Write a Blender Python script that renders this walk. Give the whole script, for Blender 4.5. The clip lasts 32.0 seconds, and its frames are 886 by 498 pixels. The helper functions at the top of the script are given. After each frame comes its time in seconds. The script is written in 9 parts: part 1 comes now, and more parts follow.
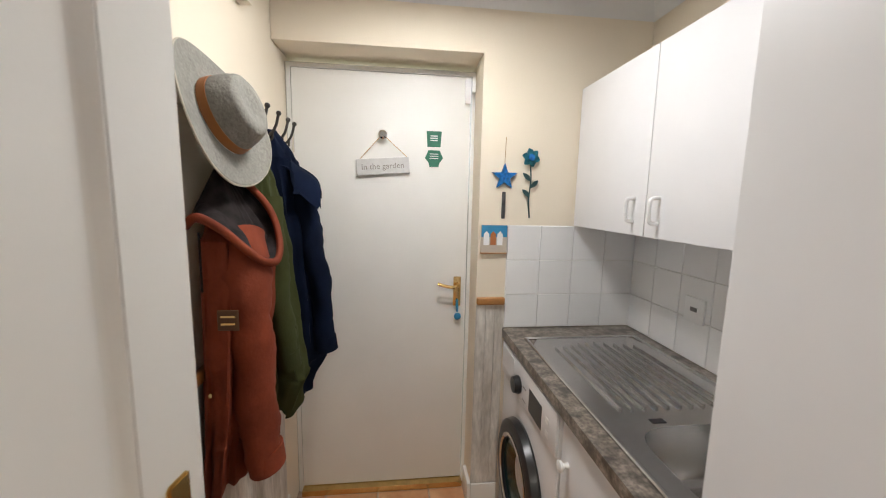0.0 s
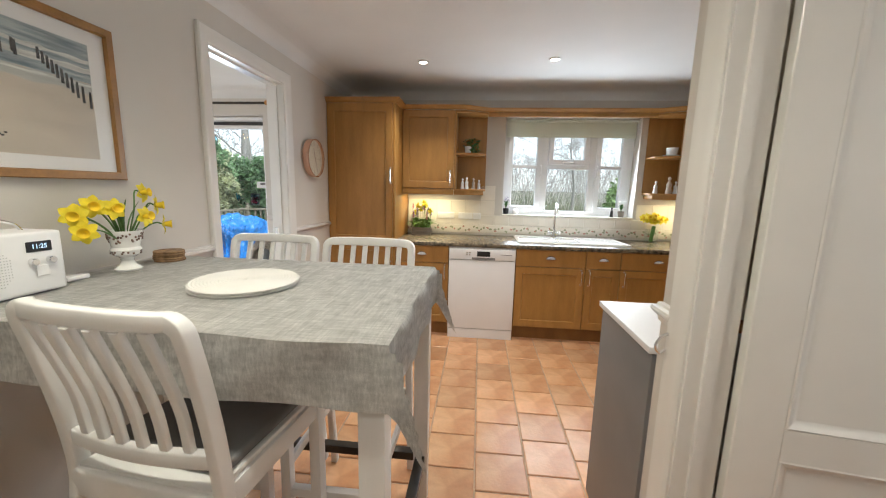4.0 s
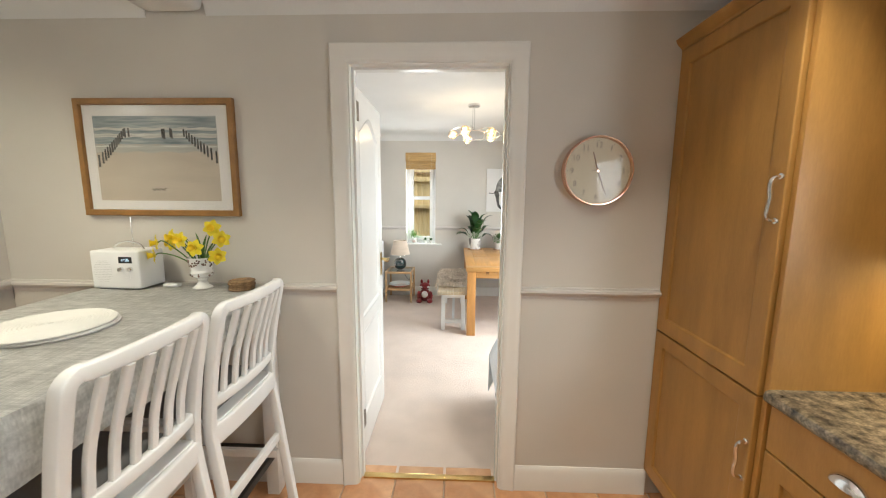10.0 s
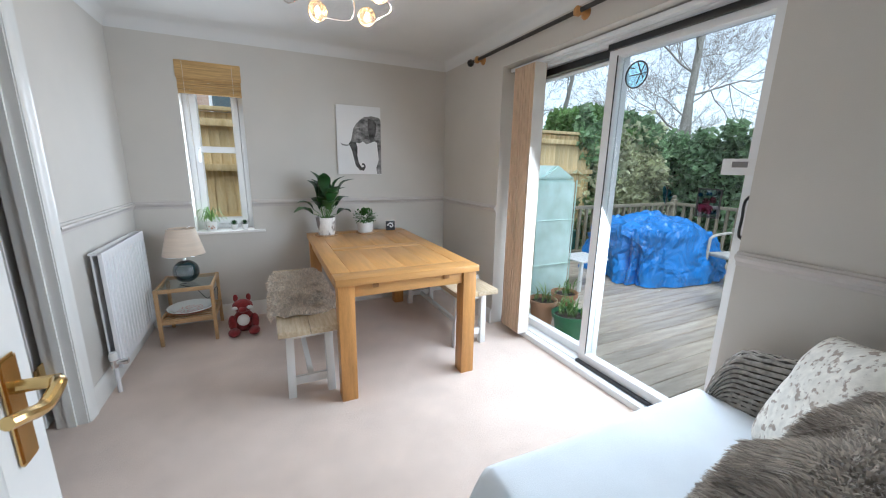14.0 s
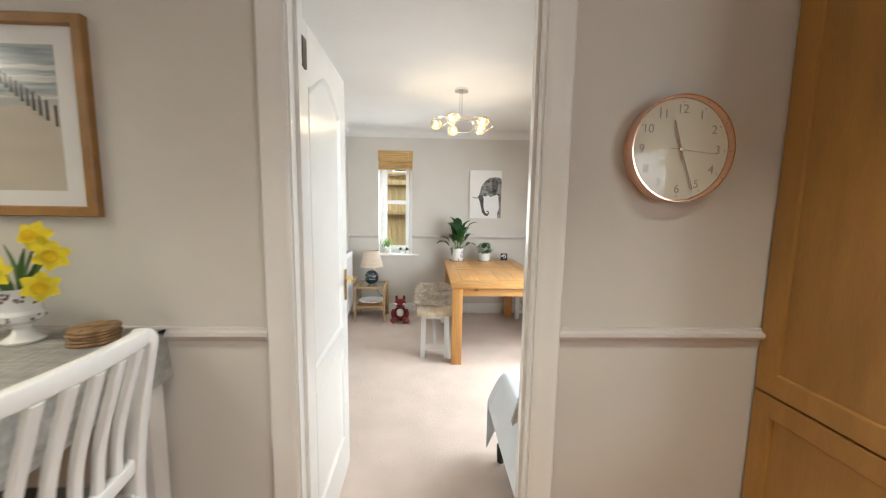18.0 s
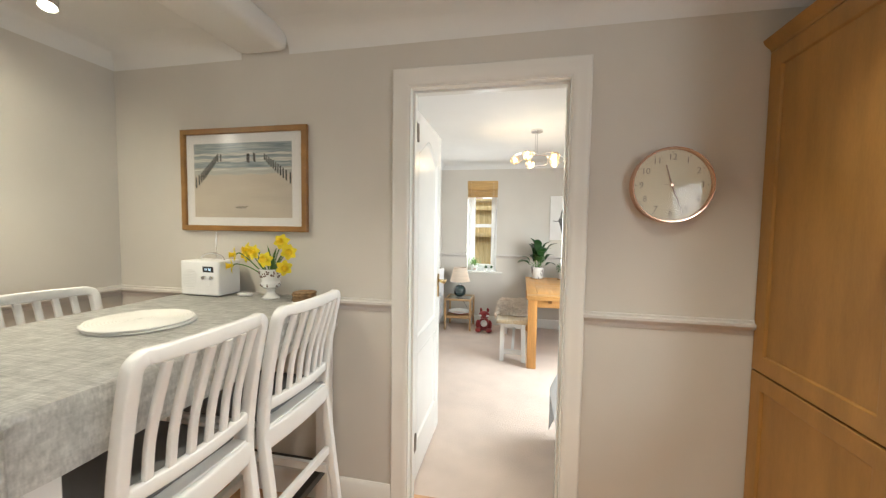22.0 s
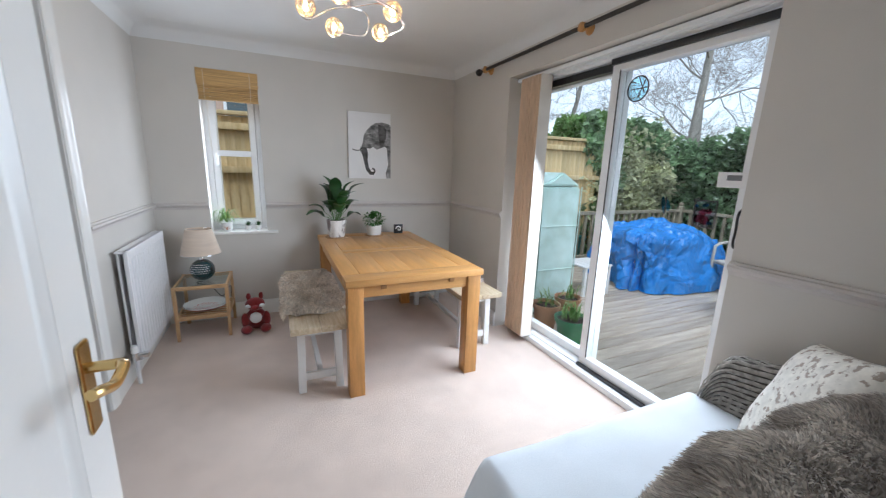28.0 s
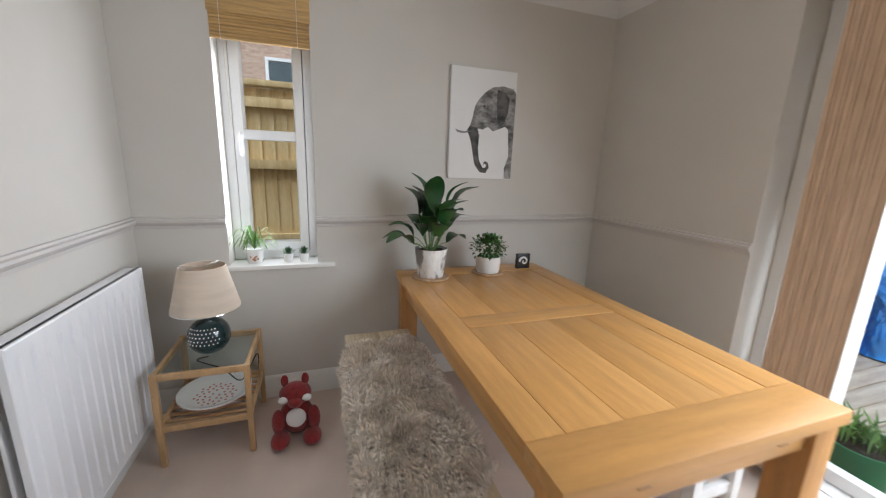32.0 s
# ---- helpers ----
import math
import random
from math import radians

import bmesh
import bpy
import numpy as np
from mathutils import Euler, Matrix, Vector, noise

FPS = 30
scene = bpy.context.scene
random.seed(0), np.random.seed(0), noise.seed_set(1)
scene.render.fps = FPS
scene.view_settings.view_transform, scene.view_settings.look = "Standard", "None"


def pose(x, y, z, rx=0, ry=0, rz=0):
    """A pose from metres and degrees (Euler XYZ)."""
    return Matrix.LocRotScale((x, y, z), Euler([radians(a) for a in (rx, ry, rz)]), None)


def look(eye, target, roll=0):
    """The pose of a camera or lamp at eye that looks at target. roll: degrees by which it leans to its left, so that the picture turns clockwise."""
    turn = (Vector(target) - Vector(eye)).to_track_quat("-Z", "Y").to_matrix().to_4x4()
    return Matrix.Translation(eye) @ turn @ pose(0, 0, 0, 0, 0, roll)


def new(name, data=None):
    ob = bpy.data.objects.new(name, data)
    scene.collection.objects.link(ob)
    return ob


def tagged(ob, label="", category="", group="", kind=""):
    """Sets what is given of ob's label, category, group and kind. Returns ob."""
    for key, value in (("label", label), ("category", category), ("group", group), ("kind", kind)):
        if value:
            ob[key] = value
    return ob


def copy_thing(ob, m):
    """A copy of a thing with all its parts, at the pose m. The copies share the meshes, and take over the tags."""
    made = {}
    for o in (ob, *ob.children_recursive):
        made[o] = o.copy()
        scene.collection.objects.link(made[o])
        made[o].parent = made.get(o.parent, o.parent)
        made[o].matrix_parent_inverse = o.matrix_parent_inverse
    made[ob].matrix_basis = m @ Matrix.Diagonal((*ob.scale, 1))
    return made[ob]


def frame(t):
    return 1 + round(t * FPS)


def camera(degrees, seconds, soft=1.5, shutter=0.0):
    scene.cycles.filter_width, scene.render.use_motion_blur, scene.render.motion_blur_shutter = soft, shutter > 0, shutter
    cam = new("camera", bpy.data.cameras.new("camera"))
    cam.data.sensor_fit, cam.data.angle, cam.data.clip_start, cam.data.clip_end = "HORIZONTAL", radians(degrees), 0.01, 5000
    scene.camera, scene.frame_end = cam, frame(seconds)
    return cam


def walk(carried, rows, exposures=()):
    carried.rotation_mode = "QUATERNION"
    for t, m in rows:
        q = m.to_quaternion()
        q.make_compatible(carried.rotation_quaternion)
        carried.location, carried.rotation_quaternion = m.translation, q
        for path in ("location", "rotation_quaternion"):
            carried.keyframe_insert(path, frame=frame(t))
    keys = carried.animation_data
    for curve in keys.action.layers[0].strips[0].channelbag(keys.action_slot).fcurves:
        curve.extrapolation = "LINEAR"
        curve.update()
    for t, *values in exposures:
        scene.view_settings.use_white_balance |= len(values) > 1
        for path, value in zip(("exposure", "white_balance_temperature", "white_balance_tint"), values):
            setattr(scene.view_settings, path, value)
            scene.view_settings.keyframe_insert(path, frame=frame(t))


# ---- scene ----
cam = camera(100.3, 32.0, soft=1.1, shutter=0.25)
PATH = [
    (0, (0.387, 0.331, 1.467), (0.613, 2.3, 1.202), 1.2),
    (0.5, (0.356, 0.154, 1.485), (0.598, 2.122, 1.224), 1.2),
    (1, (0.379, -0.024, 1.43), (0.485, 1.958, 1.18), 1.0),
    (1.5, (0.471, -0.215, 1.372), (-0.344, 1.594, 1.125), 0.9),
    (2, (0.636, -0.368, 1.355), (-0.743, 1.06, 1.114), 1.0),
    (2.5, (0.845, -0.438, 1.333), (-0.941, 0.429, 1.091), 1.0),
    (3, (0.966, -0.476, 1.31), (-1.0, -0.238, 1.03), 1.1),
    (3.5, (0.972, -0.536, 1.334), (-1.004, -0.586, 1.029), 1.3),
    (5.5, (0.006, -0.486, 1.413), (-1.898, -0.98, 1.05), 0.8),
    (6, (-0.375, -0.524, 1.427), (-2.209, -1.231, 1.058), 0.6),
    (6.5, (-0.718, -0.577, 1.393), (-2.315, -1.726, 1.036), 0.6),
    (7, (-1.031, -0.573, 1.404), (-2.029, -2.274, 1.074), 0.5),
    (7.5, (-1.265, -0.378, 1.458), (-1.549, -2.336, 1.169), 0.2),
    (8, (-1.395, -0.186, 1.465), (-1.51, -2.163, 1.186), 0.2),
    (8.5, (-1.461, -0.106, 1.454), (-1.429, -2.086, 1.176), 0.2),
    (9, (-1.463, -0.093, 1.47), (-1.396, -2.072, 1.19), 0.3),
    (9.5, (-1.452, -0.112, 1.489), (-1.382, -2.091, 1.206), 0.3),
    (10, (-1.423, -0.196, 1.464), (-1.351, -2.175, 1.181), 0.4),
    (10.5, (-1.433, -0.436, 1.441), (-1.36, -2.414, 1.155), 0.4),
    (11, (-1.419, -0.747, 1.423), (-1.341, -2.725, 1.137), 0.3),
    (11.5, (-1.369, -1.042, 1.42), (-1.332, -3.019, 1.116), 0.4),
    (12, (-1.312, -1.307, 1.412), (-1.354, -3.277, 1.069), 0.8),
    (12.5, (-1.261, -1.536, 1.367), (-1.445, -3.489, 0.977), 1.1),
    (13, (-1.276, -1.745, 1.342), (-1.769, -3.631, 0.895), 1.3),
    (13.5, (-1.251, -1.909, 1.335), (-1.98, -3.716, 0.884), 1.2),
    (15.5, (-1.228, -2.126, 1.358), (-2.154, -3.855, 0.97), 0.8),
    (16, (-1.226, -1.953, 1.416), (-2.155, -3.697, 1.108), 1.2),
    (16.5, (-1.28, -1.679, 1.425), (-1.982, -3.537, 1.187), 1.1),
    (17, (-1.28, -1.382, 1.424), (-1.846, -3.287, 1.193), 1.0),
    (17.5, (-1.301, -1.119, 1.421), (-1.683, -3.068, 1.189), 1.0),
    (18, (-1.328, -0.818, 1.412), (-1.406, -2.802, 1.175), 0.9),
    (18.5, (-1.325, -0.512, 1.397), (-1.337, -2.494, 1.134), 0.8),
    (19, (-1.385, -0.304, 1.444), (-1.245, -2.279, 1.16), 0.8),
    (19.5, (-1.405, -0.171, 1.52), (-1.124, -2.139, 1.304), 0.7),
    (20, (-1.382, -0.138, 1.515), (-0.947, -2.089, 1.451), 0.7),
    (20.5, (-1.384, -0.154, 1.504), (-0.862, -2.084, 1.466), 0.7),
    (21, (-1.381, -0.16, 1.498), (-0.846, -2.087, 1.463), 0.8),
    (21.5, (-1.41, -0.179, 1.458), (-0.877, -2.106, 1.422), 0.7),
    (22, (-1.454, -0.228, 1.395), (-1.043, -2.182, 1.281), 0.8),
    (22.5, (-1.409, -0.341, 1.4), (-1.187, -2.314, 1.162), 1.0),
    (23, (-1.318, -0.545, 1.446), (-1.215, -2.524, 1.179), 1.1),
    (23.5, (-1.263, -0.811, 1.519), (-1.405, -2.789, 1.262), 1.3),
    (24, (-1.153, -1.003, 1.549), (-1.641, -2.941, 1.455), 1.5),
    (24.5, (-1.115, -1.096, 1.496), (-1.791, -2.977, 1.442), 1.5),
    (25, (-1.101, -1.014, 1.42), (-1.795, -2.889, 1.357), 1.4),
    (25.5, (-1.104, -0.907, 1.326), (-1.801, -2.774, 1.151), 1.6),
    (27.5, (-1.175, -1.784, 1.359), (-1.807, -3.639, 0.963), 1.8),
    (28, (-1.206, -1.942, 1.367), (-2.012, -3.722, 0.94), 1.8),
    (28.5, (-1.208, -1.97, 1.357), (-2.189, -3.662, 0.938), 1.7),
    (29, (-1.261, -1.968, 1.367), (-2.178, -3.694, 0.943), 1.7),
    (29.5, (-1.398, -1.963, 1.375), (-2.071, -3.796, 0.945), 1.7),
    (30, (-1.407, -2.028, 1.372), (-2.017, -3.883, 0.937), 1.8),
    (30.5, (-1.371, -2.269, 1.357), (-2.055, -4.097, 0.918), 2.0),
    (31, (-1.351, -2.646, 1.359), (-2.103, -4.445, 0.914), 2.2),
    (31.5, (-1.227, -3.047, 1.338), (-1.898, -4.879, 0.897), 2.3),
    (32, (-1.126, -3.492, 1.304), (-1.759, -5.34, 0.874), 2.1),
]
EXPO = [(0, 0.66, 6050, 10), (1.5, 0.66, 6100, 9), (2.2, 0.74, 6200, 6), (3.3, 0.64, 6050, 7), (5.5, 0.42, 5950, 8), (6.3, 0.42, 5950, 8), (7.5, 0.6, 6250, 5), (11, 0.6, 6300, 5), (12.3, 0.2, 6000, 7), (13.5, 0.0, 5500, 6), (15.5, -0.16, 5980, 10), (16.4, -0.16, 5980, 10), (17.0, -0.50, 6200, 9), (17.4, -0.05, 6250, 8), (18.2, 0.55, 6300, 6),
     (19, 0.65, 6400, 5), (25.5, 0.52, 6350, 5), (27.2, 0.15, 5900, 8), (28, -0.16, 5620, 9), (29, -0.17, 5850, 10), (30.5, -0.20, 6050, 10), (32, -0.14, 6020, 10)]
walk(cam, [(t, look(eye, target, roll)) for t, eye, target, roll in PATH], EXPO)

# ---------- light ----------
world = bpy.data.worlds.new("sky")
scene.world = world
world.use_nodes = True
wn = world.node_tree
sky = wn.nodes.new("ShaderNodeTexSky")
sky.sky_type, sky.sun_disc = "NISHITA", False
sky.sun_elevation, sky.sun_rotation, sky.dust_density = radians(55), radians(30), 1.0
overcast = wn.nodes.new("ShaderNodeHueSaturation")
overcast.inputs["Saturation"].default_value, overcast.inputs["Value"].default_value = 0.22, 1.7
wn.links.new(sky.outputs[0], overcast.inputs["Color"])
wn.links.new(overcast.outputs[0], wn.nodes["Background"].inputs[0])
wn.nodes["Background"].inputs[1].default_value = 0.15


def lamp(name, kind, m, power, color=(1, 1, 1), **more):
    data = bpy.data.lights.new(name, kind)
    data.energy, data.color = power, color
    for k, v in more.items():
        if k == "size":
            data.shape = "RECTANGLE"
            data.size, data.size_y = v
        elif k == "radius":
            data.shadow_soft_size = v
        elif k == "cone":
            data.spot_size, data.spot_blend = radians(v), 0.7
        elif k == "spread":
            data.spread = radians(v)
        elif k == "angle":
            data.angle = radians(v)
    ob = new(name, data)
    ob.matrix_world = m
    return ob


lamp("sun", "SUN", look((2.5, 4, 12), (0, 0, 0)), 2.2, (1.0, 0.97, 0.93), angle=25)
lamp("sky_patio_door", "AREA", look((-3.00, -3.49, 1.20), (-0.6, -4.0, -0.35)), 47, (0.93, 0.97, 1.0), size=(1.28, 1.55), spread=158)
lamp("sky_kitchen_window", "AREA", look((-3.085, 0.345, 1.50), (0, 0.3, 1.0)), 17, (0.90, 0.95, 1.0), size=(1.2, 0.70))
lamp("sky_side_window", "AREA", look((-0.9, -5.67, 1.33), (-0.9, 0, 1.2)), 7, (0.95, 0.97, 1.0), size=(0.4, 0.9))
WARM = (1.0, 0.925, 0.79)
SPOTS = [(-2.16, -1.01), (-2.12, -0.014), (-1.11, -0.015), (-1.13, -1.01)]
for sx, sy in SPOTS:
    lamp("downlight_lamp", "SPOT", look((sx, sy, 2.320), (sx, sy, 0)), 27, WARM, radius=0.03, cone=104)
lamp("counter_strip_lamp", "AREA", look((-2.80, -1.02, 1.298), (-2.86, -1.02, 0)), 2.3, (1.0, 0.80, 0.45), size=(0.42, 0.05))
lamp("counter_strip_lamp", "AREA", look((-2.80, 1.45, 1.298), (-2.86, 1.45, 0)), 2.3, (1.0, 0.80, 0.45), size=(0.42, 0.05))
lamp("utility_lamp", "AREA", look((0.50, 1.36, 2.225), (0.50, 1.3601, 0)), 7.4, (1.0, 0.95, 0.88), size=(0.26, 0.26))
# unseen fill without a fixture, added to brighten the open utility door
lamp("hall_lamp", "POINT", pose(1.3, -0.5, 2.2), 6.2, (1.0, 0.91, 0.78), radius=0.08)

# ---------- materials ----------
MATS = {}


def mat(name, color, rough=0.6, metal=0.0, vary=0.06, scale=6.0, bump=0.0, bscale=200.0, spec=0.5, stretch=(1, 1, 1), color2=None,
        contrast=0.0, coat=0.0, random_value=0.0, sheen=0.0, island=False, fine=0.0, fscale=60.0, trans=0.0, emit=0.0):
    """A surface: base colour varied at two scales by noise, with fine relief."""
    m = bpy.data.materials.new(name)
    m.use_nodes = True
    nt, L = m.node_tree, m.node_tree.links
    p = nt.nodes["Principled BSDF"]
    p.inputs["Roughness"].default_value = rough
    p.inputs["Metallic"].default_value = metal
    p.inputs["Specular IOR Level"].default_value = spec
    p.inputs["Coat Weight"].default_value = coat
    p.inputs["Sheen Weight"].default_value = sheen
    p.inputs["Transmission Weight"].default_value = trans
    if emit:
        p.inputs["Emission Color"].default_value = (*color, 1)
        p.inputs["Emission Strength"].default_value = emit
    tc = nt.nodes.new("ShaderNodeTexCoord")
    mp = nt.nodes.new("ShaderNodeMapping")
    mp.inputs["Scale"].default_value = stretch
    L.new(tc.outputs["Object"], mp.inputs["Vector"])
    no = nt.nodes.new("ShaderNodeTexNoise")
    no.inputs["Scale"].default_value, no.inputs["Detail"].default_value = scale, 5
    L.new(mp.outputs[0], no.inputs["Vector"])
    ramp = nt.nodes.new("ShaderNodeValToRGB")
    c2 = color2 or tuple(min(1, c * (1 + 2 * vary)) for c in color)
    c1 = color if color2 else tuple(c * (1 - 2 * vary) for c in color)
    lo, hi = 0.3 + contrast / 2, 0.7 - contrast / 2
    ramp.color_ramp.elements[0].position, ramp.color_ramp.elements[1].position = lo, hi
    ramp.color_ramp.elements[0].color, ramp.color_ramp.elements[1].color = (*c1, 1), (*c2, 1)
    L.new(no.outputs["Fac"], ramp.inputs[0])
    out = ramp.outputs[0]
    if fine:
        n2 = nt.nodes.new("ShaderNodeTexNoise")
        n2.inputs["Scale"].default_value, n2.inputs["Detail"].default_value = fscale, 3
        L.new(mp.outputs[0], n2.inputs["Vector"])
        mr = nt.nodes.new("ShaderNodeMapRange")
        mr.inputs[1].default_value, mr.inputs[2].default_value = 0.3, 0.7
        mr.inputs[3].default_value, mr.inputs[4].default_value = 1 - fine, 1 + fine
        L.new(n2.outputs["Fac"], mr.inputs[0])
        hsv = nt.nodes.new("ShaderNodeHueSaturation")
        L.new(out, hsv.inputs["Color"])
        L.new(mr.outputs[0], hsv.inputs["Value"])
        out = hsv.outputs[0]
    if random_value:
        src = nt.nodes.new("ShaderNodeNewGeometry" if island else "ShaderNodeObjectInfo")
        mr = nt.nodes.new("ShaderNodeMapRange")
        mr.inputs[3].default_value, mr.inputs[4].default_value = 1 - random_value, 1 + random_value
        L.new(src.outputs["Random Per Island" if island else "Random"], mr.inputs[0])
        hsv = nt.nodes.new("ShaderNodeHueSaturation")
        L.new(out, hsv.inputs["Color"])
        L.new(mr.outputs[0], hsv.inputs["Value"])
        out = hsv.outputs[0]
    L.new(out, p.inputs["Base Color"])
    if bump:
        n3 = nt.nodes.new("ShaderNodeTexNoise")
        n3.inputs["Scale"].default_value, n3.inputs["Detail"].default_value = bscale, 4
        L.new(mp.outputs[0], n3.inputs["Vector"])
        b = nt.nodes.new("ShaderNodeBump")
        b.inputs["Strength"].default_value, b.inputs["Distance"].default_value = min(1, bump), 0.004
        L.new(n3.outputs["Fac"], b.inputs["Height"])
        L.new(b.outputs[0], p.inputs["Normal"])
    MATS[name] = m
    return m


def glass(name, color=(1, 1, 1), rough=0.0, strength=0.75):
    """A clear pane whose mirror grows towards a grazing view."""
    m = bpy.data.materials.new(name)
    m.use_nodes = True
    nt = m.node_tree
    nt.nodes.remove(nt.nodes["Principled BSDF"])
    tr, gl, mx, lw, pw, ml = (nt.nodes.new(n) for n in ("ShaderNodeBsdfTransparent", "ShaderNodeBsdfGlossy", "ShaderNodeMixShader", "ShaderNodeLayerWeight", "ShaderNodeMath", "ShaderNodeMath"))
    tr.inputs[0].default_value = (*color, 1)
    gl.inputs["Roughness"].default_value = rough
    pw.operation, ml.operation = "POWER", "MULTIPLY_ADD"
    pw.inputs[1].default_value = 4.0
    ml.inputs[1].default_value, ml.inputs[2].default_value = strength, 0.014
    nt.links.new(lw.outputs["Facing"], pw.inputs[0])
    nt.links.new(pw.outputs[0], ml.inputs[0])
    nt.links.new(ml.outputs[0], mx.inputs[0])
    nt.links.new(tr.outputs[0], mx.inputs[1])
    nt.links.new(gl.outputs[0], mx.inputs[2])
    nt.links.new(mx.outputs[0], nt.nodes["Material Output"].inputs[0])
    MATS[name] = m
    return m


wall_paint = mat("wall_paint", (0.605, 0.575, 0.530), 0.75, vary=0.015, scale=2.5, bump=0.12, bscale=240)
cream_paint = mat("cream_paint", (0.78, 0.70, 0.57), 0.75, vary=0.015, scale=2.5, bump=0.12, bscale=240)
ceiling_paint = mat("ceiling_paint", (0.73, 0.73, 0.72), 0.85, vary=0.01, scale=3, bump=0.25, bscale=70)
gloss_white = mat("gloss_white", (0.78, 0.77, 0.74), 0.22, vary=0.012, scale=4, bump=0.04, bscale=90)
trim_paint = mat("trim_paint", (0.575, 0.54, 0.515), 0.6, vary=0.012, scale=5, bump=0.05, bscale=120)
upvc = mat("upvc", (0.82, 0.83, 0.84), 0.28, vary=0.01)
white_plastic = mat("white_plastic", (0.80, 0.80, 0.80), 0.35, vary=0.01)
appliance_white = mat("appliance_white", (0.80, 0.80, 0.82), 0.25, vary=0.008)
laminate_white = mat("laminate_white", (0.78, 0.78, 0.80), 0.42, vary=0.01)
ceramic = mat("ceramic", (0.82, 0.82, 0.80), 0.12, vary=0.01, coat=0.4)
black_plastic = mat("black_plastic", (0.012, 0.012, 0.014), 0.3, vary=0.1)
chrome = mat("chrome", (0.78, 0.78, 0.79), 0.12, 1.0, vary=0.02)
steel = mat("steel", (0.56, 0.55, 0.54), 0.24, 1.0, vary=0.025, scale=3, fine=0.03, fscale=90)
brass = mat("brass", (0.66, 0.48, 0.21), 0.20, 1.0, vary=0.06, scale=20)
copper = mat("copper", (0.80, 0.52, 0.39), 0.16, 1.0, vary=0.03)
dark_metal = mat("dark_metal", (0.06, 0.055, 0.05), 0.4, 0.8, vary=0.1)
maple = mat("maple", (0.350, 0.178, 0.045), 0.38, vary=0.07, scale=3.0, stretch=(5, 5, 0.9), fine=0.05, fscale=45, bump=0.03, bscale=120, random_value=0.03)
maple_edge = mat("maple_edge", (0.25, 0.12, 0.035), 0.4, vary=0.08, scale=4, stretch=(3, 3, 1), fine=0.06)
oak_x = mat("oak_x", (0.51, 0.268, 0.086), 0.32, vary=0.065, scale=3.5, stretch=(0.9, 9, 9), fine=0.055, fscale=40, bump=0.06, bscale=90, random_value=0.10)
oak_y = mat("oak_y", (0.51, 0.268, 0.086), 0.32, vary=0.065, scale=3.5, stretch=(9, 0.9, 9), fine=0.055, fscale=40, bump=0.06, bscale=90, random_value=0.10)
oak_z = mat("oak_z", (0.48, 0.235, 0.070), 0.38, vary=0.10, scale=3.5, stretch=(9, 9, 0.9), fine=0.09, fscale=40, bump=0.06, bscale=90, random_value=0.06)
frame_oak = mat("frame_oak", (0.29, 0.145, 0.038), 0.4, vary=0.10, scale=6, stretch=(2, 2, 2), fine=0.08, fscale=60)
bamboo = mat("bamboo", (0.50, 0.32, 0.16), 0.45, vary=0.08, scale=5, stretch=(3, 3, 1), fine=0.08)
blind_wood = mat("blind_wood", (0.52, 0.33, 0.13), 0.55, vary=0.12, scale=10, stretch=(0.4, 6, 14), fine=0.16, fscale=60, random_value=0.06)
worktop_dark = mat("worktop_dark", (0.028, 0.026, 0.022), 0.22, color2=(0.25, 0.195, 0.13), scale=30, contrast=0.0, fine=0.40, fscale=150)
worktop_grey = mat("worktop_grey", (0.055, 0.045, 0.038), 0.3, color2=(0.27, 0.23, 0.19), scale=24, contrast=0.1, fine=0.45, fscale=110)
terracotta = mat("terracotta", (0.47, 0.215, 0.095), 0.30, vary=0.0, color2=(0.66, 0.40, 0.225), scale=4.5, contrast=0.05, bump=0.22, bscale=60, fine=0.08, fscale=25, random_value=0.16)
grout = mat("grout", (0.50, 0.38, 0.28), 0.9, vary=0.08, scale=20, bump=0.3)
carpet = mat("carpet", (0.71, 0.58, 0.495), 0.95, vary=0.03, scale=5, fine=0.10, fscale=420, bump=1.0, bscale=420, spec=0.1, sheen=0.3)
wall_tile = mat("wall_tile", (0.80, 0.80, 0.80), 0.15, vary=0.01, random_value=0.012)
cream_tile = mat("cream_tile", (0.78, 0.74, 0.66), 0.2, vary=0.015, random_value=0.02)
tile_grout = mat("tile_grout", (0.80, 0.78, 0.73), 0.85, vary=0.05)
white_fabric = mat("white_fabric", (0.72, 0.76, 0.80), 0.9, vary=0.03, scale=4, bump=0.3, bscale=400, sheen=0.3)
grey_cloth = mat("grey_cloth", (0.58, 0.57, 0.55), 0.85, color2=(0.72, 0.71, 0.69), scale=22, stretch=(1, 1.5, 1), contrast=0.0, fine=0.06, fscale=160, bump=0.4, bscale=300)
grey_pad = mat("grey_pad", (0.16, 0.16, 0.16), 0.9, vary=0.06, bump=0.4, bscale=500)
chair_white = mat("chair_white", (0.76, 0.755, 0.74), 0.38, vary=0.02, scale=6)
grey_paint = mat("grey_paint", (0.20, 0.195, 0.20), 0.55, vary=0.03)

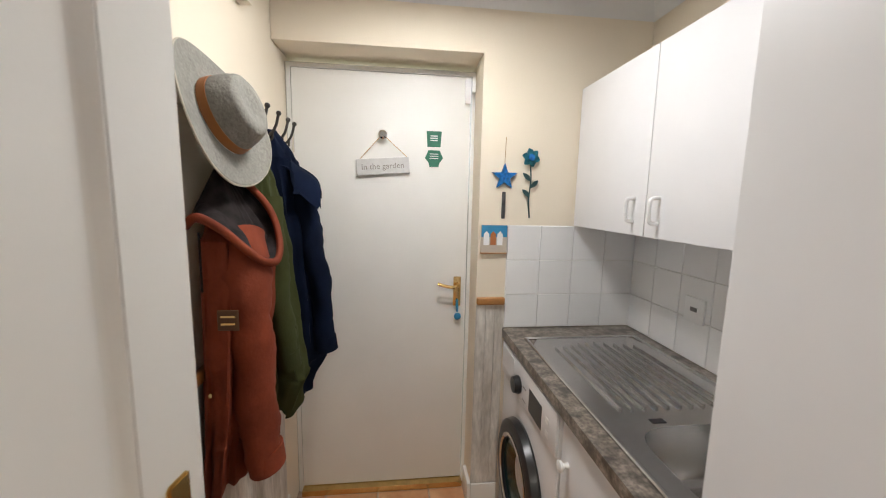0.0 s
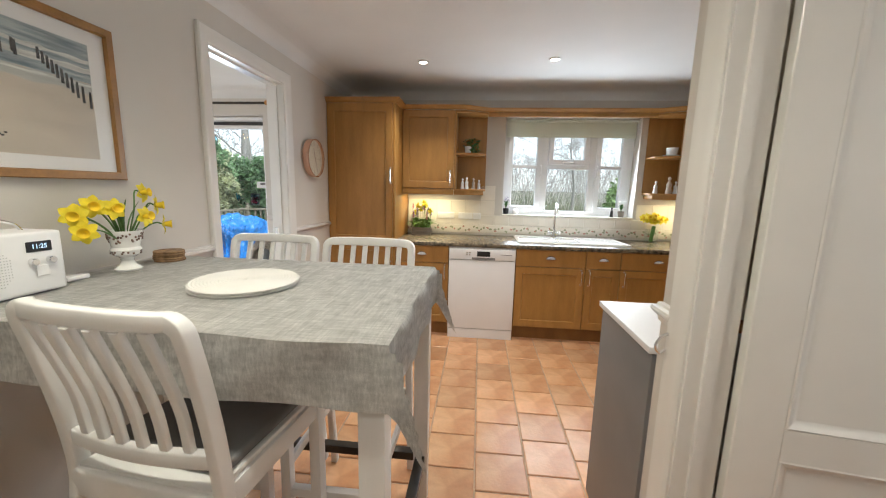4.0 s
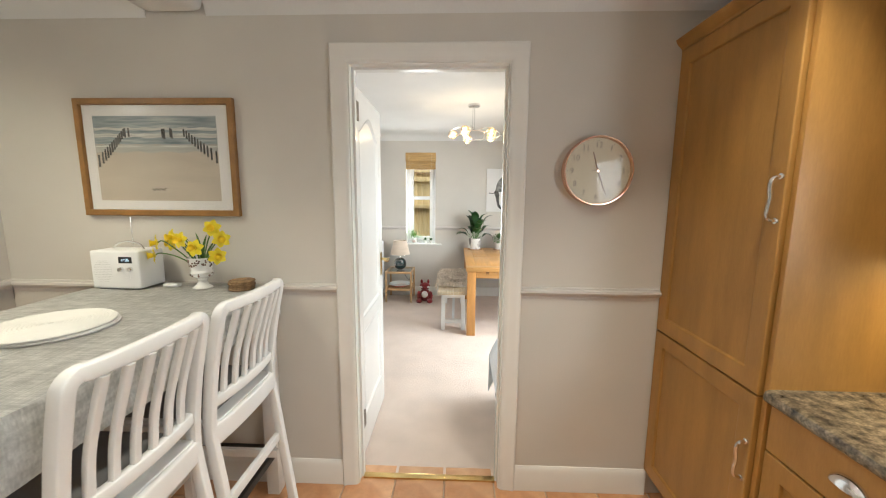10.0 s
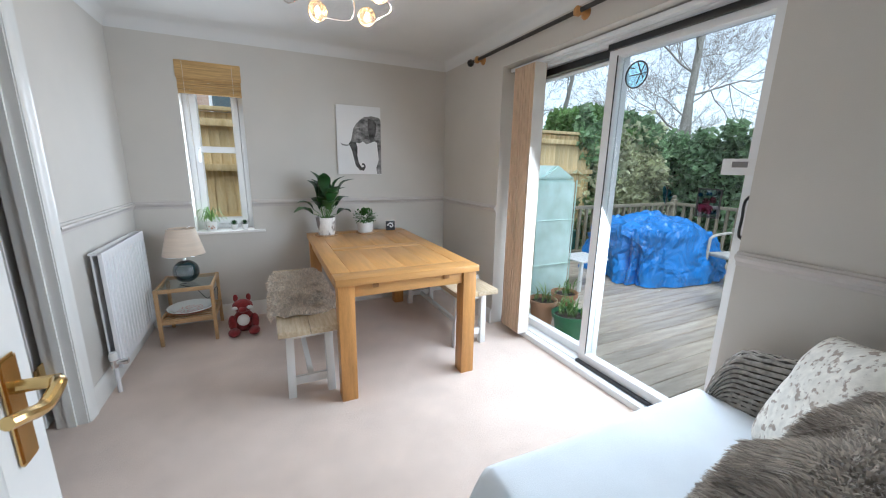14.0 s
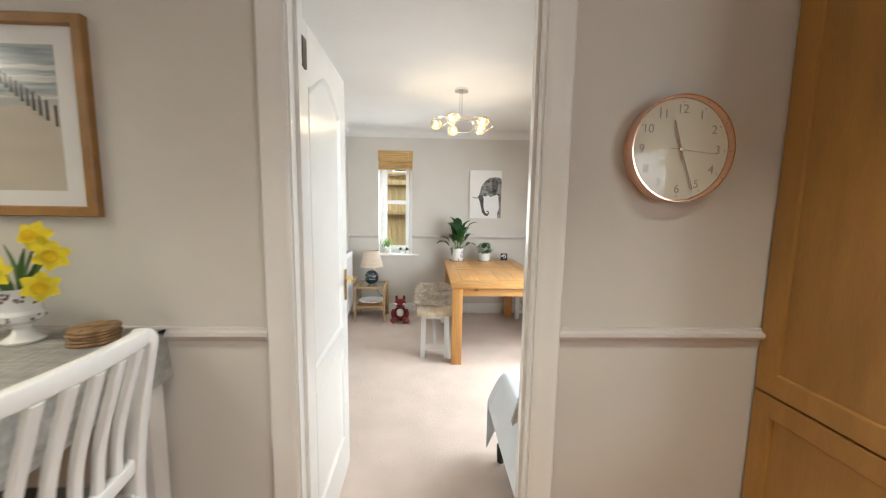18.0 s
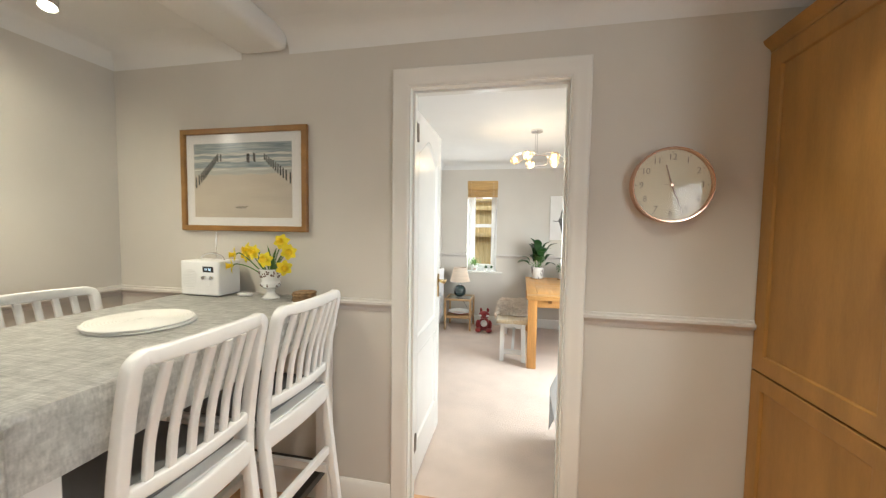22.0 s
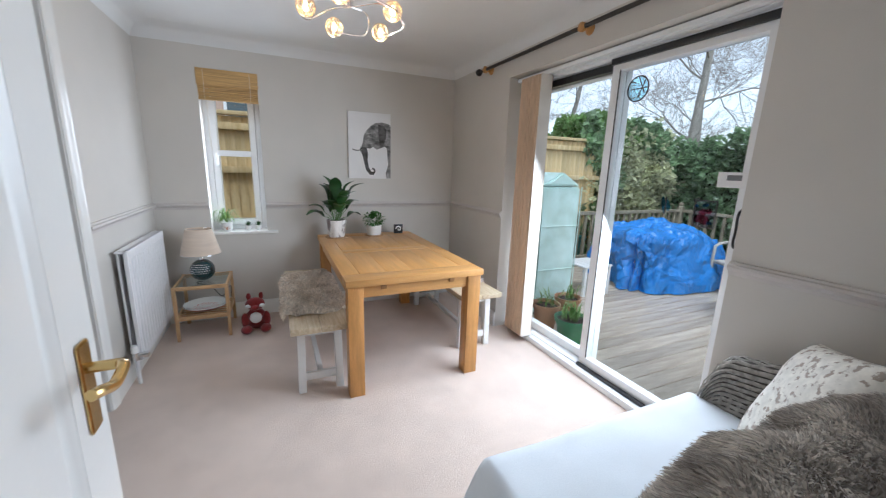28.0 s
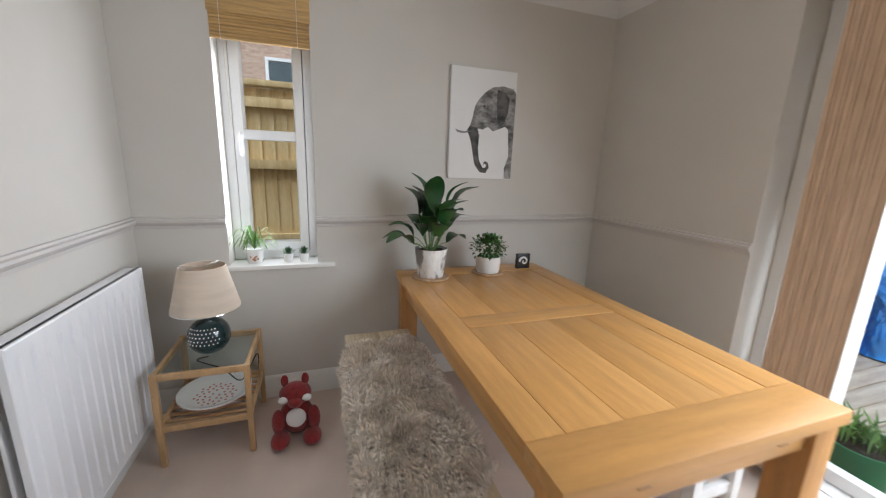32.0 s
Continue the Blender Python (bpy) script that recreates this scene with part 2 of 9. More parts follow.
def linen(m):
    """Threads of two directions over the base colour of a cloth."""
    nt = m.node_tree
    p = nt.nodes["Principled BSDF"]
    tc = nt.nodes.new("ShaderNodeTexCoord")
    src = p.inputs["Base Color"].links[0].from_socket
    for stretch in ((14, 210, 60), (210, 14, 60)):
        mp, no, mr, hs = (nt.nodes.new(k) for k in ("ShaderNodeMapping", "ShaderNodeTexNoise", "ShaderNodeMapRange", "ShaderNodeHueSaturation"))
        mp.inputs["Scale"].default_value = stretch
        no.inputs["Scale"].default_value, no.inputs["Detail"].default_value = 1.0, 3
        nt.links.new(tc.outputs["Object"], mp.inputs["Vector"])
        nt.links.new(mp.outputs[0], no.inputs["Vector"])
        mr.inputs[1].default_value, mr.inputs[2].default_value = 0.32, 0.68
        mr.inputs[3].default_value, mr.inputs[4].default_value = 0.87, 1.12
        nt.links.new(no.outputs["Fac"], mr.inputs[0])
        nt.links.new(mr.outputs[0], hs.inputs["Value"])
        nt.links.new(src, hs.inputs["Color"])
        src = hs.outputs[0]
    nt.links.new(src, p.inputs["Base Color"])


linen(grey_cloth)


def leafy(m, part_through=0.48):
    """Lets daylight glow through thin leaves."""
    nt = m.node_tree
    p = nt.nodes["Principled BSDF"]
    thin, both = nt.nodes.new("ShaderNodeBsdfTranslucent"), nt.nodes.new("ShaderNodeMixShader")
    nt.links.new(p.inputs["Base Color"].links[0].from_socket, thin.inputs[0])
    both.inputs[0].default_value = part_through
    nt.links.new(p.outputs[0], both.inputs[1])
    nt.links.new(thin.outputs[0], both.inputs[2])
    nt.links.new(both.outputs[0], nt.nodes["Material Output"].inputs[0])


def creases(m, scale=3.0, deep=0.07):
    """Sharp-ridged folds of a stiff sheet, as relief."""
    nt = m.node_tree
    p = nt.nodes["Principled BSDF"]
    tc, no, sub, ab, b = (nt.nodes.new(k) for k in ("ShaderNodeTexCoord", "ShaderNodeTexNoise", "ShaderNodeMath", "ShaderNodeMath", "ShaderNodeBump"))
    no.inputs["Scale"].default_value, no.inputs["Detail"].default_value, no.inputs["Distortion"].default_value = scale, 3.5, 0.6
    sub.operation, ab.operation = "SUBTRACT", "ABSOLUTE"
    sub.inputs[1].default_value = 0.5
    b.inputs["Strength"].default_value, b.inputs["Distance"].default_value = 1.0, deep
    nt.links.new(tc.outputs["Object"], no.inputs["Vector"])
    nt.links.new(no.outputs["Fac"], sub.inputs[0])
    nt.links.new(sub.outputs[0], ab.inputs[0])
    nt.links.new(ab.outputs[0], b.inputs["Height"])
    b.invert = True
    nt.links.new(b.outputs[0], p.inputs["Normal"])

# ---------- mesh helpers ----------
ORIGIN = {}


def thing(name, at, label, category, group="", kind=""):
    """An empty at the base of a thing; its parts hang under it."""
    ob = new(name)
    ob.location = at
    ob.empty_display_size = 0.05
    ORIGIN[ob] = Vector(at)
    return tagged(ob, label, category, group, kind)


def mesh_of(name, bm, material, smooth=35):
    me = bpy.data.meshes.new(name)
    bmesh.ops.recalc_face_normals(bm, faces=bm.faces)
    bm.to_mesh(me)
    bm.free()
    me.materials.append(material)
    if smooth:
        me.shade_smooth()
        me.set_sharp_from_angle(angle=radians(smooth))
    return me


def part(name, bm, material, parent=None, label="", smooth=35):
    """Links a bmesh, given in world places, as one mesh object under a thing or a part."""
    base = ORIGIN.get(parent, Vector())
    if parent is not None:
        bmesh.ops.translate(bm, verts=bm.verts, vec=-base)
    ob = new(name, mesh_of(name, bm, material, smooth))
    ob.parent = parent
    ORIGIN[ob] = base
    return tagged(ob, label)


def solo(name, bm, material, label, category, group="", kind="", smooth=35):
    """A thing that is one mesh, with its origin at its base."""
    lo = [min(v.co[i] for v in bm.verts) for i in range(3)]
    hi = [max(v.co[i] for v in bm.verts) for i in range(3)]
    base = Vector(((lo[0] + hi[0]) / 2, (lo[1] + hi[1]) / 2, lo[2]))
    bmesh.ops.translate(bm, verts=bm.verts, vec=-base)
    ob = new(name, mesh_of(name, bm, material, smooth))
    ob.location = base
    ORIGIN[ob] = base
    return tagged(ob, label, category, group, kind)


def structure(name, bm, material, label="", smooth=35):
    ob = new(name, mesh_of(name, bm, material, smooth))
    ORIGIN[ob] = Vector()
    return tagged(ob, label, kind="structure")


def raw_box(bm, x0, x1, y0, y1, z0, z1):
    x0, x1, y0, y1, z0, z1 = min(x0, x1), max(x0, x1), min(y0, y1), max(y0, y1), min(z0, z1), max(z0, z1)
    v = [bm.verts.new((x, y, z)) for z in (z0, z1) for x, y in ((x0, y0), (x1, y0), (x1, y1), (x0, y1))]
    return [bm.faces.new([v[i] for i in q]) for q in ((3, 2, 1, 0), (4, 5, 6, 7), (0, 1, 5, 4), (1, 2, 6, 5), (2, 3, 7, 6), (3, 0, 4, 7))]


def box(x0, x1, y0, y1, z0, z1, bev=0.004, seg=2, bm=None):
    """A box with softened edges."""
    own = bmesh.new()
    raw_box(own, x0, x1, y0, y1, z0, z1)
    if bev:
        bev = min(bev, 0.45 * min(abs(x1 - x0), abs(y1 - y0), abs(z1 - z0)))
        bmesh.ops.bevel(own, geom=own.edges[:], offset=bev, segments=seg, profile=0.6, affect="EDGES")
    return join(bm, own)


def join(bm, own):
    if bm is None:
        return own
    me = bpy.data.meshes.new("tmp")
    own.to_mesh(me)
    own.free()
    bm.from_mesh(me)
    bpy.data.meshes.remove(me)
    return bm


def turned(profile, at=(0, 0, 0), steps=24, bm=None, axis="z"):
    """A body of revolution from (radius, height) rows."""
    own = bmesh.new()
    rings = []
    for r, h in profile:
        if r < 1e-5:
            rings.append([own.verts.new((0, 0, h))])
        else:
            rings.append([own.verts.new((r * math.cos(2 * math.pi * k / steps), r * math.sin(2 * math.pi * k / steps), h)) for k in range(steps)])
    for a, b in zip(rings, rings[1:]):
        for k in range(steps):
            q = [a[k % len(a)], a[(k + 1) % len(a)], b[(k + 1) % len(b)], b[k % len(b)]]
            q = list(dict.fromkeys(q))
            if len(q) > 2:
                own.faces.new(q)
    if axis == "x":
        bmesh.ops.rotate(own, verts=own.verts, matrix=Matrix.Rotation(radians(90), 3, "Y"))
    elif axis == "y":
        bmesh.ops.rotate(own, verts=own.verts, matrix=Matrix.Rotation(radians(-90), 3, "X"))
    bmesh.ops.translate(own, verts=own.verts, vec=at)
    return join(bm, own)


def tube(points, r, steps=8, bm=None, taper=1.0, closed=False):
    """A round rod along points."""
    own = bmesh.new()
    pts = [Vector(p) for p in points]
    n, rings, side = len(pts), [], None
    for i, p in enumerate(pts):
        d = ((pts[(i + 1) % n] if closed or i < n - 1 else p) - (pts[i - 1] if closed or i else p)).normalized()
        if side is None:
            side = d.orthogonal().normalized()
        side = (side - d * side.dot(d)).normalized()
        up = d.cross(side)
        rr = r * (1 + (taper - 1) * i / max(1, n - 1))
        rings.append([own.verts.new(p + rr * (math.cos(2 * math.pi * k / steps) * side + math.sin(2 * math.pi * k / steps) * up)) for k in range(steps)])
    pairs = list(zip(rings, rings[1:] + rings[:1])) if closed else list(zip(rings, rings[1:]))
    for a, b in pairs:
        for k in range(steps):
            own.faces.new((a[k], a[(k + 1) % steps], b[(k + 1) % steps], b[k]))
    if not closed:
        own.faces.new(rings[0][::-1])
        own.faces.new(rings[-1])
    return join(bm, own)


def sweep(path, profile, m=None, closed=False, bm=None):
    """Carries a profile of (inwards, out) rows along a mitred flat path; inwards is to the left of the path. m maps path, path, out to the world."""
    own = bmesh.new()
    pts = [Vector(p) for p in path]
    n, rings = len(pts), []
    for i, p in enumerate(pts):
        a = (p - pts[i - 1]).normalized() if closed or i else None
        b = (pts[(i + 1) % n] - p).normalized() if closed or i < n - 1 else None
        na = Vector((-a.y, a.x)) if a else None
        nb = Vector((-b.y, b.x)) if b else None
        if na is None or nb is None:
            nn = na or nb
        else:
            nn = (na + nb)
            nn = nn / max(0.2, nn.length_squared / 2)
        rings.append([own.verts.new((p.x + nn.x * u, p.y + nn.y * u, w)) for u, w in profile])
    k = len(profile)
    pairs = list(zip(rings, rings[1:] + rings[:1])) if closed else list(zip(rings, rings[1:]))
    for a, b in pairs:
        for j in range(k):
            own.faces.new((a[j], a[(j + 1) % k], b[(j + 1) % k], b[j]))
    if not closed:
        own.faces.new(rings[0][::-1])
        own.faces.new(rings[-1])
    if m is not None:
        bmesh.ops.transform(own, matrix=m, verts=own.verts)
    return join(bm, own)


def wall_boxes(axis, at0, at1, u0, u1, z0, z1, holes=()):
    """A wall across x or y from at0 to at1, with holes (u0, u1, z0, z1)."""
    bm = bmesh.new()
    cuts = sorted({u0, u1, *[h[0] for h in holes], *[h[1] for h in holes]})
    for a, b in zip(cuts, cuts[1:]):
        solid = [(z0, z1)]
        for h in holes:
            if h[0] < (a + b) / 2 < h[1]:
                solid = [s for lo, hi in solid for s in ((lo, min(hi, h[2])), (max(lo, h[3]), hi)) if s[1] - s[0] > 1e-4]
        for lo, hi in solid:
            raw_box(bm, *((at0, at1, a, b) if axis == "x" else (a, b, at0, at1)), lo, hi)
    return bm


def upright(axis, at, sign=1):
    """Maps (u, z, out) to a wall across x or y at that place; out goes along sign."""
    if axis == "y":
        return Matrix(((1, 0, 0, 0), (0, 0, sign, at), (0, 1, 0, 0), (0, 0, 0, 1)))
    return Matrix(((0, 0, sign, at), (1, 0, 0, 0), (0, 1, 0, 0), (0, 0, 0, 1)))


def bow(points, n=8):
    """A smooth line through points."""
    pts = [Vector(p) for p in points]
    ext = [2 * pts[0] - pts[1], *pts, 2 * pts[-1] - pts[-2]]
    out = []
    for a, b, c, d in zip(ext, ext[1:], ext[2:], ext[3:]):
        for k in range(n):
            t = k / n
            out.append(0.5 * (2 * b + (c - a) * t + (2 * a - 5 * b + 4 * c - d) * t * t + (3 * b - a - 3 * c + d) * t ** 3))
    return out + [pts[-1]]


# ---------- the rooms ----------
# Kitchen: window wall at x -2.99, wall to the dining room at y -1.895. Dining room: y -5.565 to -2.01, x -2.92 to -0.305.
H, KW, KY, DY0, DY1, DX0, DX1 = 2.335, -2.99, -1.895, -5.565, -2.01, -2.92, -0.305
DOOR = (-1.663, -0.924, 0, 2.052)
structure("wall_partition", wall_boxes("y", DY1, KY, -3.27, 2.2, 0, H, [DOOR]), wall_paint)
structure("wall_kitchen_window", wall_boxes("x", -3.27, KW, KY + 0.001, 2.2, 0, H, [(-0.297, 1.0, 1.098, 2.079)]), wall_paint)
structure("wall_dining_window", wall_boxes("y", -5.85, DY0, -3.2, 2.2, 0, H, [(-1.115, -0.69, 0.775, 2.075), (0.55, 1.25, 0.80, 2.09)]), wall_paint)
structure("wall_patio", wall_boxes("x", -3.2, DX0, DY0 + 0.001, DY1 - 0.001, 0, H, [(-4.56, -2.815, -0.1, 2.07)]), wall_paint)
structure("wall_radiator_side", wall_boxes("x", DX1, -0.19, DY0 + 0.001, DY1 - 0.001, 0, H, [(-4.33, -3.55, 0, 2.055)]), wall_paint)
structure("wall_alcove", wall_boxes("x", 0.76, 0.86, KY + 0.001, -1.12, 0, H), wall_paint)
structure("wall_utility_door", wall_boxes("y", 0.02, 0.125, -0.215, 2.2, 0, H, [(-0.075, 0.72, 0, 2.055)]), wall_paint)
structure("wall_utility_coats", wall_boxes("x", -0.215, -0.115, 0.126, 2.2, 0, H), cream_paint)
structure("wall_utility_garden", wall_boxes("y", 1.912, 2.2, -0.114, 1.46, 0, H, [(-0.114, 0.722, 0, 2.066)]), cream_paint)
structure("wall_utility_sink", wall_boxes("x", 1.455, 1.56, 0.126, 2.2, 0, H), cream_paint)
structure("wall_kitchen_north", wall_boxes("y", 1.95, 2.2, -2.99, -0.216, 0, H), wall_paint)
structure("wall_hall_end", wall_boxes("x", 2.1, 2.2, KY, 0.02, 0, H), wall_paint)
structure("wall_lounge_end", wall_boxes("x", 2.1, 2.2, -5.56, -2.02, 0, H), wall_paint)
bm = bmesh.new()
raw_box(bm, -3.27, 2.2, -1.95, 2.2, H, H + 0.1)
structure("ceiling_kitchen", bm, ceiling_paint)
bm = bmesh.new()
raw_box(bm, -3.27, 2.2, -5.85, -1.951, H, H + 0.1)
structure("ceiling_dining", bm, ceiling_paint)
bm = bmesh.new()
raw_box(bm, -3.27, 2.2, -1.952, 2.2, -0.12, -0.008)
kitchen_floor = structure("floor_kitchen", bm, grout)
bm = bmesh.new()
raw_box(bm, -3.13, 2.2, -5.85, -1.953, -0.12, 0.0)
structure("floor_dining", bm, carpet, "pale pink-beige short pile carpet")

# downstand beam over the breakfast table, with rounded lower edges
structure("ceiling_beam", box(-0.325, -0.05, KY, 0.02, 2.240, H + 0.02, 0.05, 5), ceiling_paint)

COVE = [(0, 0), (0, -0.10)] + [(0.12 - 0.12 * math.cos(a) * 0.98, -0.10 + 0.095 * math.sin(a)) for a in [k * math.pi / 16 for k in range(1, 8)]] + [(0.13, 0)]


def coving(name, path, closed=False, scale=1.0):
    structure(name, sweep(path, [(u * scale, H + w * scale) for u, w in COVE], closed=closed), ceiling_paint)


coving("trim_coving_dining", [(DX0, DY1), (DX0, DY0), (DX1, DY0), (DX1, DY1)], True)
coving("trim_coving_kitchen", [(-0.215, 1.95), (KW, 1.95), (KW, KY), (-0.32, KY)])
coving("trim_coving_alcove", [(-0.05, KY), (0.76, KY), (0.76, -1.12)], scale=1.05)
coving("trim_coving_utility", [(-0.115, 0.126), (1.455, 0.126), (1.455, 1.912), (-0.115, 1.912)], True)

SKIRT = [(0, 0), (0.016, 0), (0.016, 0.10), (0.012, 0.112), (0.010, 0.122), (0.004, 0.13), (0, 0.13)]
RAIL = [(0, -0.028), (0.006, -0.026), (0.008, -0.012), (0.018, -0.004), (0.024, 0.006), (0.022, 0.016), (0.012, 0.020), (0.010, 0.028), (0, 0.030)]


def skirting(name, path, mt=None):
    structure(name, sweep(path, SKIRT), mt or gloss_white)


def dado(name, path, mt=None, z=1.018):
    structure(name, sweep(path, [(u, z + w) for u, w in RAIL]), mt or trim_paint)


skirting("baseboard_dining_1", [(DX0, -4.56), (DX0, DY0), (DX1, DY0), (DX1, -4.40)])
skirting("baseboard_dining_2", [(DX1, -3.48), (DX1, DY1), (-0.86, DY1)])
skirting("baseboard_dining_3", [(-1.72, DY1), (DX0, DY1), (DX0, -2.815)])
dado("trim_dado_dining_1", [(DX0, -4.56), (DX0, DY0), (-1.115, DY0)], z=0.998)
dado("trim_dado_dining_2", [(-0.69, DY0), (DX1, DY0), (DX1, -4.40)], z=0.998)
dado("trim_dado_dining_3", [(-1.72, DY1), (DX0, DY1), (DX0, -2.815)], z=0.998)
skirting("baseboard_kitchen_1", [(-2.37, KY), (-1.722, KY)])
skirting("baseboard_kitchen_2", [(-0.86, KY), (0.76, KY), (0.76, -1.12)])
dado("trim_dado_kitchen_1", [(-2.37, KY), (-1.722, KY)])
dado("trim_dado_kitchen_2", [(-0.86, KY), (0.76, KY), (0.76, -1.12)])
skirting("baseboard_utility", [(-0.115, 1.912), (-0.115, 0.13)])
dado("trim_dado_stub", [(-0.13, 0.02), (-0.215, 0.02), (-0.215, 0.3)], gloss_white)

ARCH = [(0, 0), (0, 0.008), (0.010, 0.014), (0.020, 0.016), (0.050, 0.018), (0.062, 0.022), (0.070, 0.022), (0.076, 0.016), (0.076, 0)]


def doorway(name, axis, at0, at1, hole, faces=(True, True), stop=0.0):
    """The lining, stop and architraves of a doorway through a wall from at0 to at1."""
    u0, u1, _, zt = hole
    grp = thing(name, (0, 0, 0), "white gloss door lining with moulded architraves", "door frame", kind="structure")
    lin = sweep([(u0, 0), (u0, zt), (u1, zt), (u1, 0)], [(0.0, -0.002), (-0.018, -0.002), (-0.018, at1 - at0 + 0.002), (0, at1 - at0 + 0.002)], upright(axis, at0))
    part("lining", lin, gloss_white, grp)
    s0 = (at0 + at1) / 2 - at0 + stop
    part("stop_bead", sweep([(u0, 0), (u0, zt), (u1, zt), (u1, 0)], [(-0.018, s0 - 0.016), (-0.029, s0 - 0.016), (-0.029, s0 + 0.016), (-0.018, s0 + 0.016)], upright(axis, at0)), gloss_white, grp)
    for on, at, sg in ((faces[0], at0, -1), (faces[1], at1, 1)):
        if on:
            bm = sweep([(u0 + 0.012, 0), (u0 + 0.012, zt - 0.012), (u1 - 0.012, zt - 0.012), (u1 - 0.012, 0)], [(a, w) for a, w in ARCH], upright(axis, at, sg))
            part("architrave", bm, gloss_white, grp)
    return grp


door_frame_1 = doorway("door_frame_1", "y", DY1, KY, DOOR)
doorway("door_frame_2", "y", 0.02, 0.125, (-0.075, 0.72, 0, 2.055))
door_frame_3 = doorway("door_frame_3", "x", DX1, -0.19, (-4.33, -3.55, 0, 2.055))

# ---------- kitchen ----------
SHAKER = [(0, 0), (0, 0.018), (0.003, 0.021), (0.060, 0.021), (0.064, 0.019), (0.068, 0.011), (0.068, 0)]


def panel_door(axis, at, sign, u0, u1, z0, z1, flat=False):
    """A framed door front on a plane; a flat one is a slab with soft edges."""
    m = upright(axis, at, sign)
    if flat:
        bm = bmesh.new()
        raw_box(bm, u0, u1, z0, z1, 0, 0.02)
        bmesh.ops.bevel(bm, geom=bm.edges[:], offset=0.003, segments=2, affect="EDGES")
    else:
        bm = sweep([(u0, z0), (u1, z0), (u1, z1), (u0, z1)], SHAKER, closed=True)
        raw_box(bm, u0 + 0.06, u1 - 0.06, z0 + 0.06, z1 - 0.06, 0.0, 0.0112)
    bmesh.ops.transform(bm, matrix=m, verts=bm.verts)
    return bm


def bar_handle(axis, at, sign, u, z, length=0.13, vertical=True):
    h = length / 2
    pts = [(-h, 0), (-h * 0.92, 0.022), (-h * 0.6, 0.030), (0, 0.026), (h * 0.6, 0.030), (h * 0.92, 0.022), (h, 0)]
    rows = [((u, z + a, w) if vertical else (u + a, z, w)) for a, w in pts]
    bm = tube(bow(rows, 4), 0.0055, 8)
    for s in (-h, h):
        turned([(0, 0), (0.010, 0), (0.009, 0.004), (0.006, 0.006), (0, 0.006)], (u, z + s, 0) if vertical else (u + s, z, 0), 12, bm)
    bmesh.ops.transform(bm, matrix=upright(axis, at, sign), verts=bm.verts)
    return bm


def cup_handle(axis, at, sign, u, z):
    """A half-round cup pull, open below."""
    bm = bmesh.new()
    n, k = 14, 6
    grid = [[bm.verts.new((u + 0.045 * math.cos(math.pi * i / n), z - 0.012 + 0.030 * math.sin(math.pi * i / n) * math.cos(math.pi / 2 * j / k),
                           0.002 + 0.024 * math.sin(math.pi * i / n) ** 0.6 * math.sin(math.pi / 2 * j / k))) for j in range(k + 1)] for i in range(n + 1)]
    for i in range(n):
        for j in range(k):
            bm.faces.new((grid[i][j], grid[i + 1][j], grid[i + 1][j + 1], grid[i][j + 1]))
    bmesh.ops.remove_doubles(bm, verts=bm.verts, dist=1e-5)
    bmesh.ops.solidify(bm, geom=bm.faces[:], thickness=0.0015)
    bmesh.ops.transform(bm, matrix=upright(axis, at, sign), verts=bm.verts)
    return bm


FX, FXT = -2.404, -2.382
UNITS = [(-1.280, -0.790, "r"), (-0.190, 0.415, "r"), (0.415, 0.708, "l"), (0.708, 1.325, "l")]
for y0, y1, side in UNITS:
    u = thing("base_cabinet", (-2.68, (y0 + y1) / 2, 0), "honey-coloured maple base cabinet with drawer and framed door", "cabinet", "kitchen base cabinets")
    part("body", box(-2.985, FX - 0.001, y0 + 0.001, y1 - 0.001, 0.13, 0.852, 0.001, 1), maple_edge, u)
    d = part("drawer_front", panel_door("x", FX, 1, y0 + 0.002, y1 - 0.002, 0.698, 0.848, True), maple, u)
    part("handle", cup_handle("x", FX + 0.0202, 1, (y0 + y1) / 2, 0.781), chrome, d, "brushed metal cup pull")
    d = part("door", panel_door("x", FX, 1, y0 + 0.002, y1 - 0.002, 0.135, 0.693), maple, u)
    hy = y1 - 0.035 if side == "r" else y0 + 0.035
    part("handle", bar_handle("x", FX + 0.021, 1, hy, 0.612), chrome, d, "bowed chrome bar handle")
u = thing("corner_cabinet", (-1.7, 1.65, 0), "honey-coloured maple base cabinets returning along the wall", "cabinet", "kitchen base cabinets")
part("body", box(-2.39, -0.95, 1.345, 1.945, 0.13, 0.852, 0.001, 1), maple_edge, u)
for x0, x1 in ((-2.35, -1.66), (-1.66, -0.955)):
    part("door", panel_door("y", 1.345, -1, x0 + 0.002, x1 - 0.002, 0.135, 0.848), maple, u)
part("plinth", box(-2.43, -0.95, 1.40, 1.42, 0, 0.129, 0.002), maple_edge, u)
structure("trim_plinth", box(-2.48, -2.46, -1.893, 1.40, 0, 0.129, 0.002), maple_edge, "brown wooden plinth under the cabinets")

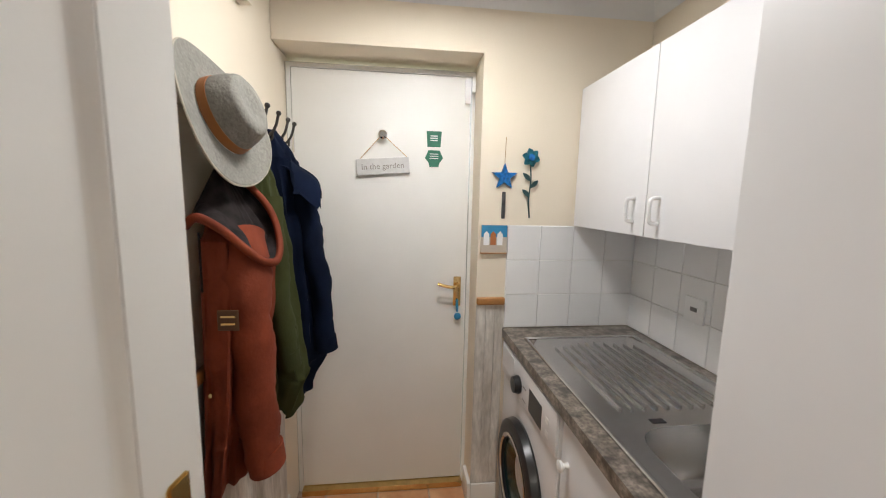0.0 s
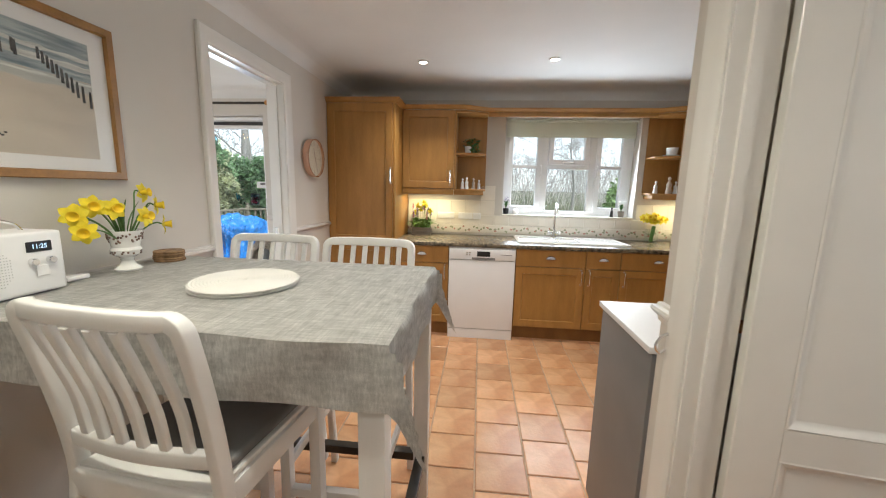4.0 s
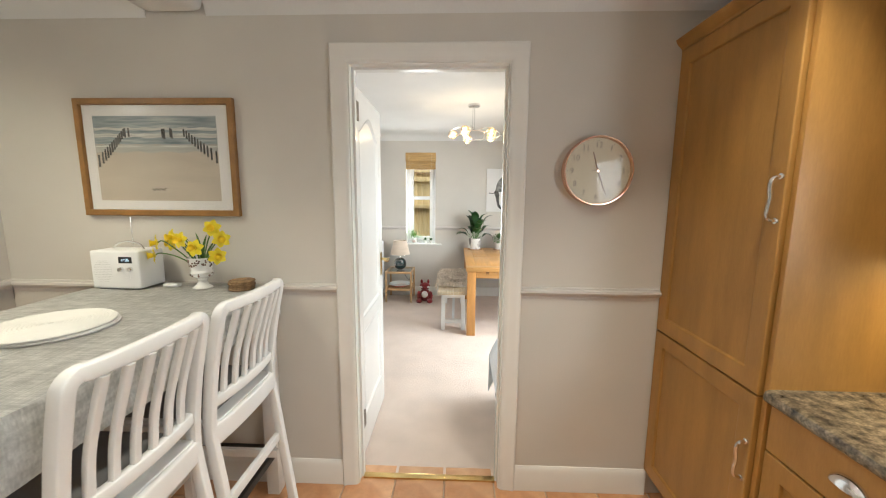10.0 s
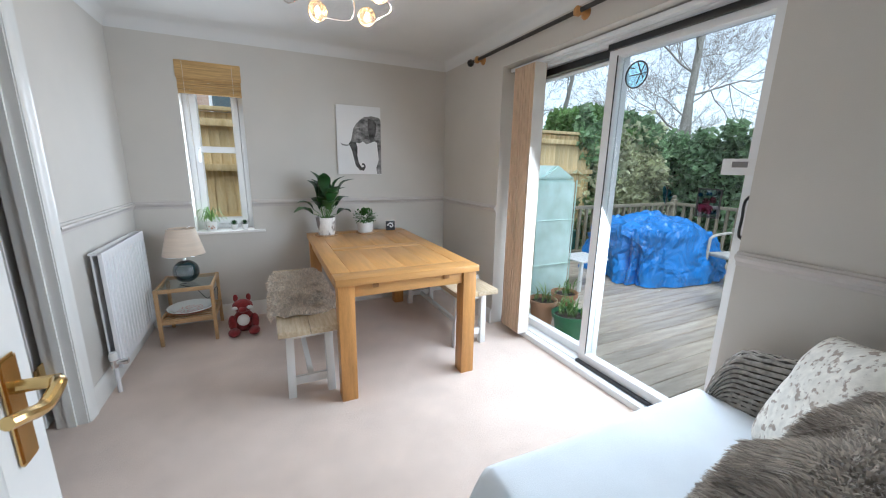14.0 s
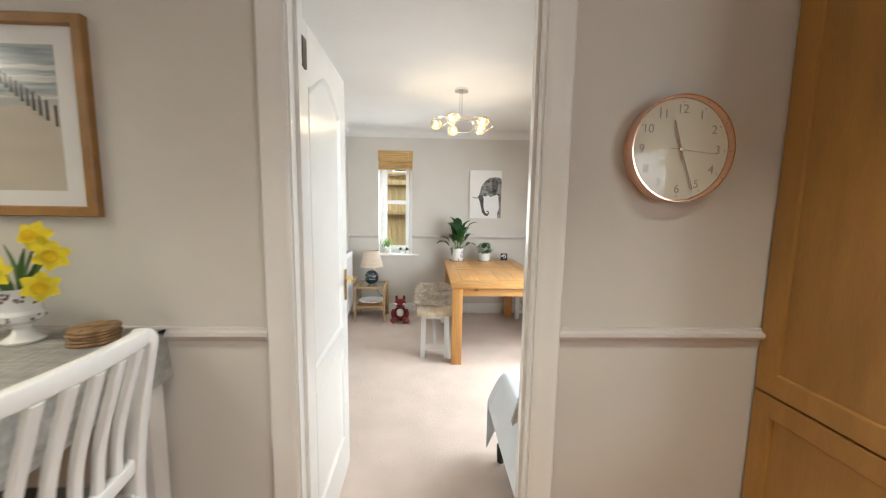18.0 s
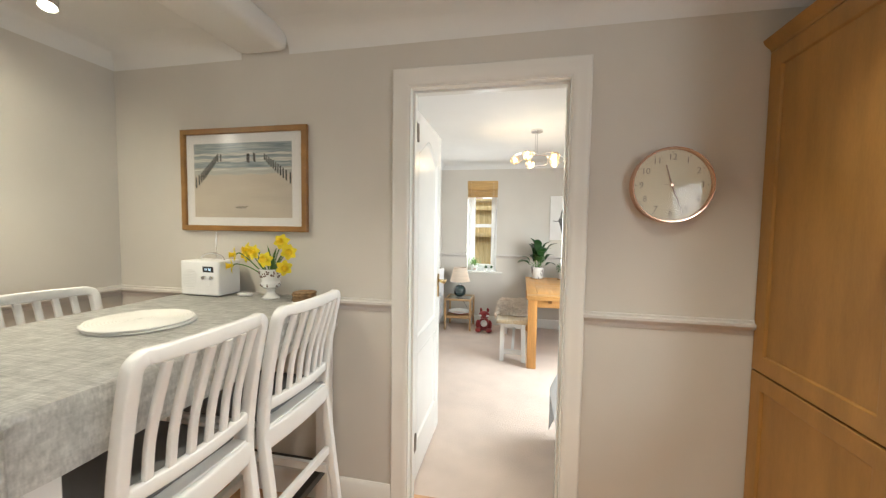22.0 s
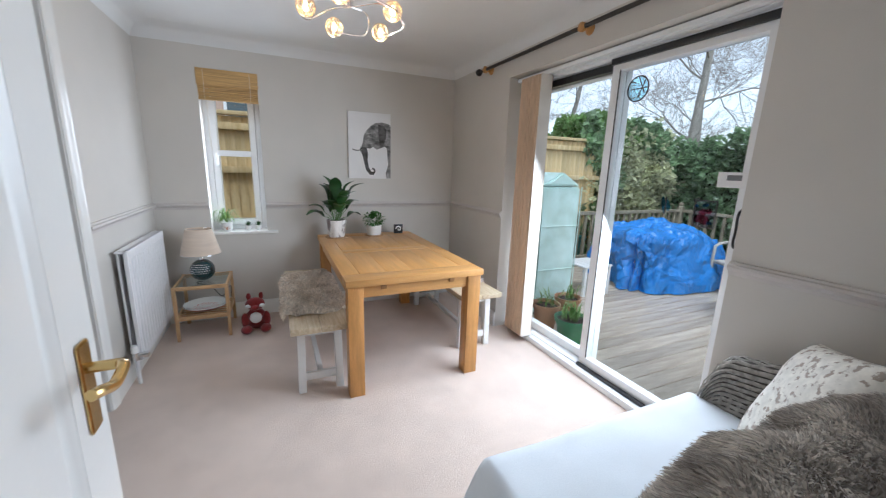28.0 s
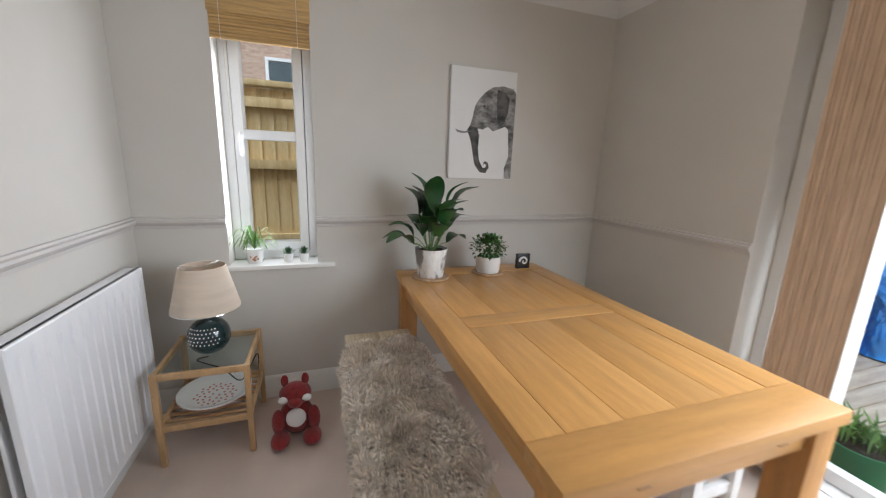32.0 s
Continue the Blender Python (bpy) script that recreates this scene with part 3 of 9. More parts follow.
# tall cupboard
u = thing("tall_cupboard", (-2.68, -1.60, 0), "tall honey-coloured maple larder cupboard with cornice", "cupboard")
part("body", box(-2.985, FXT - 0.001, -1.892, -1.302, 0.13, 2.076, 0.001, 1), maple_edge, u)
part("end_panel", box(-2.985, FXT + 0.006, -1.301, -1.282, 0.0, 2.076, 0.002), maple, u)
for z0, z1, hz in ((0.859, 2.072, 1.463), (0.135, 0.853, 0.627)):
    d = part("door", panel_door("x", FXT, 1, -1.890, -1.304, z0, z1), maple, u)
    part("handle", bar_handle("x", FXT + 0.021, 1, -1.320, hz), chrome, d, "bowed chrome bar handle")
CORN = [(0, 2.074), (-0.012, 2.074), (-0.014, 2.084), (-0.030, 2.098), (-0.036, 2.108), (-0.040, 2.118), (0.0, 2.118)]
part("cornice", sweep([(-2.375, -1.893), (-2.375, -1.281), (-2.62, -1.281)], [(u_, w) for u_, w in CORN]), maple, u)
part("cornice_top", box(-2.985, -2.377, -1.892, -1.284, 2.076, 2.114, 0.001, 1), maple_edge, u)

# wall cabinet and open end shelves, with the pelmet that carries on over the window
WX = -2.67
u = thing("wall_cabinet", (-2.83, -1.05, 1.360), "honey-coloured maple wall cabinet with framed door", "cabinet")
part("body", box(-2.988, WX - 0.022, -1.280, -0.785, 1.360, 2.080, 0.001, 1), maple_edge, u)
d = part("door", panel_door("x", WX - 0.021, 1, -1.278, -0.787, 1.362, 2.078), maple, u)
part("handle", bar_handle("x", WX, 1, -0.822, 1.460), chrome, d, "bowed chrome bar handle")
part("light_pelmet", box(WX - 0.03, WX - 0.008, -1.280, -0.785, 1.305, 1.358, 0.003), maple, u)


def end_shelf(name, ya, yb):
    """Open shelves whose boards are cut at a slant towards the window, from ya beside the cabinet to yb at the wall."""
    s = 1 if yb > ya else -1
    u = thing(name, (-2.83, (ya + yb) / 2, 1.310), "honey-coloured open maple display shelf with slanted end", "shelf")
    def board(z0, z1, inset=0.0):
        bm = bmesh.new()
        pts = [(-2.988, ya), (WX - 0.02 - inset, ya), (WX - 0.02 - inset, ya + s * 0.10), (-2.80, yb - s * inset), (-2.988, yb - s * inset)]
        lo = [bm.verts.new((x, y, z0)) for x, y in pts]
        hi = [bm.verts.new((x, y, z1)) for x, y in pts]
        bm.faces.new(lo[::-1]), bm.faces.new(hi)
        for i in range(5):
            bm.faces.new((lo[i], lo[(i + 1) % 5], hi[(i + 1) % 5], hi[i]))
        bmesh.ops.bevel(bm, geom=bm.edges[:], offset=0.002, segments=1, affect="EDGES")
        return bm
    part("top_board", board(2.064, 2.082), maple, u)
    part("shelf_board", board(1.685, 1.702, 0.01), maple, u)
    part("bottom_board", board(1.345, 1.362), maple, u)
    part("pelmet_board", board(1.305, 1.345, 0.02), maple, u)
    part("back_panel", box(-2.9885, -2.982, min(ya, yb), max(ya, yb), 1.362, 2.064, 0), maple, u)
    part("side_panel", box(-2.98, WX - 0.02, ya - s * 0.0005, ya + s * 0.012, 1.362, 2.064, 0.001, 1), maple, u)
    return u


end_shelf("display_shelf", -0.784, -0.482)
end_shelf("display_shelf", 1.38, 1.06)
u = thing("wall_cabinet", (-2.83, 1.630, 1.360), "honey-coloured maple wall cabinet over the corner of the worktop", "cabinet")
part("body", box(-2.988, WX - 0.022, 1.381, 1.945, 1.305, 2.080, 0.001, 1), maple_edge, u)
part("door", panel_door("x", WX - 0.021, 1, 1.385, 1.94, 1.362, 2.078), maple, u)
PEL = [(0, 2.082), (-0.010, 2.082), (-0.012, 2.092), (-0.028, 2.106), (-0.034, 2.120), (0.0, 2.120)]
structure("trim_pelmet", sweep([(WX, -1.280), (WX, -0.69), (-2.80, -0.484), (-2.80, 1.065), (WX, 1.27), (WX, 1.945)], PEL), maple, "moulded maple cornice over the cabinets and window")
structure("trim_pelmet_board", box(-2.988, -2.802, -0.48, 1.06, 2.083, 2.100, 0.002), maple)
structure("trim_pelmet_fascia", box(-2.818, -2.7995, -0.478, 1.058, 2.046, 2.0825, 0.003), maple)

# worktop with rounded front edge
wt = [(0.0, 0.852), (-0.620, 0.852), (-0.626, 0.858), (-0.628, 0.872), (-0.624, 0.884), (-0.614, 0.890), (0.0, 0.890)]
bm = sweep([(-2.9885, -1.2815), (-2.9885, 1.945), (-0.95, 1.945)], wt)
solo("worktop", bm, worktop_dark, "dark mottled stone-effect laminate kitchen worktop", "worktop")

# dishwasher
u = thing("dishwasher", (-2.68, -0.49, 0), "white freestanding dishwasher with a small dark display", "dishwasher")
part("body", box(-2.97, -2.392, -0.786, -0.194, 0.02, 0.845, 0.003), appliance_white, u)
part("door", box(-2.391, -2.366, -0.785, -0.195, 0.095, 0.735, 0.006), appliance_white, u)
part("kick_plate", box(-2.42, -2.372, -0.783, -0.197, 0.0, 0.088, 0.003), appliance_white, u)
c = part("control_panel", box(-2.391, -2.362, -0.785, -0.195, 0.740, 0.838, 0.006), appliance_white, u)
part("display", box(-2.362, -2.3605, -0.535, -0.42, 0.772, 0.818, 0.001, 1), black_plastic, c, "dark display window")
part("grip_recess", box(-2.362, -2.3607, -0.58, -0.375, 0.7425, 0.762, 0.001, 1), grey_paint, c)
for k in range(4):
    part("button", turned([(0, 0), (0.006, 0), (0.006, 0.002), (0, 0.002)], (-2.3622, -0.60 - 0.025 * (k % 2), 0.785 + 0.02 * (k // 2)), 12, axis="x"), chrome, c)
part("label_bars", box(-2.362, -2.3612, -0.33, -0.23, 0.79, 0.795, 0), grey_paint, c)
part("top_lid", box(-2.97, -2.375, -0.786, -0.194, 0.8455, 0.8515, 0.001, 1), appliance_white, u)

# inset sink with drainer
SY0, SY1, SX0, SX1 = -0.17, 0.80, -2.935, -2.45
bm = bmesh.new()
BOWLS = ((-0.13, 0.22, 0.19), (0.27, 0.40, 0.10))
cuts = sorted({SY0, SY1, *[a for b_ in BOWLS for a in b_[:2]]})
for a, b_ in zip(cuts, cuts[1:]):
    deep = next((w[2] for w in BOWLS if w[0] <= a < w[1]), 0)
    if deep:
        raw_box(bm, SX0, SX0 + 0.09, a, b_, 0.886, 0.902)
        raw_box(bm, SX1 - 0.035, SX1, a, b_, 0.886, 0.902)
        raw_box(bm, SX0 + 0.085, SX1 - 0.03, a, b_, 0.8905, 0.8915)
    else:
        raw_box(bm, SX0, SX1, a, b_, 0.886, 0.902)
bmesh.ops.remove_doubles(bm, verts=bm.verts, dist=1e-5)
u = thing("kitchen_sink", (-2.69, 0.31, 0.886), "white ceramic inset sink with drainer and half bowl", "sink")
part("sink_top", bm, ceramic, u)
part("rim", sweep([(SX0, SY0), (SX1, SY0), (SX1, SY1), (SX0, SY1)], [(0, 0.886), (-0.004, 0.890), (-0.003, 0.902), (0.002, 0.907), (0.012, 0.907), (0.018, 0.902), (0.018, 0.886)], closed=True), ceramic, u)
for k in range(9):
    part("drainer_rib", box(SX0 + 0.10, SX1 - 0.05, 0.44 + k * 0.036, 0.45 + k * 0.036, 0.901, 0.905, 0.0018), ceramic, u)
u = thing("mixer_tap", (-2.885, 0.22, 0.902), "tall chrome swan-neck mixer tap with cross handles", "tap")
part("base", turned([(0, 0), (0.027, 0), (0.027, 0.008), (0.020, 0.02), (0.018, 0.07), (0.014, 0.08), (0, 0.08)], (-2.885, 0.22, 0.902)), chrome, u)
part("spout", tube(bow([(-2.885, 0.22, 0.97), (-2.885, 0.22, 1.12), (-2.88, 0.22, 1.20), (-2.84, 0.22, 1.235), (-2.79, 0.22, 1.20), (-2.78, 0.22, 1.15)], 6), 0.0095, 12), chrome, u)
for s in (-1, 1):
    bm = tube([(-2.885, 0.22, 0.945), (-2.885, 0.22 + s * 0.055, 0.955)], 0.010, 12)
    tube([(-2.885, 0.22 + s * 0.055, 0.93), (-2.885, 0.22 + s * 0.055, 0.98)], 0.006, 8, bm)
    tube([(-2.91, 0.22 + s * 0.055, 0.955), (-2.86, 0.22 + s * 0.055, 0.955)], 0.006, 8, bm)
    part("handle", bm, chrome, u)

# casement window over the sink
def frame_bars(axis, at0, at1, u0, u1, z0, z1, w, bev=0.006):
    """A rectangular frame of bars w wide."""
    prof = [(0, 0), (0, 1), (w - bev, 1), (w, 0.7), (w, 0)]
    return sweep([(u0, z0), (u1, z0), (u1, z1), (u0, z1)], [(a, b * (at1 - at0)) for a, b in prof], upright(axis, at0), closed=True)


pane_glass = glass("pane_glass", (0.97, 0.99, 0.99))
def window_light(parent, axis, at0, at1, u0, u1, z0, z1, w=0.05):
    sg = 1 if at1 > at0 else -1
    s = part("sash", frame_bars(axis, at0, at1, u0, u1, z0, z1, w), upvc, parent)
    bm = bmesh.new()
    mid = (at0 + at1) / 2
    raw_box(bm, *((mid - 0.004, mid + 0.004, u0 + w - 0.01, u1 - w + 0.01) if axis == "x" else (u0 + w - 0.01, u1 - w + 0.01, mid - 0.004, mid + 0.004)), z0 + w - 0.01, z1 - w + 0.01)
    g = part("pane", bm, pane_glass, s, "clear glass pane", smooth=0)
    g.visible_shadow = False
    return s


win = thing("window_1", (-3.17, 0.345, 1.098), "white plastic casement window with glazing bars", "window", kind="structure")
part("window_frame", frame_bars("x", -3.20, -3.135, -0.296, 0.999, 1.099, 2.079, 0.06), upvc, win)
for y in (0.125, 0.610):
    part("mullion", box(-3.20, -3.135, y - 0.035, y + 0.035, 1.158, 2.020, 0.005), upvc, win)
window_light(win, "x", -3.185, -3.125, -0.25, 0.092, 1.153, 2.020, 0.05)
window_light(win, "x", -3.185, -3.125, 0.645, 0.94, 1.153, 2.020, 0.05)
window_light(win, "x", -3.185, -3.125, 0.165, 0.57, 1.635, 2.020, 0.05)
part("transom", box(-3.20, -3.135, 0.158, 0.577, 1.588, 1.634, 0.004), upvc, win)
bm = bmesh.new()
raw_box(bm, -3.164, -3.156, 0.155, 0.58, 1.153, 1.595)
g = part("pane", bm, pane_glass, win, "clear glass pane", smooth=0)
g.visible_shadow = False
for a, b_ in ((-0.21, 0.05), (0.69, 0.90)):
    part("glazing_bar", box(-3.178, -3.128, a, b_, 1.592, 1.625, 0.004), upvc, win)
for a in (0.085, 0.652):
    part("latch", bar_handle("x", -3.125, 1, a, 1.57, 0.10), upvc, win)
part("latch", bar_handle("x", -3.125, 1, 0.37, 1.660, 0.10, False), chrome, win)
structure("window_sill_kitchen", box(-3.134, -2.972, -0.296, 0.999, 1.0985, 1.114, 0.005), cream_tile, "cream tiled window sill")
blind_cloth = mat("blind_cloth", (0.80, 0.80, 0.72), 0.9, vary=0.02, bump=0.2, bscale=400)
nt = blind_cloth.node_tree
thin, both = nt.nodes.new("ShaderNodeBsdfTranslucent"), nt.nodes.new("ShaderNodeMixShader")
thin.inputs[0].default_value = (0.86, 0.90, 0.84, 1)
both.inputs[0].default_value = 0.55
nt.links.new(nt.nodes["Principled BSDF"].outputs[0], both.inputs[1])
nt.links.new(thin.outputs[0], both.inputs[2])
nt.links.new(both.outputs[0], nt.nodes["Material Output"].inputs[0])
u = thing("roller_blind", (-3.08, 0.345, 1.900), "cream roller blind drawn a little way down", "blind")
part("cloth", box(-3.077, -3.074, -0.285, 0.985, 1.915, 2.055, 0.0008, 1), blind_cloth, u)
part("bottom_bar", box(-3.082, -3.070, -0.285, 0.985, 1.895, 1.917, 0.004), blind_cloth, u)
part("roller", turned([(0, 0), (0.017, 0), (0.017, 1.28), (0, 1.28)], (-3.075, -0.285, 2.058), 16, axis="y"), blind_cloth, u)

# breakfast table with its cloth
TX0, TX1, TY0, TY1, TZ = -0.572, 0.200, -1.880, -0.700, 1.044
u = thing("bar_table", (-0.165, -1.285, 0), "tall white bar table with dark metal foot rails", "table")
part("tabletop", box(TX0 + 0.005, TX1 - 0.005, TY0, TY1 - 0.005, 1.010, TZ - 0.003, 0.004), chair_white, u)
for x in (TX0 + 0.035, TX1 - 0.035):
    for y in (TY0 + 0.05, TY1 - 0.04):
        part("leg", box(x - 0.03, x + 0.03, y - 0.03, y + 0.03, 0, 1.009, 0.004), chair_white, u)
for y in (TY0 + 0.05, TY1 - 0.04):
    part("apron", box(TX0 + 0.066, TX1 - 0.066, y - 0.012, y + 0.012, 0.90, 1.009, 0.002), chair_white, u)
    part("foot_rail", box(TX0 + 0.066, TX1 - 0.066, y - 0.02, y + 0.02, 0.20, 0.235, 0.003), dark_metal, u)
for x in (TX0 + 0.035, TX1 - 0.035):
    part("side_rail", box(x - 0.02, x + 0.02, TY0 + 0.081, TY1 - 0.071, 0.20, 0.235, 0.003), dark_metal, u)
    part("apron", box(x - 0.012, x + 0.012, TY0 + 0.081, TY1 - 0.071, 0.90, 1.009, 0.002), chair_white, u)

bm = bmesh.new()
HANG, NS = 0.152, 8
us = [TX0 - HANG + HANG * i / NS for i in range(NS)] + [TX0 + (TX1 - TX0) * i / 16 for i in range(17)] + [TX1 + HANG * (i + 1) / NS for i in range(NS)]
vs = [TY0 + (TY1 - TY0) * i / 20 for i in range(21)] + [TY1 + HANG * (i + 1) / NS for i in range(NS)]
rows = []
for x in us:
    row = []
    for y in vs:
        dx = max(TX0 - x, x - TX1, 0)
        dy = max(y - TY1, 0)
        sx = -1 if x < TX0 else 1
        cx, cy = min(max(x, TX0), TX1), min(y, TY1)
        lo, hi = min(dx, dy), max(dx, dy)
        wave = 0.006 * math.sin(x * 23 + y * 17)
        out_x = 0.006 + lo * 0.12 + wave * (dx > 0) if dx else 0
        out_y = 0.006 + lo * 0.62 + wave * (dy > 0) if dy else 0
        z = TZ + 0.002 - hi * 0.97 - lo * 0.95
        if hi and hi < 0.04:
            z = TZ + 0.002 - hi * 0.8
        row.append(bm.verts.new((cx + sx * out_x, cy + out_y, z + noise.noise((x * 4, y * 4, 0)) * 0.0012)))
    rows.append(row)
for i in range(len(us) - 1):
    for j in range(len(vs) - 1):
        bm.faces.new((rows[i][j], rows[i + 1][j], rows[i + 1][j + 1], rows[i][j + 1]))
bmesh.ops.solidify(bm, geom=bm.faces[:], thickness=0.0015)
solo("tablecloth", bm, grey_cloth, "grey woven-effect wipe-clean tablecloth hanging over the table edge", "tablecloth", smooth=60)


def bar_chair(m):
    """A tall slatted bar chair, built facing +x with the back posts at x 0."""
    u = thing("bar_chair", (0, 0, 0), "white painted wooden bar chair with slatted back and grey seat pad", "chair", "chairs round the breakfast table")
    def bar(name, pts, ha, hb, label=""):
        """A rounded bar along a path; ha is half its depth in x, hb half its width across the path."""
        bm = bmesh.new()
        prev = None
        for i, p in enumerate(pts):
            t = (pts[min(i + 1, len(pts) - 1)] - pts[max(i - 1, 0)]).normalized()
            b_ = t.cross(Vector((1, 0, 0))).normalized()
            a_ = b_.cross(t)
            h1, h2 = (ha(i / (len(pts) - 1)), hb(i / (len(pts) - 1))) if callable(ha) else (ha, hb)
            ring = []
            for k in range(16):
                ang = 2 * math.pi * k / 16
                c, s_ = math.cos(ang), math.sin(ang)
                ring.append(bm.verts.new(p + a_ * h1 * math.copysign(abs(c) ** 0.34, c) + b_ * h2 * math.copysign(abs(s_) ** 0.34, s_)))
            if prev:
                for k in range(16):
                    bm.faces.new((prev[k], prev[(k + 1) % 16], ring[(k + 1) % 16], ring[k]))
            else:
                bm.faces.new(ring[::-1])
            prev = ring
        bm.faces.new(prev)
        bmesh.ops.recalc_face_normals(bm, faces=bm.faces)
        return part(name, bm, chair_white, u, label, smooth=60)
    def back_x(z):
        return -0.075 + 0.087 * min(1, z / 0.70) - 0.067 * max(0, (z - 0.70) / 0.43) ** 1.6
    side = [Vector((back_x(z), 0.192, z)) for z in [1.085 * k / 22 for k in range(23)]]
    turn_in = [Vector((back_x(1.09 + 0.028 * math.sin(a)), 0.192 - 0.028 * (1 - math.cos(a)), 1.09 + 0.028 * math.sin(a))) for a in [math.pi / 2 * k / 6 for k in range(1, 7)]]
    top = [Vector((-0.060 - 0.014 * (1 - (y / 0.155) ** 2), y, 1.118)) for y in [0.150 - 0.30 * k / 12 for k in range(13)]]
    half = side + turn_in
    loop = half + top + [Vector((p.x, -p.y, p.z)) for p in half[::-1]]
    bar("back_frame", loop, lambda f: 0.011 + 0.006 * min(1, abs(f - 0.5) * 5), lambda f: 0.019 - 0.004 * min(1, abs(f - 0.5) * 5))
    def curved(name, z, hz, hx, sag, x):
        bar(name, [Vector((x - sag * (1 - (y / 0.195) ** 2), y, z)) for y in [-0.195 + 0.39 * k / 10 for k in range(11)]], hx, hz)
    curved("lower_rail", 0.802, 0.018, 0.012, 0.022, 0.010)
    curved("seat_rail", 0.690, 0.036, 0.012, 0.012, 0.006)
    for k in range(6):
        y = -0.132 + k * 0.0528
        sg = 0.024 * (1 - (y / 0.2) ** 2)
        bar("slat", bow([(0.010 - sg * 0.85, y, 0.812), (-0.004 - sg, y, 0.93), (-0.054 - sg * 1.1, y, 1.10)], 6), 0.0075, 0.0105)
    for y in (-0.176, 0.176):
        part("front_leg", box(0.375, 0.411, y - 0.018, y + 0.018, 0, 0.70, 0.005), chair_white, u)
        part("side_rail", box(0.02, 0.375, y - 0.010, y + 0.010, 0.655, 0.715, 0.003), chair_white, u)
        part("side_stretcher", box(-0.01, 0.375, y - 0.009, y + 0.009, 0.34, 0.375, 0.003), chair_white, u)
    part("front_rail", box(0.380, 0.404, -0.158, 0.158, 0.655, 0.715, 0.003), chair_white, u)
    part("foot_rest", box(0.378, 0.408, -0.158, 0.158, 0.24, 0.275, 0.004), chair_white, u)
    part("back_stretcher", box(-0.022, -0.002, -0.176, 0.176, 0.42, 0.455, 0.003), chair_white, u)
    part("seat", box(0.0, 0.415, -0.180, 0.180, 0.716, 0.732, 0.006), chair_white, u)
    part("seat_pad", box(0.035, 0.41, -0.173, 0.173, 0.733, 0.762, 0.012, 3), grey_pad, u, "dark grey upholstered seat pad")
    u.matrix_basis = m
    return u


first = bar_chair(pose(-0.652, -1.453, 0))
for x, y, a in ((-0.640, -1.010, 0), (0.252, -1.227, 174)):
    copy_thing(first, pose(x, y, 0, 0, 0, a))

# grey cupboard at the end of the wall
u = thing("end_cupboard", (-0.44, 0.4, 0), "slim dark grey cupboard with a pale top", "cupboard")
part("body", box(-0.685, -0.226, 0.012, 0.85, 0.0, 0.878, 0.003), grey_paint, u)
part("top", box(-0.702, -0.222, 0.000, 0.86, 0.879, 0.902, 0.004), laminate_white, u)
bm = tube(bow([(-0.12, -0.004, 0.985), (-0.12, -0.022, 0.975), (-0.12, -0.034, 0.95), (-0.12, -0.022, 0.93), (-0.12, -0.008, 0.94)], 5), 0.004, 8)
solo("wall_hook", bm, chrome, "small metal hook under the dado rail", "hook")

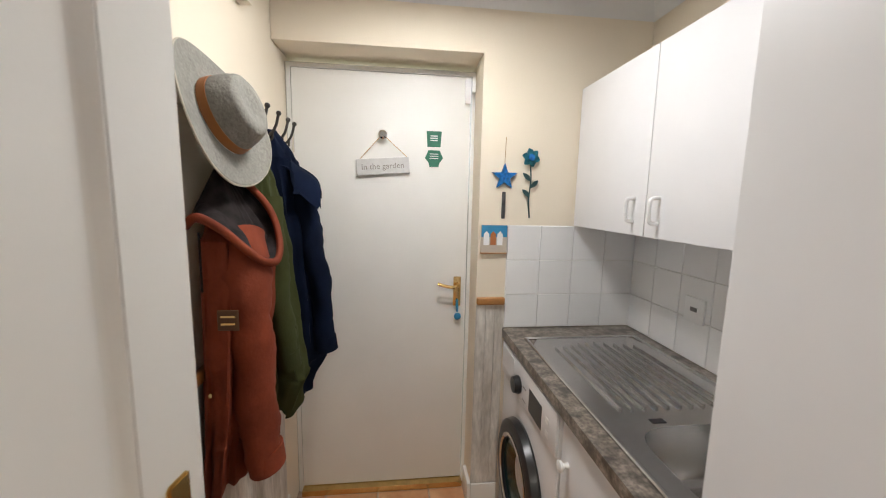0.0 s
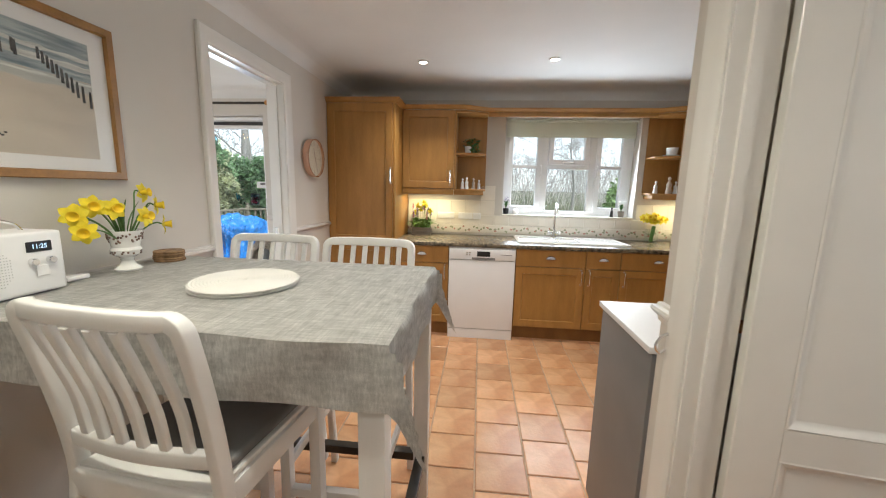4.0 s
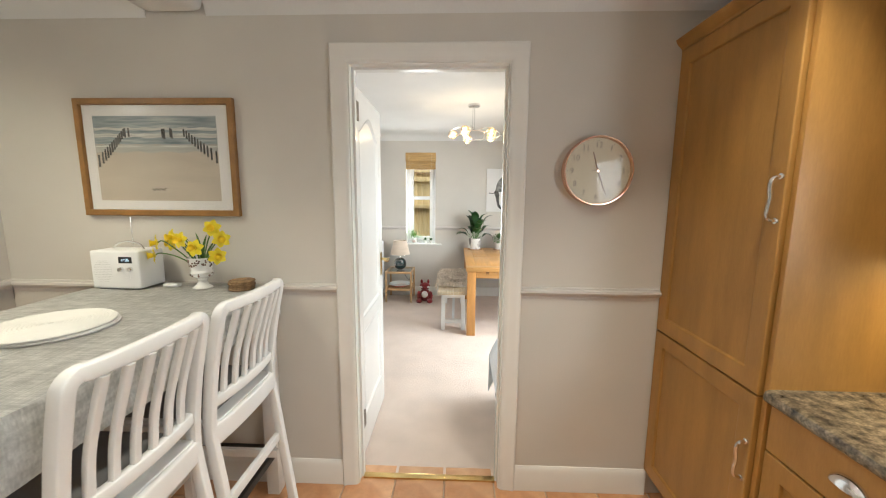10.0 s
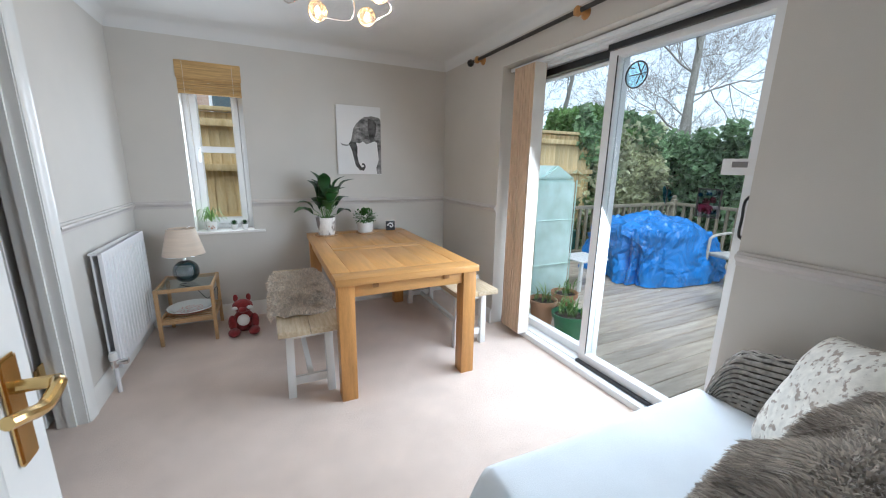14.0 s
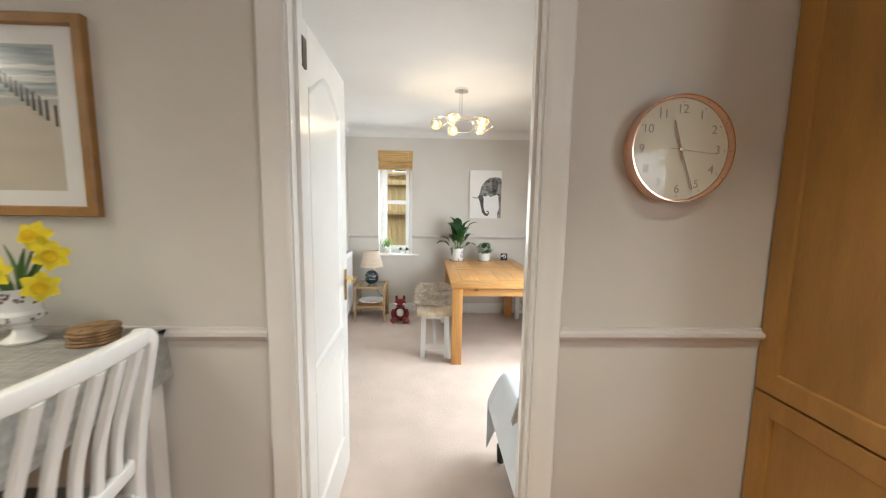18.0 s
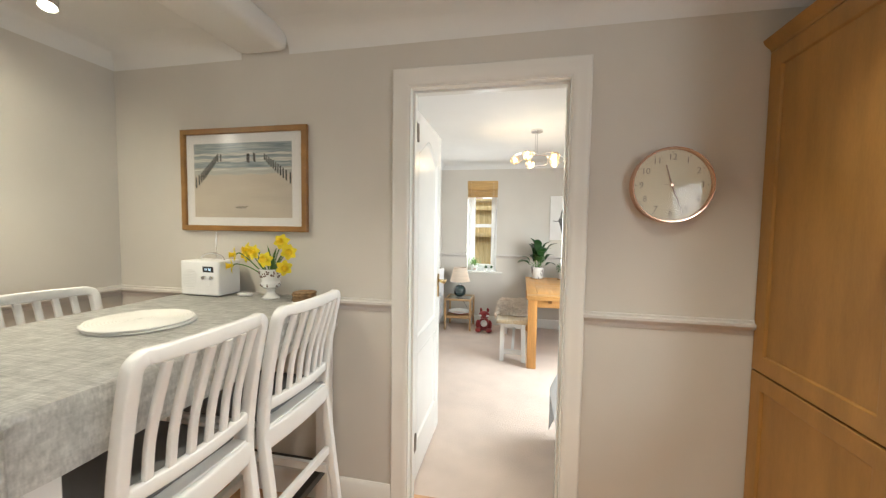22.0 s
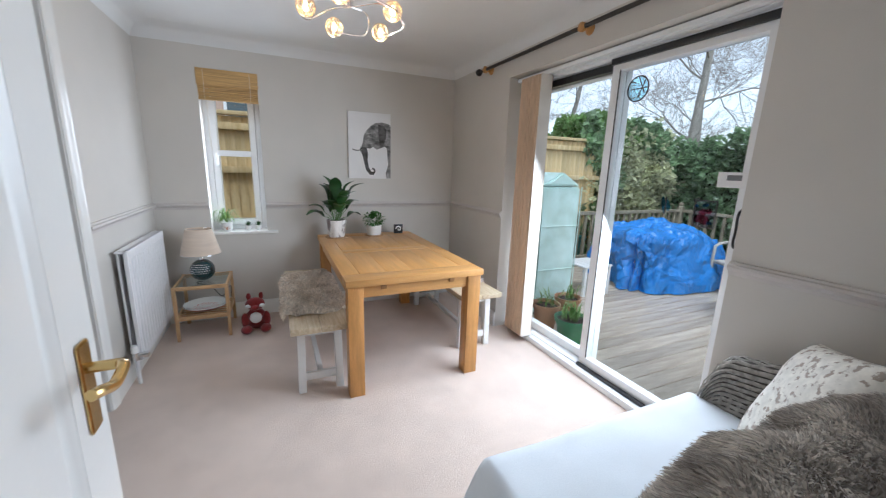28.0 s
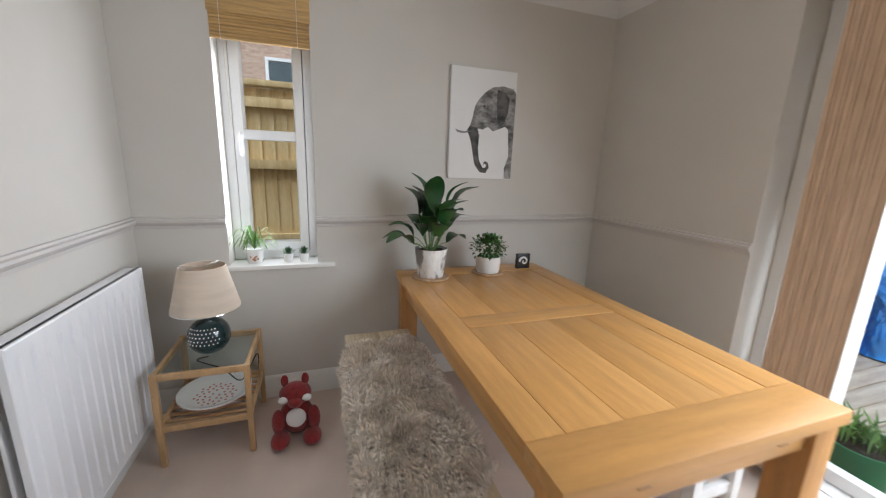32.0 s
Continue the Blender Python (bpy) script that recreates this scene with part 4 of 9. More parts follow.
# ---------- doors ----------
def door_leaf(name, width, m, label, height=1.985, category="door"):
    """A panelled leaf, built from its hinge at 0 along +y, 35 mm thick towards -x; two panels, the upper one arched."""
    u = thing(name, (0, 0, 0), label, category)
    T, S = 0.035, 0.105
    z0, z1 = 0.012, 0.012 + height
    part("hinge_stile", box(-T, 0, 0, S, z0, z1, 0.002, 1), gloss_white, u)
    part("lock_stile", box(-T, 0, width - S, width, z0, z1, 0.002, 1), gloss_white, u)
    part("bottom_rail", box(-T, 0, S, width - S, z0, 0.22, 0.0), gloss_white, u)
    part("lock_rail", box(-T, 0, S, width - S, 0.715, 0.80, 0.0), gloss_white, u)
    n = 20
    arch = [(S + (width - 2 * S) * k / n, z1 - 0.20 + 0.095 * math.sin(math.pi * k / n) ** 1.5) for k in range(n + 1)]
    bm = bmesh.new()
    lo = [[bm.verts.new((x, y, z)) for y, z in arch] for x in (-T, 0)]
    hi = [[bm.verts.new((x, y, z1)) for y, z in arch] for x in (-T, 0)]
    for k in range(n):
        bm.faces.new((lo[1][k], lo[1][k + 1], hi[1][k + 1], hi[1][k]))
        bm.faces.new((lo[0][k + 1], lo[0][k], hi[0][k], hi[0][k + 1]))
        bm.faces.new((lo[0][k], lo[0][k + 1], lo[1][k + 1], lo[1][k]))
        bm.faces.new((hi[1][k], hi[1][k + 1], hi[0][k + 1], hi[0][k]))
    part("top_rail", bm, gloss_white, u)
    MO = [(0, -0.002), (0.004, 0.001), (0.012, -0.003), (0.020, -0.009), (0.024, -0.010), (0.030, -0.0145), (0, -0.0145)]
    for pts in ([(S, 0.80), (width - S, 0.80)] + arch[::-1], [(S, 0.22), (width - S, 0.22), (width - S, 0.715), (S, 0.715)]):
        zs = [p[1] for p in pts]
        bm = bmesh.new()
        raw_box(bm, -T + 0.010, -0.010, S, width - S, min(zs), min(zs) + (z1 - 0.11 - 0.80 if len(pts) > 4 else 0.495))
        if len(pts) > 4:
            bmesh.ops.delete(bm, geom=bm.verts[:], context="VERTS")
            raw_box(bm, -T + 0.010, -0.010, S, width - S, 0.80, z1 - 0.11)
        p = part("panel", bm, gloss_white, u)
        for at, sg in ((0.0, 1), (-T, -1)):
            part("moulding", sweep(pts, MO, upright("x", at, sg), closed=True), gloss_white, p)
    for at, sg in ((0.0, 1), (-T, -1)):
        mm = upright("x", at, sg)
        bm = bmesh.new()
        raw_box(bm, width - 0.074, width - 0.034, 0.93, 1.085, 0, 0.006)
        bmesh.ops.bevel(bm, geom=bm.edges[:], offset=0.004, segments=2, affect="EDGES")
        yc = width - 0.054
        tube([(yc, 1.04, 0.004), (yc, 1.04, 0.05)], 0.009, 10, bm)
        tube(bow([(yc, 1.04, 0.046), (yc - 0.02, 1.044, 0.056), (yc - 0.06, 1.036, 0.056), (yc - 0.095, 1.046, 0.052), (yc - 0.112, 1.050, 0.047)], 5), 0.0085, 10, bm)
        bmesh.ops.transform(bm, matrix=mm, verts=bm.verts)
        part("door_handle", bm, brass, u, "polished brass lever handle on a backplate")
    bm = bmesh.new()
    for z in (0.235, 1.82):
        box(-0.004, 0.006, -0.002, 0.028, z, z + 0.095, 0.001, 1, bm)
        tube([(0.006, 0.0, z), (0.006, 0.0, z + 0.095)], 0.006, 8, bm)
    part("hinge", bm, brass, u, "brass butt hinges")
    u.matrix_basis = m
    return u


door_leaf("door_1", 0.686, pose(-0.920, -2.022, 0, 0, 0, 180.8), "white panelled interior door standing open into the dining room")
door_leaf("door_2", 0.755, pose(-0.022, 0.130, 0, 0, 0, -8.8), "white panelled interior door standing open into the utility room")
door_leaf("door_3", 0.72, pose(-0.150, -4.318, 0, 0, 0, 184.0), "white panelled interior door folded back into the lounge")
bronze = mat("bronze", (0.10, 0.075, 0.05), 0.45, 0.7, vary=0.12, scale=30)
for z in (0.235, 1.82):
    part("hinge_leaf", box(-0.9465, -0.9385, -2.036, -1.998, z, z + 0.088, 0.001, 1), bronze, door_frame_1, "dark bronze butt hinge")
for z in (0.28, 1.78):
    part("hinge_leaf", box(-0.196, -0.1885, -4.305, -4.262, z, z + 0.095, 0.001, 1), brass, door_frame_3)
structure("trim_threshold", box(DOOR[0] + 0.028, DOOR[1] - 0.028, -1.962, -1.926, -0.004, 0.010, 0.004), brass, "brass carpet strip in the doorway")
solo("strike_plate", box(-1.6445, -1.6415, -2.000, -1.972, 0.975, 1.055, 0.001, 1), steel, "worn metal strike plate on the door lining", "strike plate")

# ---------- dining room ----------
# patio door
u = thing("door_patio", (-3.13, -3.69, 0), "white plastic sliding patio door onto the deck", "patio door", kind="structure")
part("outer_frame", frame_bars("x", -3.195, -3.075, -4.558, -2.817, 0.0, 2.068, 0.055), upvc, u)
part("head_trim", box(-3.074, -3.03, -4.558, -2.817, 2.035, 2.068, 0.004), upvc, u)
part("threshold", box(-3.074, -3.020, -4.558, -2.817, 0.0, 0.045, 0.006), upvc, u)
part("track", box(-3.084, -3.062, -3.715, -2.86, 0.0455, 0.066, 0.003), black_plastic, u)
part("head_gasket", box(-3.086, -3.066, -3.715, -2.86, 1.992, 2.026, 0.003), black_plastic, u)
window_light(u, "x", -3.185, -3.140, -4.505, -3.655, 0.06, 2.015, 0.062)
window_light(u, "x", -3.135, -3.088, -3.718, -2.870, 0.06, 2.015, 0.062)
part("seal", box(-3.180, -3.092, -4.50, -2.875, 1.965, 2.010, 0.002), black_plastic, u)
part("meeting_strip", box(-3.087, -3.082, -3.660, -3.654, 0.12, 1.96, 0.001, 1), black_plastic, u)
part("door_handle", bar_handle("x", -3.085, 1, -2.892, 1.14, 0.17), black_plastic, u)

# vertical blind, drawn to one end
blind_tan = mat("blind_tan", (0.68, 0.50, 0.35), 0.9, vary=0.04, scale=8, stretch=(1, 1, 0.2), fine=0.08, bump=0.2, bscale=300)
u = thing("vertical_blind", (-2.99, -4.42, 0.04), "tan fabric vertical blind gathered at one end", "blind")
part("head_rail", box(-3.02, -2.985, -4.55, -2.825, 2.035, 2.062, 0.004), upvc, u)
for k in range(24):
    y = -4.436 + k * 0.0097
    bm = bmesh.new()
    raw_box(bm, -3.045, -2.945 + 0.003 * math.sin(k * 1.9), y - 0.0036, y + 0.0036, 0.055, 2.034)
    part("slat", bm, blind_tan, u, smooth=0)
# end slat of the same blind; daylight on its face is put into the colour
part("edge_slat", box(-3.035, -2.938, -4.2035, -4.2005, 0.055, 2.034, 0.001, 1), mat("blind_daylit", (0.78, 0.73, 0.66), 0.9, vary=0.03, scale=8, bump=0.2, bscale=300), u, "end slat of the blind, coloured paler as if lit by daylight")
bm = bmesh.new()
for k in range(12):
    y = -4.432 + k * 0.0200
    tube(bow([(-3.04, y, 0.056), (-3.02, y + 0.006, 0.036), (-2.98, y + 0.004, 0.034), (-2.95, y + 0.0200, 0.056)], 3), 0.0014, 5, bm)
part("chain", bm, white_plastic, u)

# curtain pole
u = thing("curtain_pole", (-2.87, -3.9, 2.17), "dark metal curtain pole with wooden brackets and ball end", "curtain pole")
part("pole", tube([(-2.86, -4.93, 2.178), (-2.86, -2.55, 2.178)], 0.0125, 14), dark_metal, u)
part("finial", turned([(0, -0.03), (0.016, -0.026), (0.028, -0.008), (0.028, 0.008), (0.016, 0.026), (0.011, 0.04), (0, 0.04)], (-2.86, -4.96, 2.178), 16, axis="y"), dark_metal, u)
for y in (-4.85, -3.76, -2.72):
    part("bracket", turned([(0, 0), (0.034, 0), (0.032, 0.008), (0.016, 0.022), (0.014, 0.04), (0.026, 0.052), (0.026, 0.072), (0.012, 0.078), (0, 0.078)], (-2.92, y, 2.178), 16, axis="x"), oak_z, u)

# side window with reveal board and slatted wooden blind
win = thing("window_2", (-0.9, -5.7, 0.775), "narrow white plastic casement window with one glazing bar", "window", kind="structure")
part("window_frame", frame_bars("y", -5.77, -5.70, -1.114, -0.691, 0.776, 2.074, 0.045), upvc, win)
window_light(win, "y", -5.76, -5.692, -1.07, -0.735, 0.820, 2.030, 0.048)
part("glazing_bar", box(-1.03, -0.775, -5.745, -5.697, 1.410, 1.460, 0.005), upvc, win)
part("latch", bar_handle("y", -5.692, 1, -0.765, 1.385, 0.11), upvc, win)
structure("window_sill_dining", box(-1.205, -0.665, -5.699, -5.530, 0.753, 0.776, 0.006), gloss_white)
u = thing("wooden_blind", (-0.9, -5.58, 1.825), "bamboo slat blind pulled up at the window", "blind")
for k in range(16):
    z = 1.840 + k * 0.0145
    part("slat", box(-1.118, -0.687, -5.578 - 0.004 * (k % 2), -5.566 - 0.004 * (k % 2), z, z + 0.0138, 0.003, 1), blind_wood, u)
part("valance", box(-1.120, -0.685, -5.566, -5.558, 1.950, 2.073, 0.003), blind_wood, u)
for x in (-0.735, -1.06):
    part("cord", tube([(x, -5.556, 2.065), (x, -5.556, 1.835)], 0.0012, 5), cream_tile, u)
part("pull_cord", tube(bow([(-0.735, -5.60, 1.835), (-0.737, -5.60, 1.585), (-0.742, -5.60, 1.485), (-0.748, -5.60, 1.455), (-0.744, -5.60, 1.545), (-0.745, -5.60, 1.835)], 6), 0.0014, 5), cream_tile, u)
# lounge window seen through the side doorway
win = thing("window_3", (0.9, -5.7, 0.80), "white plastic casement window in the lounge", "window", kind="structure")
part("window_frame", frame_bars("y", -5.77, -5.70, 0.551, 1.249, 0.801, 2.089, 0.05), upvc, win)
window_light(win, "y", -5.76, -5.692, 0.60, 1.20, 0.85, 2.04, 0.05)
part("glazing_bar", box(0.65, 1.15, -5.745, -5.697, 1.425, 1.475, 0.005), upvc, win)
structure("window_sill_lounge", box(0.46, 1.34, -5.699, -5.530, 0.778, 0.801, 0.006), gloss_white)
u = thing("lounge_blind", (0.9, -5.58, 1.72), "bamboo slat blind half pulled up in the lounge window", "blind")
for k in range(24):
    z = 1.72 + k * 0.0145
    part("slat", box(0.52, 1.28, -5.578 - 0.004 * (k % 2), -5.566 - 0.004 * (k % 2), z, z + 0.0138, 0.003, 1), blind_wood, u)
part("valance", box(0.515, 1.285, -5.566, -5.558, 1.90, 2.088, 0.003), blind_wood, u)
u = thing("leather_armchair", (0.95, -4.95, 0), "dark brown leather armchair in the lounge", "armchair")
brown_leather = mat("brown_leather", (0.028, 0.014, 0.010), 0.4, vary=0.15, scale=6, bump=0.3, bscale=90)
part("seat", box(0.62, 1.30, -5.30, -4.62, 0.14, 0.45, 0.06, 4), brown_leather, u)
part("backrest", box(0.60, 0.80, -5.32, -4.60, 0.451, 0.98, 0.07, 4), brown_leather, u)
for y in (-5.40, -4.60):
    part("arm", box(0.62, 1.32, y - 0.08, y + 0.08, 0.14, 0.64, 0.06, 4), brown_leather, u)
for x in (0.68, 1.24):
    for y in (-5.35, -4.58):
        part("foot", box(x - 0.03, x + 0.03, y - 0.03, y + 0.03, 0, 0.1395, 0.004), brown_leather, u)

# radiator
u = thing("radiator", (-0.36, -5.03, 0.13), "white ribbed panel radiator under the dado rail", "radiator")
bm = bmesh.new()
n = 60
RY0, RY1, RZ0, RZ1 = -5.370, -4.600, 0.145, 0.835
cols = []
for k in range(n * 4 + 1):
    y = RY0 + 0.01 + (RY1 - RY0 - 0.02) * k / (n * 4)
    ph = (k / (n * 4) * 14) % 1.0
    d = 0.0055 if 0.32 < ph < 0.68 else 0.0
    x = -0.392 + d
    cols.append([bm.verts.new((x if 0.06 < f < 0.94 else -0.392, y, RZ0 + 0.012 + (RZ1 - RZ0 - 0.024) * f)) for f in (0, 0.05, 0.075, 0.925, 0.95, 1)])
for a, b_ in zip(cols, cols[1:]):
    for j in range(5):
        bm.faces.new((a[j], b_[j], b_[j + 1], a[j + 1]))
part("front_panel", bm, appliance_white, u)
part("panel_edge", sweep([(RY0, RZ0), (RY1, RZ0), (RY1, RZ1), (RY0, RZ1)], [(0, -0.016), (0, 0.002), (0.004, 0.006), (0.014, 0.006), (0.014, -0.016)], upright("x", -0.387, -1), closed=True), appliance_white, u)
part("top_grille", box(-0.384, -0.330, RY0, RY1, RZ1 - 0.012, RZ1, 0.002), appliance_white, u)
part("back_panel", box(-0.345, -0.335, RY0 + 0.01, RY1 - 0.01, RZ0 + 0.01, RZ1 - 0.012, 0.002), appliance_white, u)
part("pipe", tube(bow([(-0.365, -4.585, 0.0), (-0.365, -4.585, 0.10), (-0.365, -4.59, 0.175), (-0.365, -4.63, 0.18)], 5), 0.011, 10), appliance_white, u)
bm = turned([(0, 0), (0.017, 0), (0.019, 0.02), (0.017, 0.05), (0, 0.052)], (-0.365, -4.575, 0.165), 14)
tube([(-0.362, -4.575, 0.195), (-0.432, -4.575, 0.195)], 0.014, 14, bm)
tube([(-0.405, -4.575, 0.195), (-0.428, -4.575, 0.195)], 0.019, 14, bm)
tube([(-0.365, -4.60, 0.19), (-0.365, -4.64, 0.19)], 0.012, 10, bm)
part("valve", bm, chrome, u, "chrome radiator valve")
part("valve_cap", turned([(0, 0), (0.021, 0), (0.022, 0.03), (0.015, 0.046), (0, 0.048)], (-0.365, -4.575, 0.212), 18), white_plastic, u)
part("bracket", box(-0.334, -0.306, -5.25, -5.22, 0.3, 0.7, 0.001, 1), appliance_white, u)

# oak dining table
EX0, EX1, EY0, EY1, EZ = -2.408, -1.528, -5.462, -3.944, 0.735
u = thing("dining_table", (-1.95, -4.70, 0), "solid oak extending dining table with square legs", "table")
def slab(name, x0, x1, y0, y1, mt, z0=EZ - 0.040, z1=EZ):
    return part(name, box(x0, x1, y0, y1, z0, z1, 0.003), mt, u)
slab("end_board", EX0, EX1, EY1 - 0.135, EY1, oak_x)
slab("end_board", EX0, EX1, EY0, EY0 + 0.135, oak_x)
slab("side_board", EX0, EX0 + 0.105, EY0 + 0.1365, EY1 - 0.1365, oak_y)
slab("side_board", EX1 - 0.105, EX1, EY0 + 0.1365, EY1 - 0.1365, oak_y)
ym = (EY0 + EY1) / 2
slab("middle_board", EX0 + 0.1065, EX1 - 0.1065, ym - 0.05, ym + 0.05, oak_x)
w3 = (EX1 - EX0 - 0.213) / 4
for a, b_ in ((EY0 + 0.1365, ym - 0.0515), (ym + 0.0515, EY1 - 0.1365)):
    for k in range(4):
        slab("inlaid_board", EX0 + 0.1065 + k * w3 + 0.0004, EX0 + 0.1065 + (k + 1) * w3 - 0.0004, a, b_, oak_y, EZ - 0.04, EZ - 0.001)
for x0 in (EX0 + 0.012, EX1 - 0.102):
    for y0 in (EY0 + 0.012, EY1 - 0.102):
        part("leg", box(x0, x0 + 0.09, y0, y0 + 0.09, 0, EZ - 0.041, 0.004), oak_z, u)
for y0 in (EY0 + 0.03, EY1 - 0.055):
    part("apron", box(EX0 + 0.104, EX1 - 0.104, y0, y0 + 0.025, EZ - 0.115, EZ - 0.041, 0.002), oak_x, u)
for x0 in (EX0 + 0.03, EX1 - 0.055):
    part("apron", box(x0, x0 + 0.025, EY0 + 0.104, EY1 - 0.104, EZ - 0.125, EZ - 0.041, 0.002), oak_y, u)
for x0 in (EX0 + 0.20, EX1 - 0.24):
    part("runner_end", box(x0, x0 + 0.035, EY1 - 0.03, EY1 - 0.018, EZ - 0.070, EZ - 0.045, 0.002), maple_edge, u)

bench_wood = mat("bench_wood", (0.40, 0.30, 0.18), 0.6, vary=0.0, color2=(0.56, 0.47, 0.33), scale=5, stretch=(12, 1, 12), fine=0.12, fscale=50, bump=0.2, bscale=80, random_value=0.06)
fur_pale = mat("fur_pale", (0.70, 0.60, 0.50), 0.95, color2=(0.90, 0.83, 0.74), scale=12, random_value=0.25, island=True, spec=0.2, sheen=0.4)
fur_white = mat("fur_white", (0.50, 0.45, 0.41), 0.95, color2=(0.74, 0.70, 0.66), scale=14, random_value=0.2, island=True, spec=0.2, sheen=0.4)
fur_dark = mat("fur_dark", (0.29, 0.255, 0.22), 0.95, color2=(0.74, 0.68, 0.61), scale=11, random_value=0.35, island=True, spec=0.2, sheen=0.3)


def fur_coat(surface, count, length, seed, flow=(0, 0, -1), width=0.004):
    """Many bent tufts over a surface given as a function of two numbers from 0 to 1, joined in one mesh."""
    rng = random.Random(seed)
    verts, faces = [], []
    flow = Vector(flow)
    for _ in range(count):
        a, b_ = rng.random(), rng.random()
        p, pa, pb = surface(a, b_), surface(min(1, a + 0.01), b_), surface(a, min(1, b_ + 0.01))
        if a > 0.985:
            pa = p + (p - surface(a - 0.01, b_))
        if b_ > 0.985:
            pb = p + (p - surface(a, b_ - 0.01))
        nrm = (pa - p).cross(pb - p)
        if nrm.length < 1e-9:
            continue
        nrm.normalize()
        swirl = Vector((noise.noise(p * 9), noise.noise(p * 9 + Vector((7, 3, 1))), noise.noise(p * 9 + Vector((2, 9, 5)))))
        d = (nrm * 0.75 + flow * 0.45 + swirl * 1.0 + Vector((rng.uniform(-1, 1), rng.uniform(-1, 1), rng.uniform(-1, 1))) * 0.35).normalized()
        if d.dot(nrm) < 0.12:
            d = (d + nrm * (0.2 - d.dot(nrm))).normalized()
        L = length * rng.uniform(0.6, 1.2)
        side = d.cross(Vector((rng.uniform(-1, 1), rng.uniform(-1, 1), rng.uniform(-1, 1)))).normalized() * width * rng.uniform(0.6, 1.3)
        mid = p + d * L * 0.55
        tip = p + d * L * 0.9 + (swirl * 0.5 + flow * 0.4) * L
        i = len(verts)
        verts += [p - side - nrm * 0.004, p + side - nrm * 0.004, mid + side * 0.8, mid - side * 0.8, tip]
        faces += [(i, i + 1, i + 2, i + 3), (i + 3, i + 2, i + 4)]
    return verts, faces


def fur_part(parent, surface, count, length, seed, mt, flow=(0, 0, -1), width=0.004):
    base = ORIGIN[parent]
    v, f = fur_coat(surface, count, length, seed, flow, width)
    me = bpy.data.meshes.new("fur")
    me.from_pydata([tuple(p - base) for p in v], [], f)
    me.materials.append(mt)
    me.shade_smooth()
    ob = new("fur", me)
    ob.parent = parent
    ORIGIN[ob] = base
    return tagged(ob, kind="stuff")


def sheet(surface, na, nb, thick=0.006):
    bm = bmesh.new()
    g = [[bm.verts.new(surface(i / na, j / nb)) for j in range(nb + 1)] for i in range(na + 1)]
    for i in range(na):
        for j in range(nb):
            bm.faces.new((g[i][j], g[i + 1][j], g[i + 1][j + 1], g[i][j + 1]))
    bmesh.ops.recalc_face_normals(bm, faces=bm.faces)
    if thick:
        bmesh.ops.solidify(bm, geom=bm.faces[:], thickness=thick)
    return bm


def bench(cx, y0, y1):
    u = thing("bench", (cx, (y0 + y1) / 2, 0), "white painted bench with a limed plank seat", "bench", "benches at the dining table")
    for k in range(2):
        x0 = cx - 0.165 + k * 0.166
        part("seat_plank", box(x0, x0 + 0.164, y0, y1, 0.425, 0.462, 0.004), bench_wood, u)
    for y in (y0 + 0.12, y1 - 0.12):
        for s in (-1, 1):
            bm = box(cx + s * 0.105 - 0.022, cx + s * 0.105 + 0.022, y - 0.022, y + 0.022, 0, 0.424, 0.003)
            for v in bm.verts:
                v.co.x += s * 0.006 * (1 - v.co.z / 0.424)
            part("leg", bm, chair_white, u)
        part("end_rail", box(cx - 0.10, cx + 0.10, y - 0.011, y + 0.011, 0.075, 0.125, 0.002), chair_white, u)
        part("top_rail", box(cx - 0.084, cx + 0.084, y - 0.011, y + 0.011, 0.365, 0.424, 0.002), chair_white, u)
    part("stretcher", box(cx - 0.015, cx + 0.015, y0 + 0.145, y1 - 0.145, 0.085, 0.115, 0.002), chair_white, u)
    return u


bench(-1.395, -5.28, -4.01)
bench(-2.555, -5.42, -4.18)


def bench_skin(name, cx, y0, y1, mt, label, seed, count, over=0.06):
    """A sheepskin laid over a bench, hanging a little over both long edges."""
    def surf(a, b_):
        w = 0.165 + 0.012
        arc = (a - 0.5) * 2 * (w + over)
        edge = 0.5 + 0.5 * min(1, min(b_, 1 - b_) * 7)
        arc *= edge
        y = y0 + (y1 - y0) * b_ + 0.012 * math.sin(a * 9 + seed)
        if abs(arc) < w:
            return Vector((cx + arc, y, 0.472 + 0.004 * math.sin(b_ * 17 + a * 5)))
        s = 1 if arc > 0 else -1
        d = abs(arc) - w
        return Vector((cx + s * (w + min(d, 0.012)), y, 0.470 - d))
    u = thing(name, (cx, (y0 + y1) / 2, 0.463), label, "sheepskin", "sheepskins on the benches")
    part("hide", sheet(surf, 24, 24, 0.005), mt, u)
    fur_part(u, surf, count, 0.030, seed, mt, (0, 0.15, -0.35), 0.0035)


bench_skin("sheepskin", -1.395, -5.16, -4.20, fur_pale, "taupe long-haired sheepskin over the bench seat", 4, 11000)
bench_skin("sheepskin", -2.555, -5.15, -4.42, fur_white, "off-white long-haired sheepskin over the bench seat", 5, 6000)

